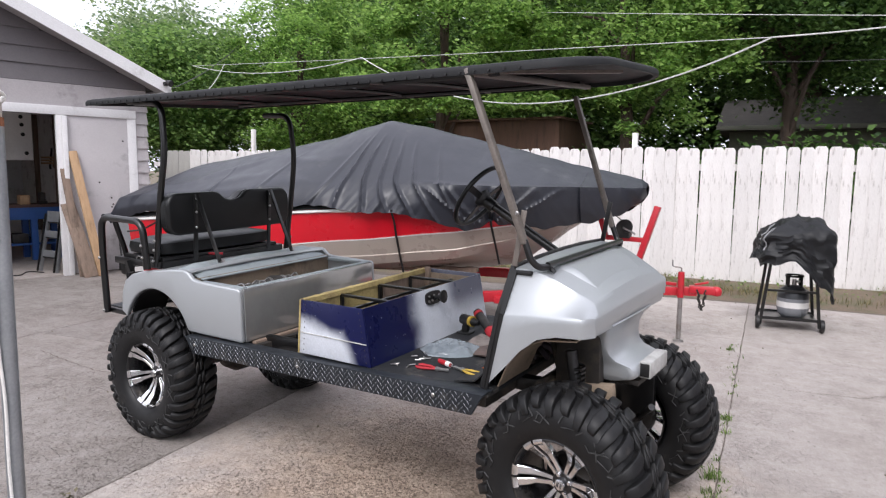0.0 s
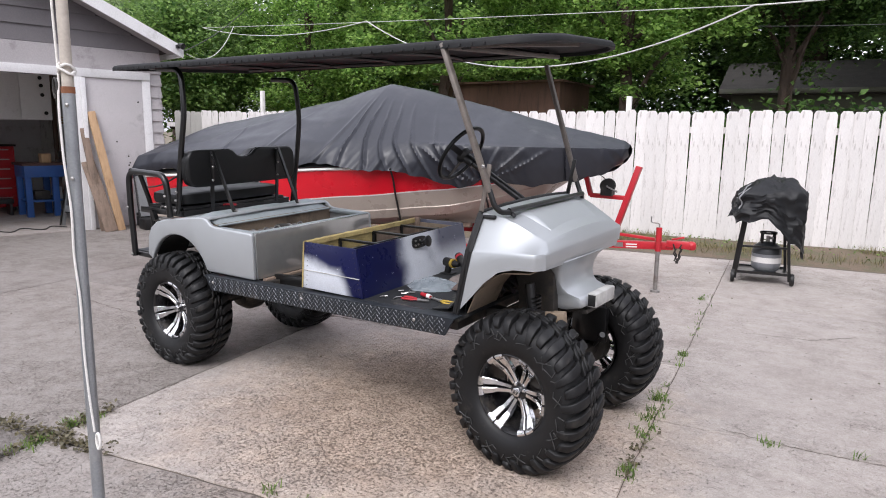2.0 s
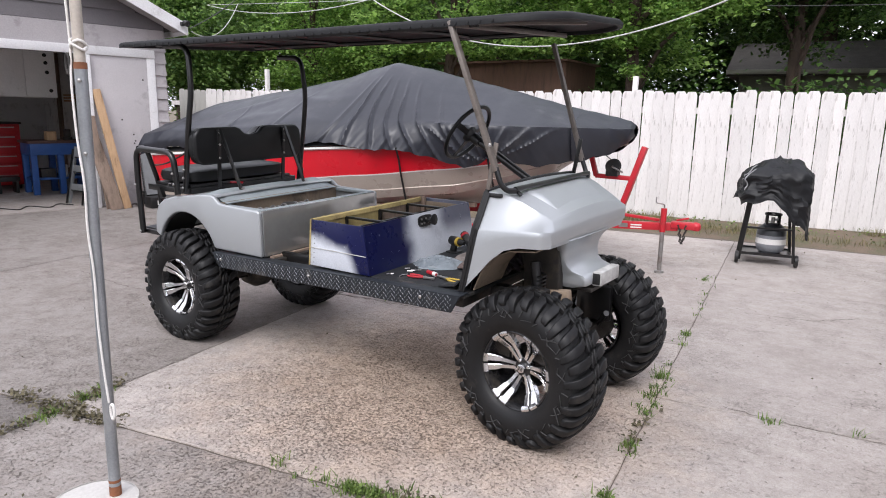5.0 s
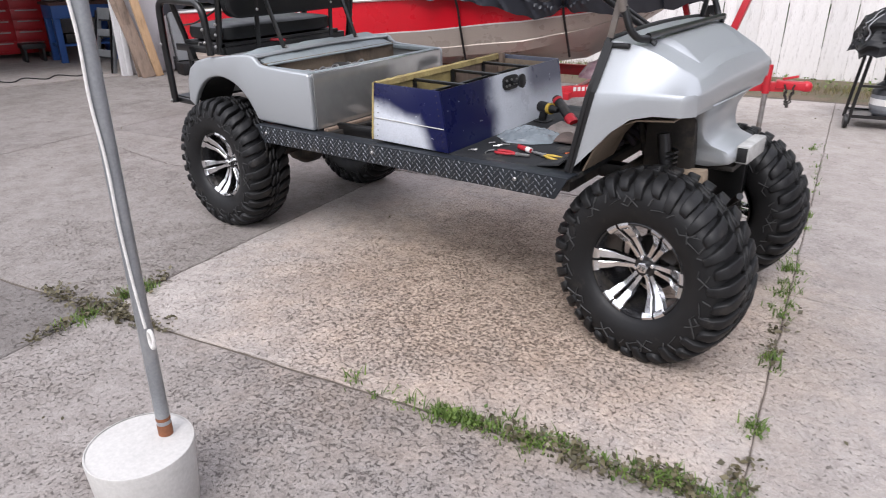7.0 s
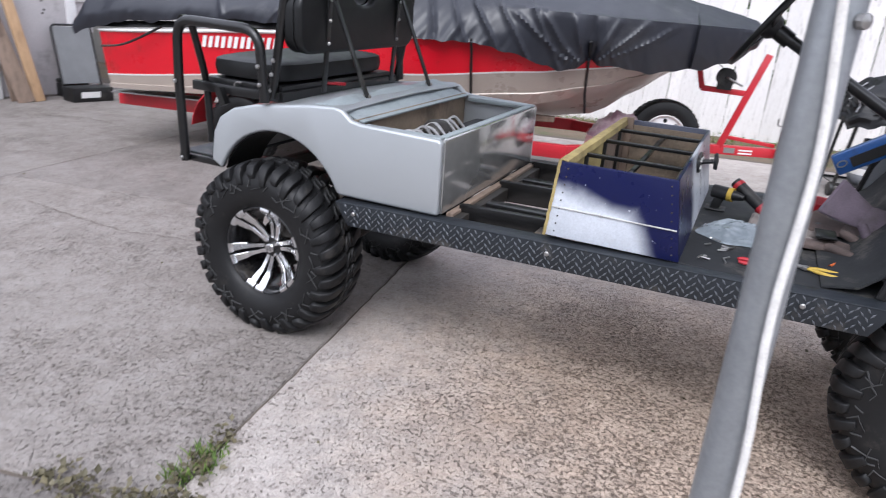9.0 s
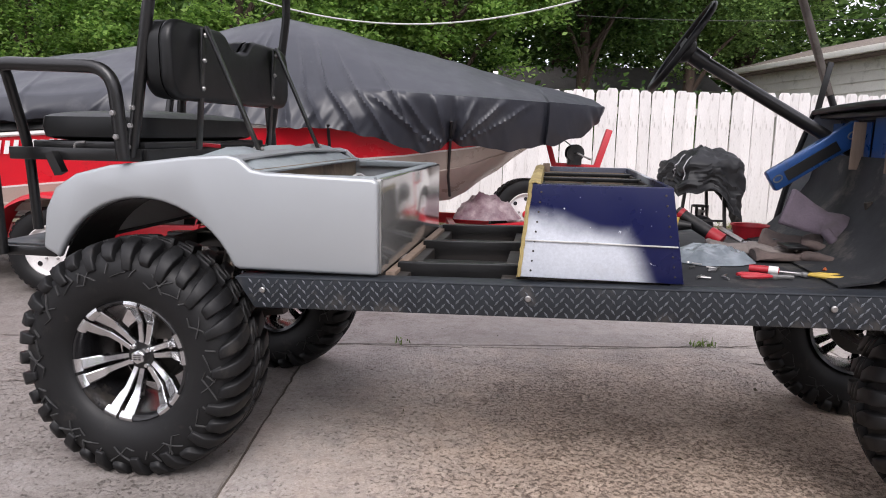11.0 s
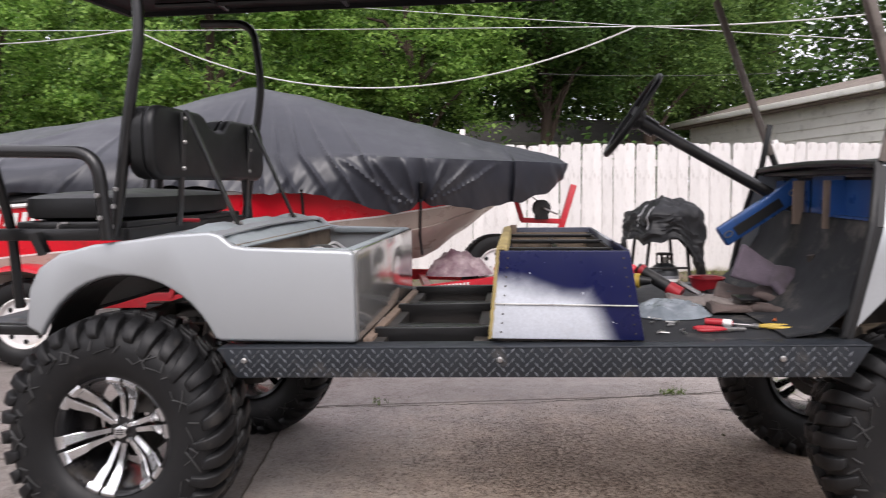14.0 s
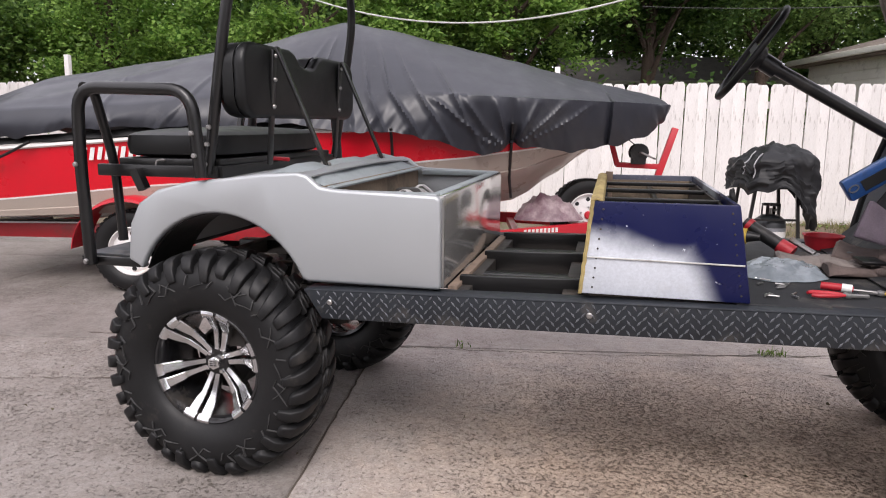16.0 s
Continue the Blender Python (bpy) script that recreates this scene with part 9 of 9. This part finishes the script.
def tuft_points(places, blades, spread):
    out = []
    for x, y, k in places:
        m = int(blades * k)
        out.append(np.stack([x + np.random.randn(m) * spread, y + np.random.randn(m) * spread, np.full(m, 0.0)], 1))
    return np.concatenate(out)


def grass(name, pts, height, mat, label):
    """Thin upright blades as one mesh."""
    n = len(pts)
    a = np.random.rand(n) * 6.283
    L = height * (0.4 + 0.9 * np.random.rand(n))
    lean = 0.15 + 0.75 * np.random.rand(n)
    d = np.stack([np.cos(a) * lean, np.sin(a) * lean, np.ones(n)], 1)
    d /= np.linalg.norm(d, axis=1, keepdims=True)
    s = np.stack([-np.sin(a), np.cos(a), np.zeros(n)], 1) * 0.0028
    mid = pts + d * L[:, None] * 0.55
    tip = pts + d * L[:, None] + np.stack([np.cos(a), np.sin(a), np.zeros(n)], 1) * L[:, None] * 0.35 * lean[:, None]
    v = np.stack([pts - s, pts + s, mid + s * 0.8, mid - s * 0.8, tip], 1).reshape(-1, 3)
    i = np.arange(n)[:, None] * 5
    f = [tuple(q) for q in np.concatenate([i + [0, 1, 2, 3]], 1)] + [tuple(q) for q in np.concatenate([i + [3, 2, 4]], 1)]
    data = bpy.data.meshes.new(name)
    data.from_pydata(v.tolist(), [], [tuple(int(x) for x in q) for q in f])
    data.materials.append(mat)
    solid(name, data, mat, label, "weeds", kind="stuff")


def on_line(p, q, n, thick, jitter=0.02):
    t = np.random.rand(n)
    return [(p[0] + (q[0] - p[0]) * x + np.random.randn() * jitter, p[1] + (q[1] - p[1]) * x + np.random.randn() * jitter, thick * (0.3 + np.random.rand())) for x in t]


near_j = lambda x: OY + 0.164 * (x - OX)       # the joint before the cart
right_j = lambda y: 3.093 - 0.092 * (y + 0.613)  # the joint past its front wheels
left_j = lambda y: OX - 0.135 * (y - OY)         # the joint under its rear wheels
nj = lambda x: (x, near_j(x))
rj = lambda y: (right_j(y), y)
green = on_line(nj(1.90), nj(2.10), 6, 0.7) + on_line(nj(2.35), nj(2.66), 14, 1.0) + on_line(nj(2.74), nj(3.06), 16, 1.0) + [(*nj(2.14), 5.0), (*nj(2.20), 7.0), (*nj(2.26), 6.0), (*nj(2.33), 3.0), (1.762, -0.791, 1.2), (*nj(2.50), 3.0), (*nj(2.88), 3.0), (*rj(0.26), 2.4), (*rj(0.20), 1.2), (2.938, 0.919, 1.5), (2.908, 1.205, 1.4), (*rj(2.15), 1.6), (2.622, 3.971, 1.8), (3.533, 0.944, 1.6), (3.93, 1.03, 0.9), (0.561, 1.559, 0.8), (2.167, 1.83, 1.8), (2.23, 1.845, 1.0)]
green += on_line(rj(0.45), rj(1.3), 14, 1.0, 0.02) + on_line(rj(1.3), rj(2.2), 6, 0.6, 0.02) + [(*rj(-0.55), 1.2)] + on_line(rj(2.3), rj(4.2), 12, 0.4, 0.015) + on_line((left_j(-0.78), -0.78), (left_j(-0.92), -0.92), 8, 1.3) + on_line((left_j(-1.22), -1.22), (left_j(-1.08), -1.08), 8, 0.8) + [(*rj(-0.25), 2.2), (*rj(-0.20), 1.4)]
grass("joint_grass", tuft_points(green, 15, 0.022), 0.042, weed_green, "small green grass tufts in the slab joints")
weedy = on_line(nj(0.05), nj(0.42), 34, 1.0, 0.025) + on_line(nj(0.45), nj(0.80), 40, 1.0, 0.025) + on_line((left_j(-0.70), -0.70), (left_j(-1.02), -1.02), 24, 0.8, 0.02) + on_line((left_j(-1.08), -1.08), (left_j(-1.42), -1.42), 24, 0.7, 0.02)
weedy += on_line(nj(2.3), nj(3.05), 60, 0.9, 0.022) + on_line(rj(0.8), rj(0.2), 12, 0.7, 0.025) + on_line(rj(-0.62), rj(-0.45), 8, 0.9, 0.02)
p = tuft_points(weedy, 11, 0.02)
p[:, 2] = np.random.rand(len(p)) * 0.03
solid("joint_weeds", leaves("joint_weeds", p, 0.022 * (0.5 + np.random.rand(len(p))), weed_red), weed_red, "low reddish weeds creeping along the joints", "weeds", kind="stuff")
p = tuft_points(green, 7, 0.020)
p[:, 2] = np.random.rand(len(p)) * 0.025
solid("joint_clover", leaves("joint_clover", p, 0.016 * (0.5 + np.random.rand(len(p))), weed_green), weed_green, "small green leaves in the joints", "weeds", kind="stuff")
n = 14000
x = np.random.uniform(-4.5, 7.5, n)
d = np.random.beta(1.2, 2.2, n) * 0.95
y = fence_y(x) - 0.08 - d
keep = np.array([noise.noise(Vector((a * 1.3, b * 1.3, 2))) > -0.22 for a, b in zip(x, y)])
grass("verge_grass", np.stack([x, y, 0.085 - 0.07 * d], 1)[keep], 0.11, grass_pale, "ragged pale grass along the foot of the fence")
n = 1000
x, d = np.random.uniform(-4.5, 7.5, n), np.random.beta(1.2, 2.2, n) * 0.8
y = fence_y(x) - 0.08 - d
solid("verge_weeds", leaves("verge_weeds", np.stack([x, y, 0.08 + 0.08 * np.random.rand(n)], 1), 0.036 * (0.5 + np.random.rand(n)), weed_green), weed_green, "leafy weeds along the foot of the fence", "weeds", kind="stuff")
# dry leaf litter and grit on the slabs
n = 500
p = np.stack([np.random.uniform(-4, 6, n), np.random.uniform(-2.5, 6.5, n), np.full(n, 0.004)], 1)
solid("leaf_litter", leaves("leaf_litter", p, 0.016 * (0.4 + np.random.rand(n)), weed_red, 0.5), weed_red, "scattered dry leaf bits and grit", "litter", kind="stuff")

# pale chain-link panel before the fence, beside the house
links = thing("chain_link_panel", "white chain-link panel standing before the white fence", "fence panel", (8.3, 8.1, 0))
lx0, lx1, lz0, lz1 = 7.55, 9.0, 0.12, 2.16
ly = lambda x: fence_y(x) - 0.10
g = Geo()
k = 0.075
n = int((lx1 - lx0 + lz1 - lz0) / k)
for sgn in (1, -1):
    for i in range(n):
        c = lx0 - (lz1 - lz0) + i * k if sgn > 0 else lx0 + i * k
        a = max(lz0, lz0 + (lx0 - c) * sgn if sgn > 0 else lz0 + (c - lx1))
        b = min(lz1, lz0 + (lx1 - c) if sgn > 0 else lz0 + (c - lx0))
        if b - a > 0.05:
            xa, xb = c + sgn * (a - lz0), c + sgn * (b - lz0)
            g.bar((xa, ly(xa) + 0.004 * sgn, a), (xb, ly(xb) + 0.004 * sgn, b), 0.006, 0.006, (0, 1, 0))
part("wire_mesh", g, trim_white, links, smooth=False)["kind"] = "stuff"
part("top_rail", Geo().tube([(lx0, ly(lx0), lz1), (lx1, ly(lx1), lz1)], 0.016, 8), trim_white, links)
for x in (lx0, lx1):
    part("post", Geo().tube([(x, ly(x), 0.03), (x, ly(x), lz1 + 0.03)], 0.022, 8), trim_white, links)

# fence of white dog-eared pickets
fence = thing("fence", "tall white wooden picket fence with dog-eared tops", "fence", (1.7, 7.48, 0), kind="structure")
PW = 0.1525
picket_mesh = to_mesh("picket", Geo().prism([(-PW / 2, 0), (PW / 2, 0), (PW / 2, 1.812), (PW / 2 - 0.026, 1.855), (-PW / 2 + 0.026, 1.855), (-PW / 2, 1.812)], -0.01, 0.01), bevel=0.002, smooth=False, seg=1)
# greyer copy for the pickets at the far left
grey_picket_mesh = picket_mesh.copy()
grey_picket_mesh.materials.append(fence_grey)
picket_mesh.materials.append(fence_white)
rnd = random.Random(2)
turn = math.degrees(math.atan(0.11))
s = -10.4
k = 0
while s < 9.4:
    x = 1.7 + s * UX
    ob = new("picket", grey_picket_mesh if x < -7.9 else picket_mesh)
    ob.parent = fence
    ob.matrix_parent_inverse = Matrix.Translation(fence.location).inverted()
    ob.matrix_basis = Matrix.Translation((x, fence_y(x) + rnd.uniform(-0.004, 0.004), 0.075 + rnd.uniform(-0.014, 0.014))) @ pose(0, 0, 0, rnd.uniform(-0.5, 0.5), rnd.uniform(-0.6, 0.6), turn + rnd.uniform(-0.8, 0.8)) @ Matrix.Diagonal((rnd.uniform(0.992, 1.02), 1, rnd.uniform(0.992, 1.008), 1))
    s += 0.1555
    k += 1
for z in (0.42, 1.05, 1.66):
    part("rail", Geo().bar((-8.9, fence_y(-8.9) + 0.04, z), (11.0, fence_y(11.0) + 0.04, z), 0.04, 0.09), fence_white, fence)
for x, top in ((0.736, 2.15), (-6.305, 2.325), (5.2, 1.98), (-2.6, 1.88)):
    part("post", Geo().box(x - 0.035, x + 0.035, fence_y(x) + 0.03, fence_y(x) + 0.10, 0.0, top), fence_white, fence, bevel=0.004)

# siding courses on the garage and the house
gd, gn = Vector((-GUY, GUX, 0)), Vector((GUX, GUY, 0))
siding_on(garage, gp(0, 0.02, 0), gd, gn, lambda a, b: [(1.06, G_R)], 0.02, 2.74, 0.185, siding_grey)
ridge_z = EAVE + (G_R - G_MID) * SLOPE
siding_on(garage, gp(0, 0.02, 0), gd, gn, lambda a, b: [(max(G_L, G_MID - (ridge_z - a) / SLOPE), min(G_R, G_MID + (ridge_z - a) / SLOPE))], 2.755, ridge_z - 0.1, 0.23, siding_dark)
siding_on(garage, gp(G_R, 0.14, 0), (-GUX, -GUY, 0), gd, lambda a, b: [(-0.12, 6.3)], 0.02, EAVE, 0.185, siding_grey)
wa, wb, wz0, wz1 = H_WIN
hr = H_EAVE + H_W / 2 * H_SLOPE
siding_on(house, (HX, HY, 0), HD, HN, lambda a, b: [(max(0.06, (a - H_EAVE) / H_SLOPE if a > H_EAVE else 0.06), min(H_W, H_W - (a - H_EAVE) / H_SLOPE if a > H_EAVE else H_W))], 0.062, 2.995, 0.327, siding_mauve, [(wa - 0.09, wb + 0.09, wz0 - 0.1, wz1 + 0.09)])
siding_on(house, (HX, HY, 0), HD, HN, lambda a, b: [(max(0.06, (a - H_EAVE) / H_SLOPE if a > H_EAVE else 0.06), min(H_W, H_W - (a - H_EAVE) / H_SLOPE if a > H_EAVE else H_W))], 3.005, hr - 0.15, 0.327, gable_brown)
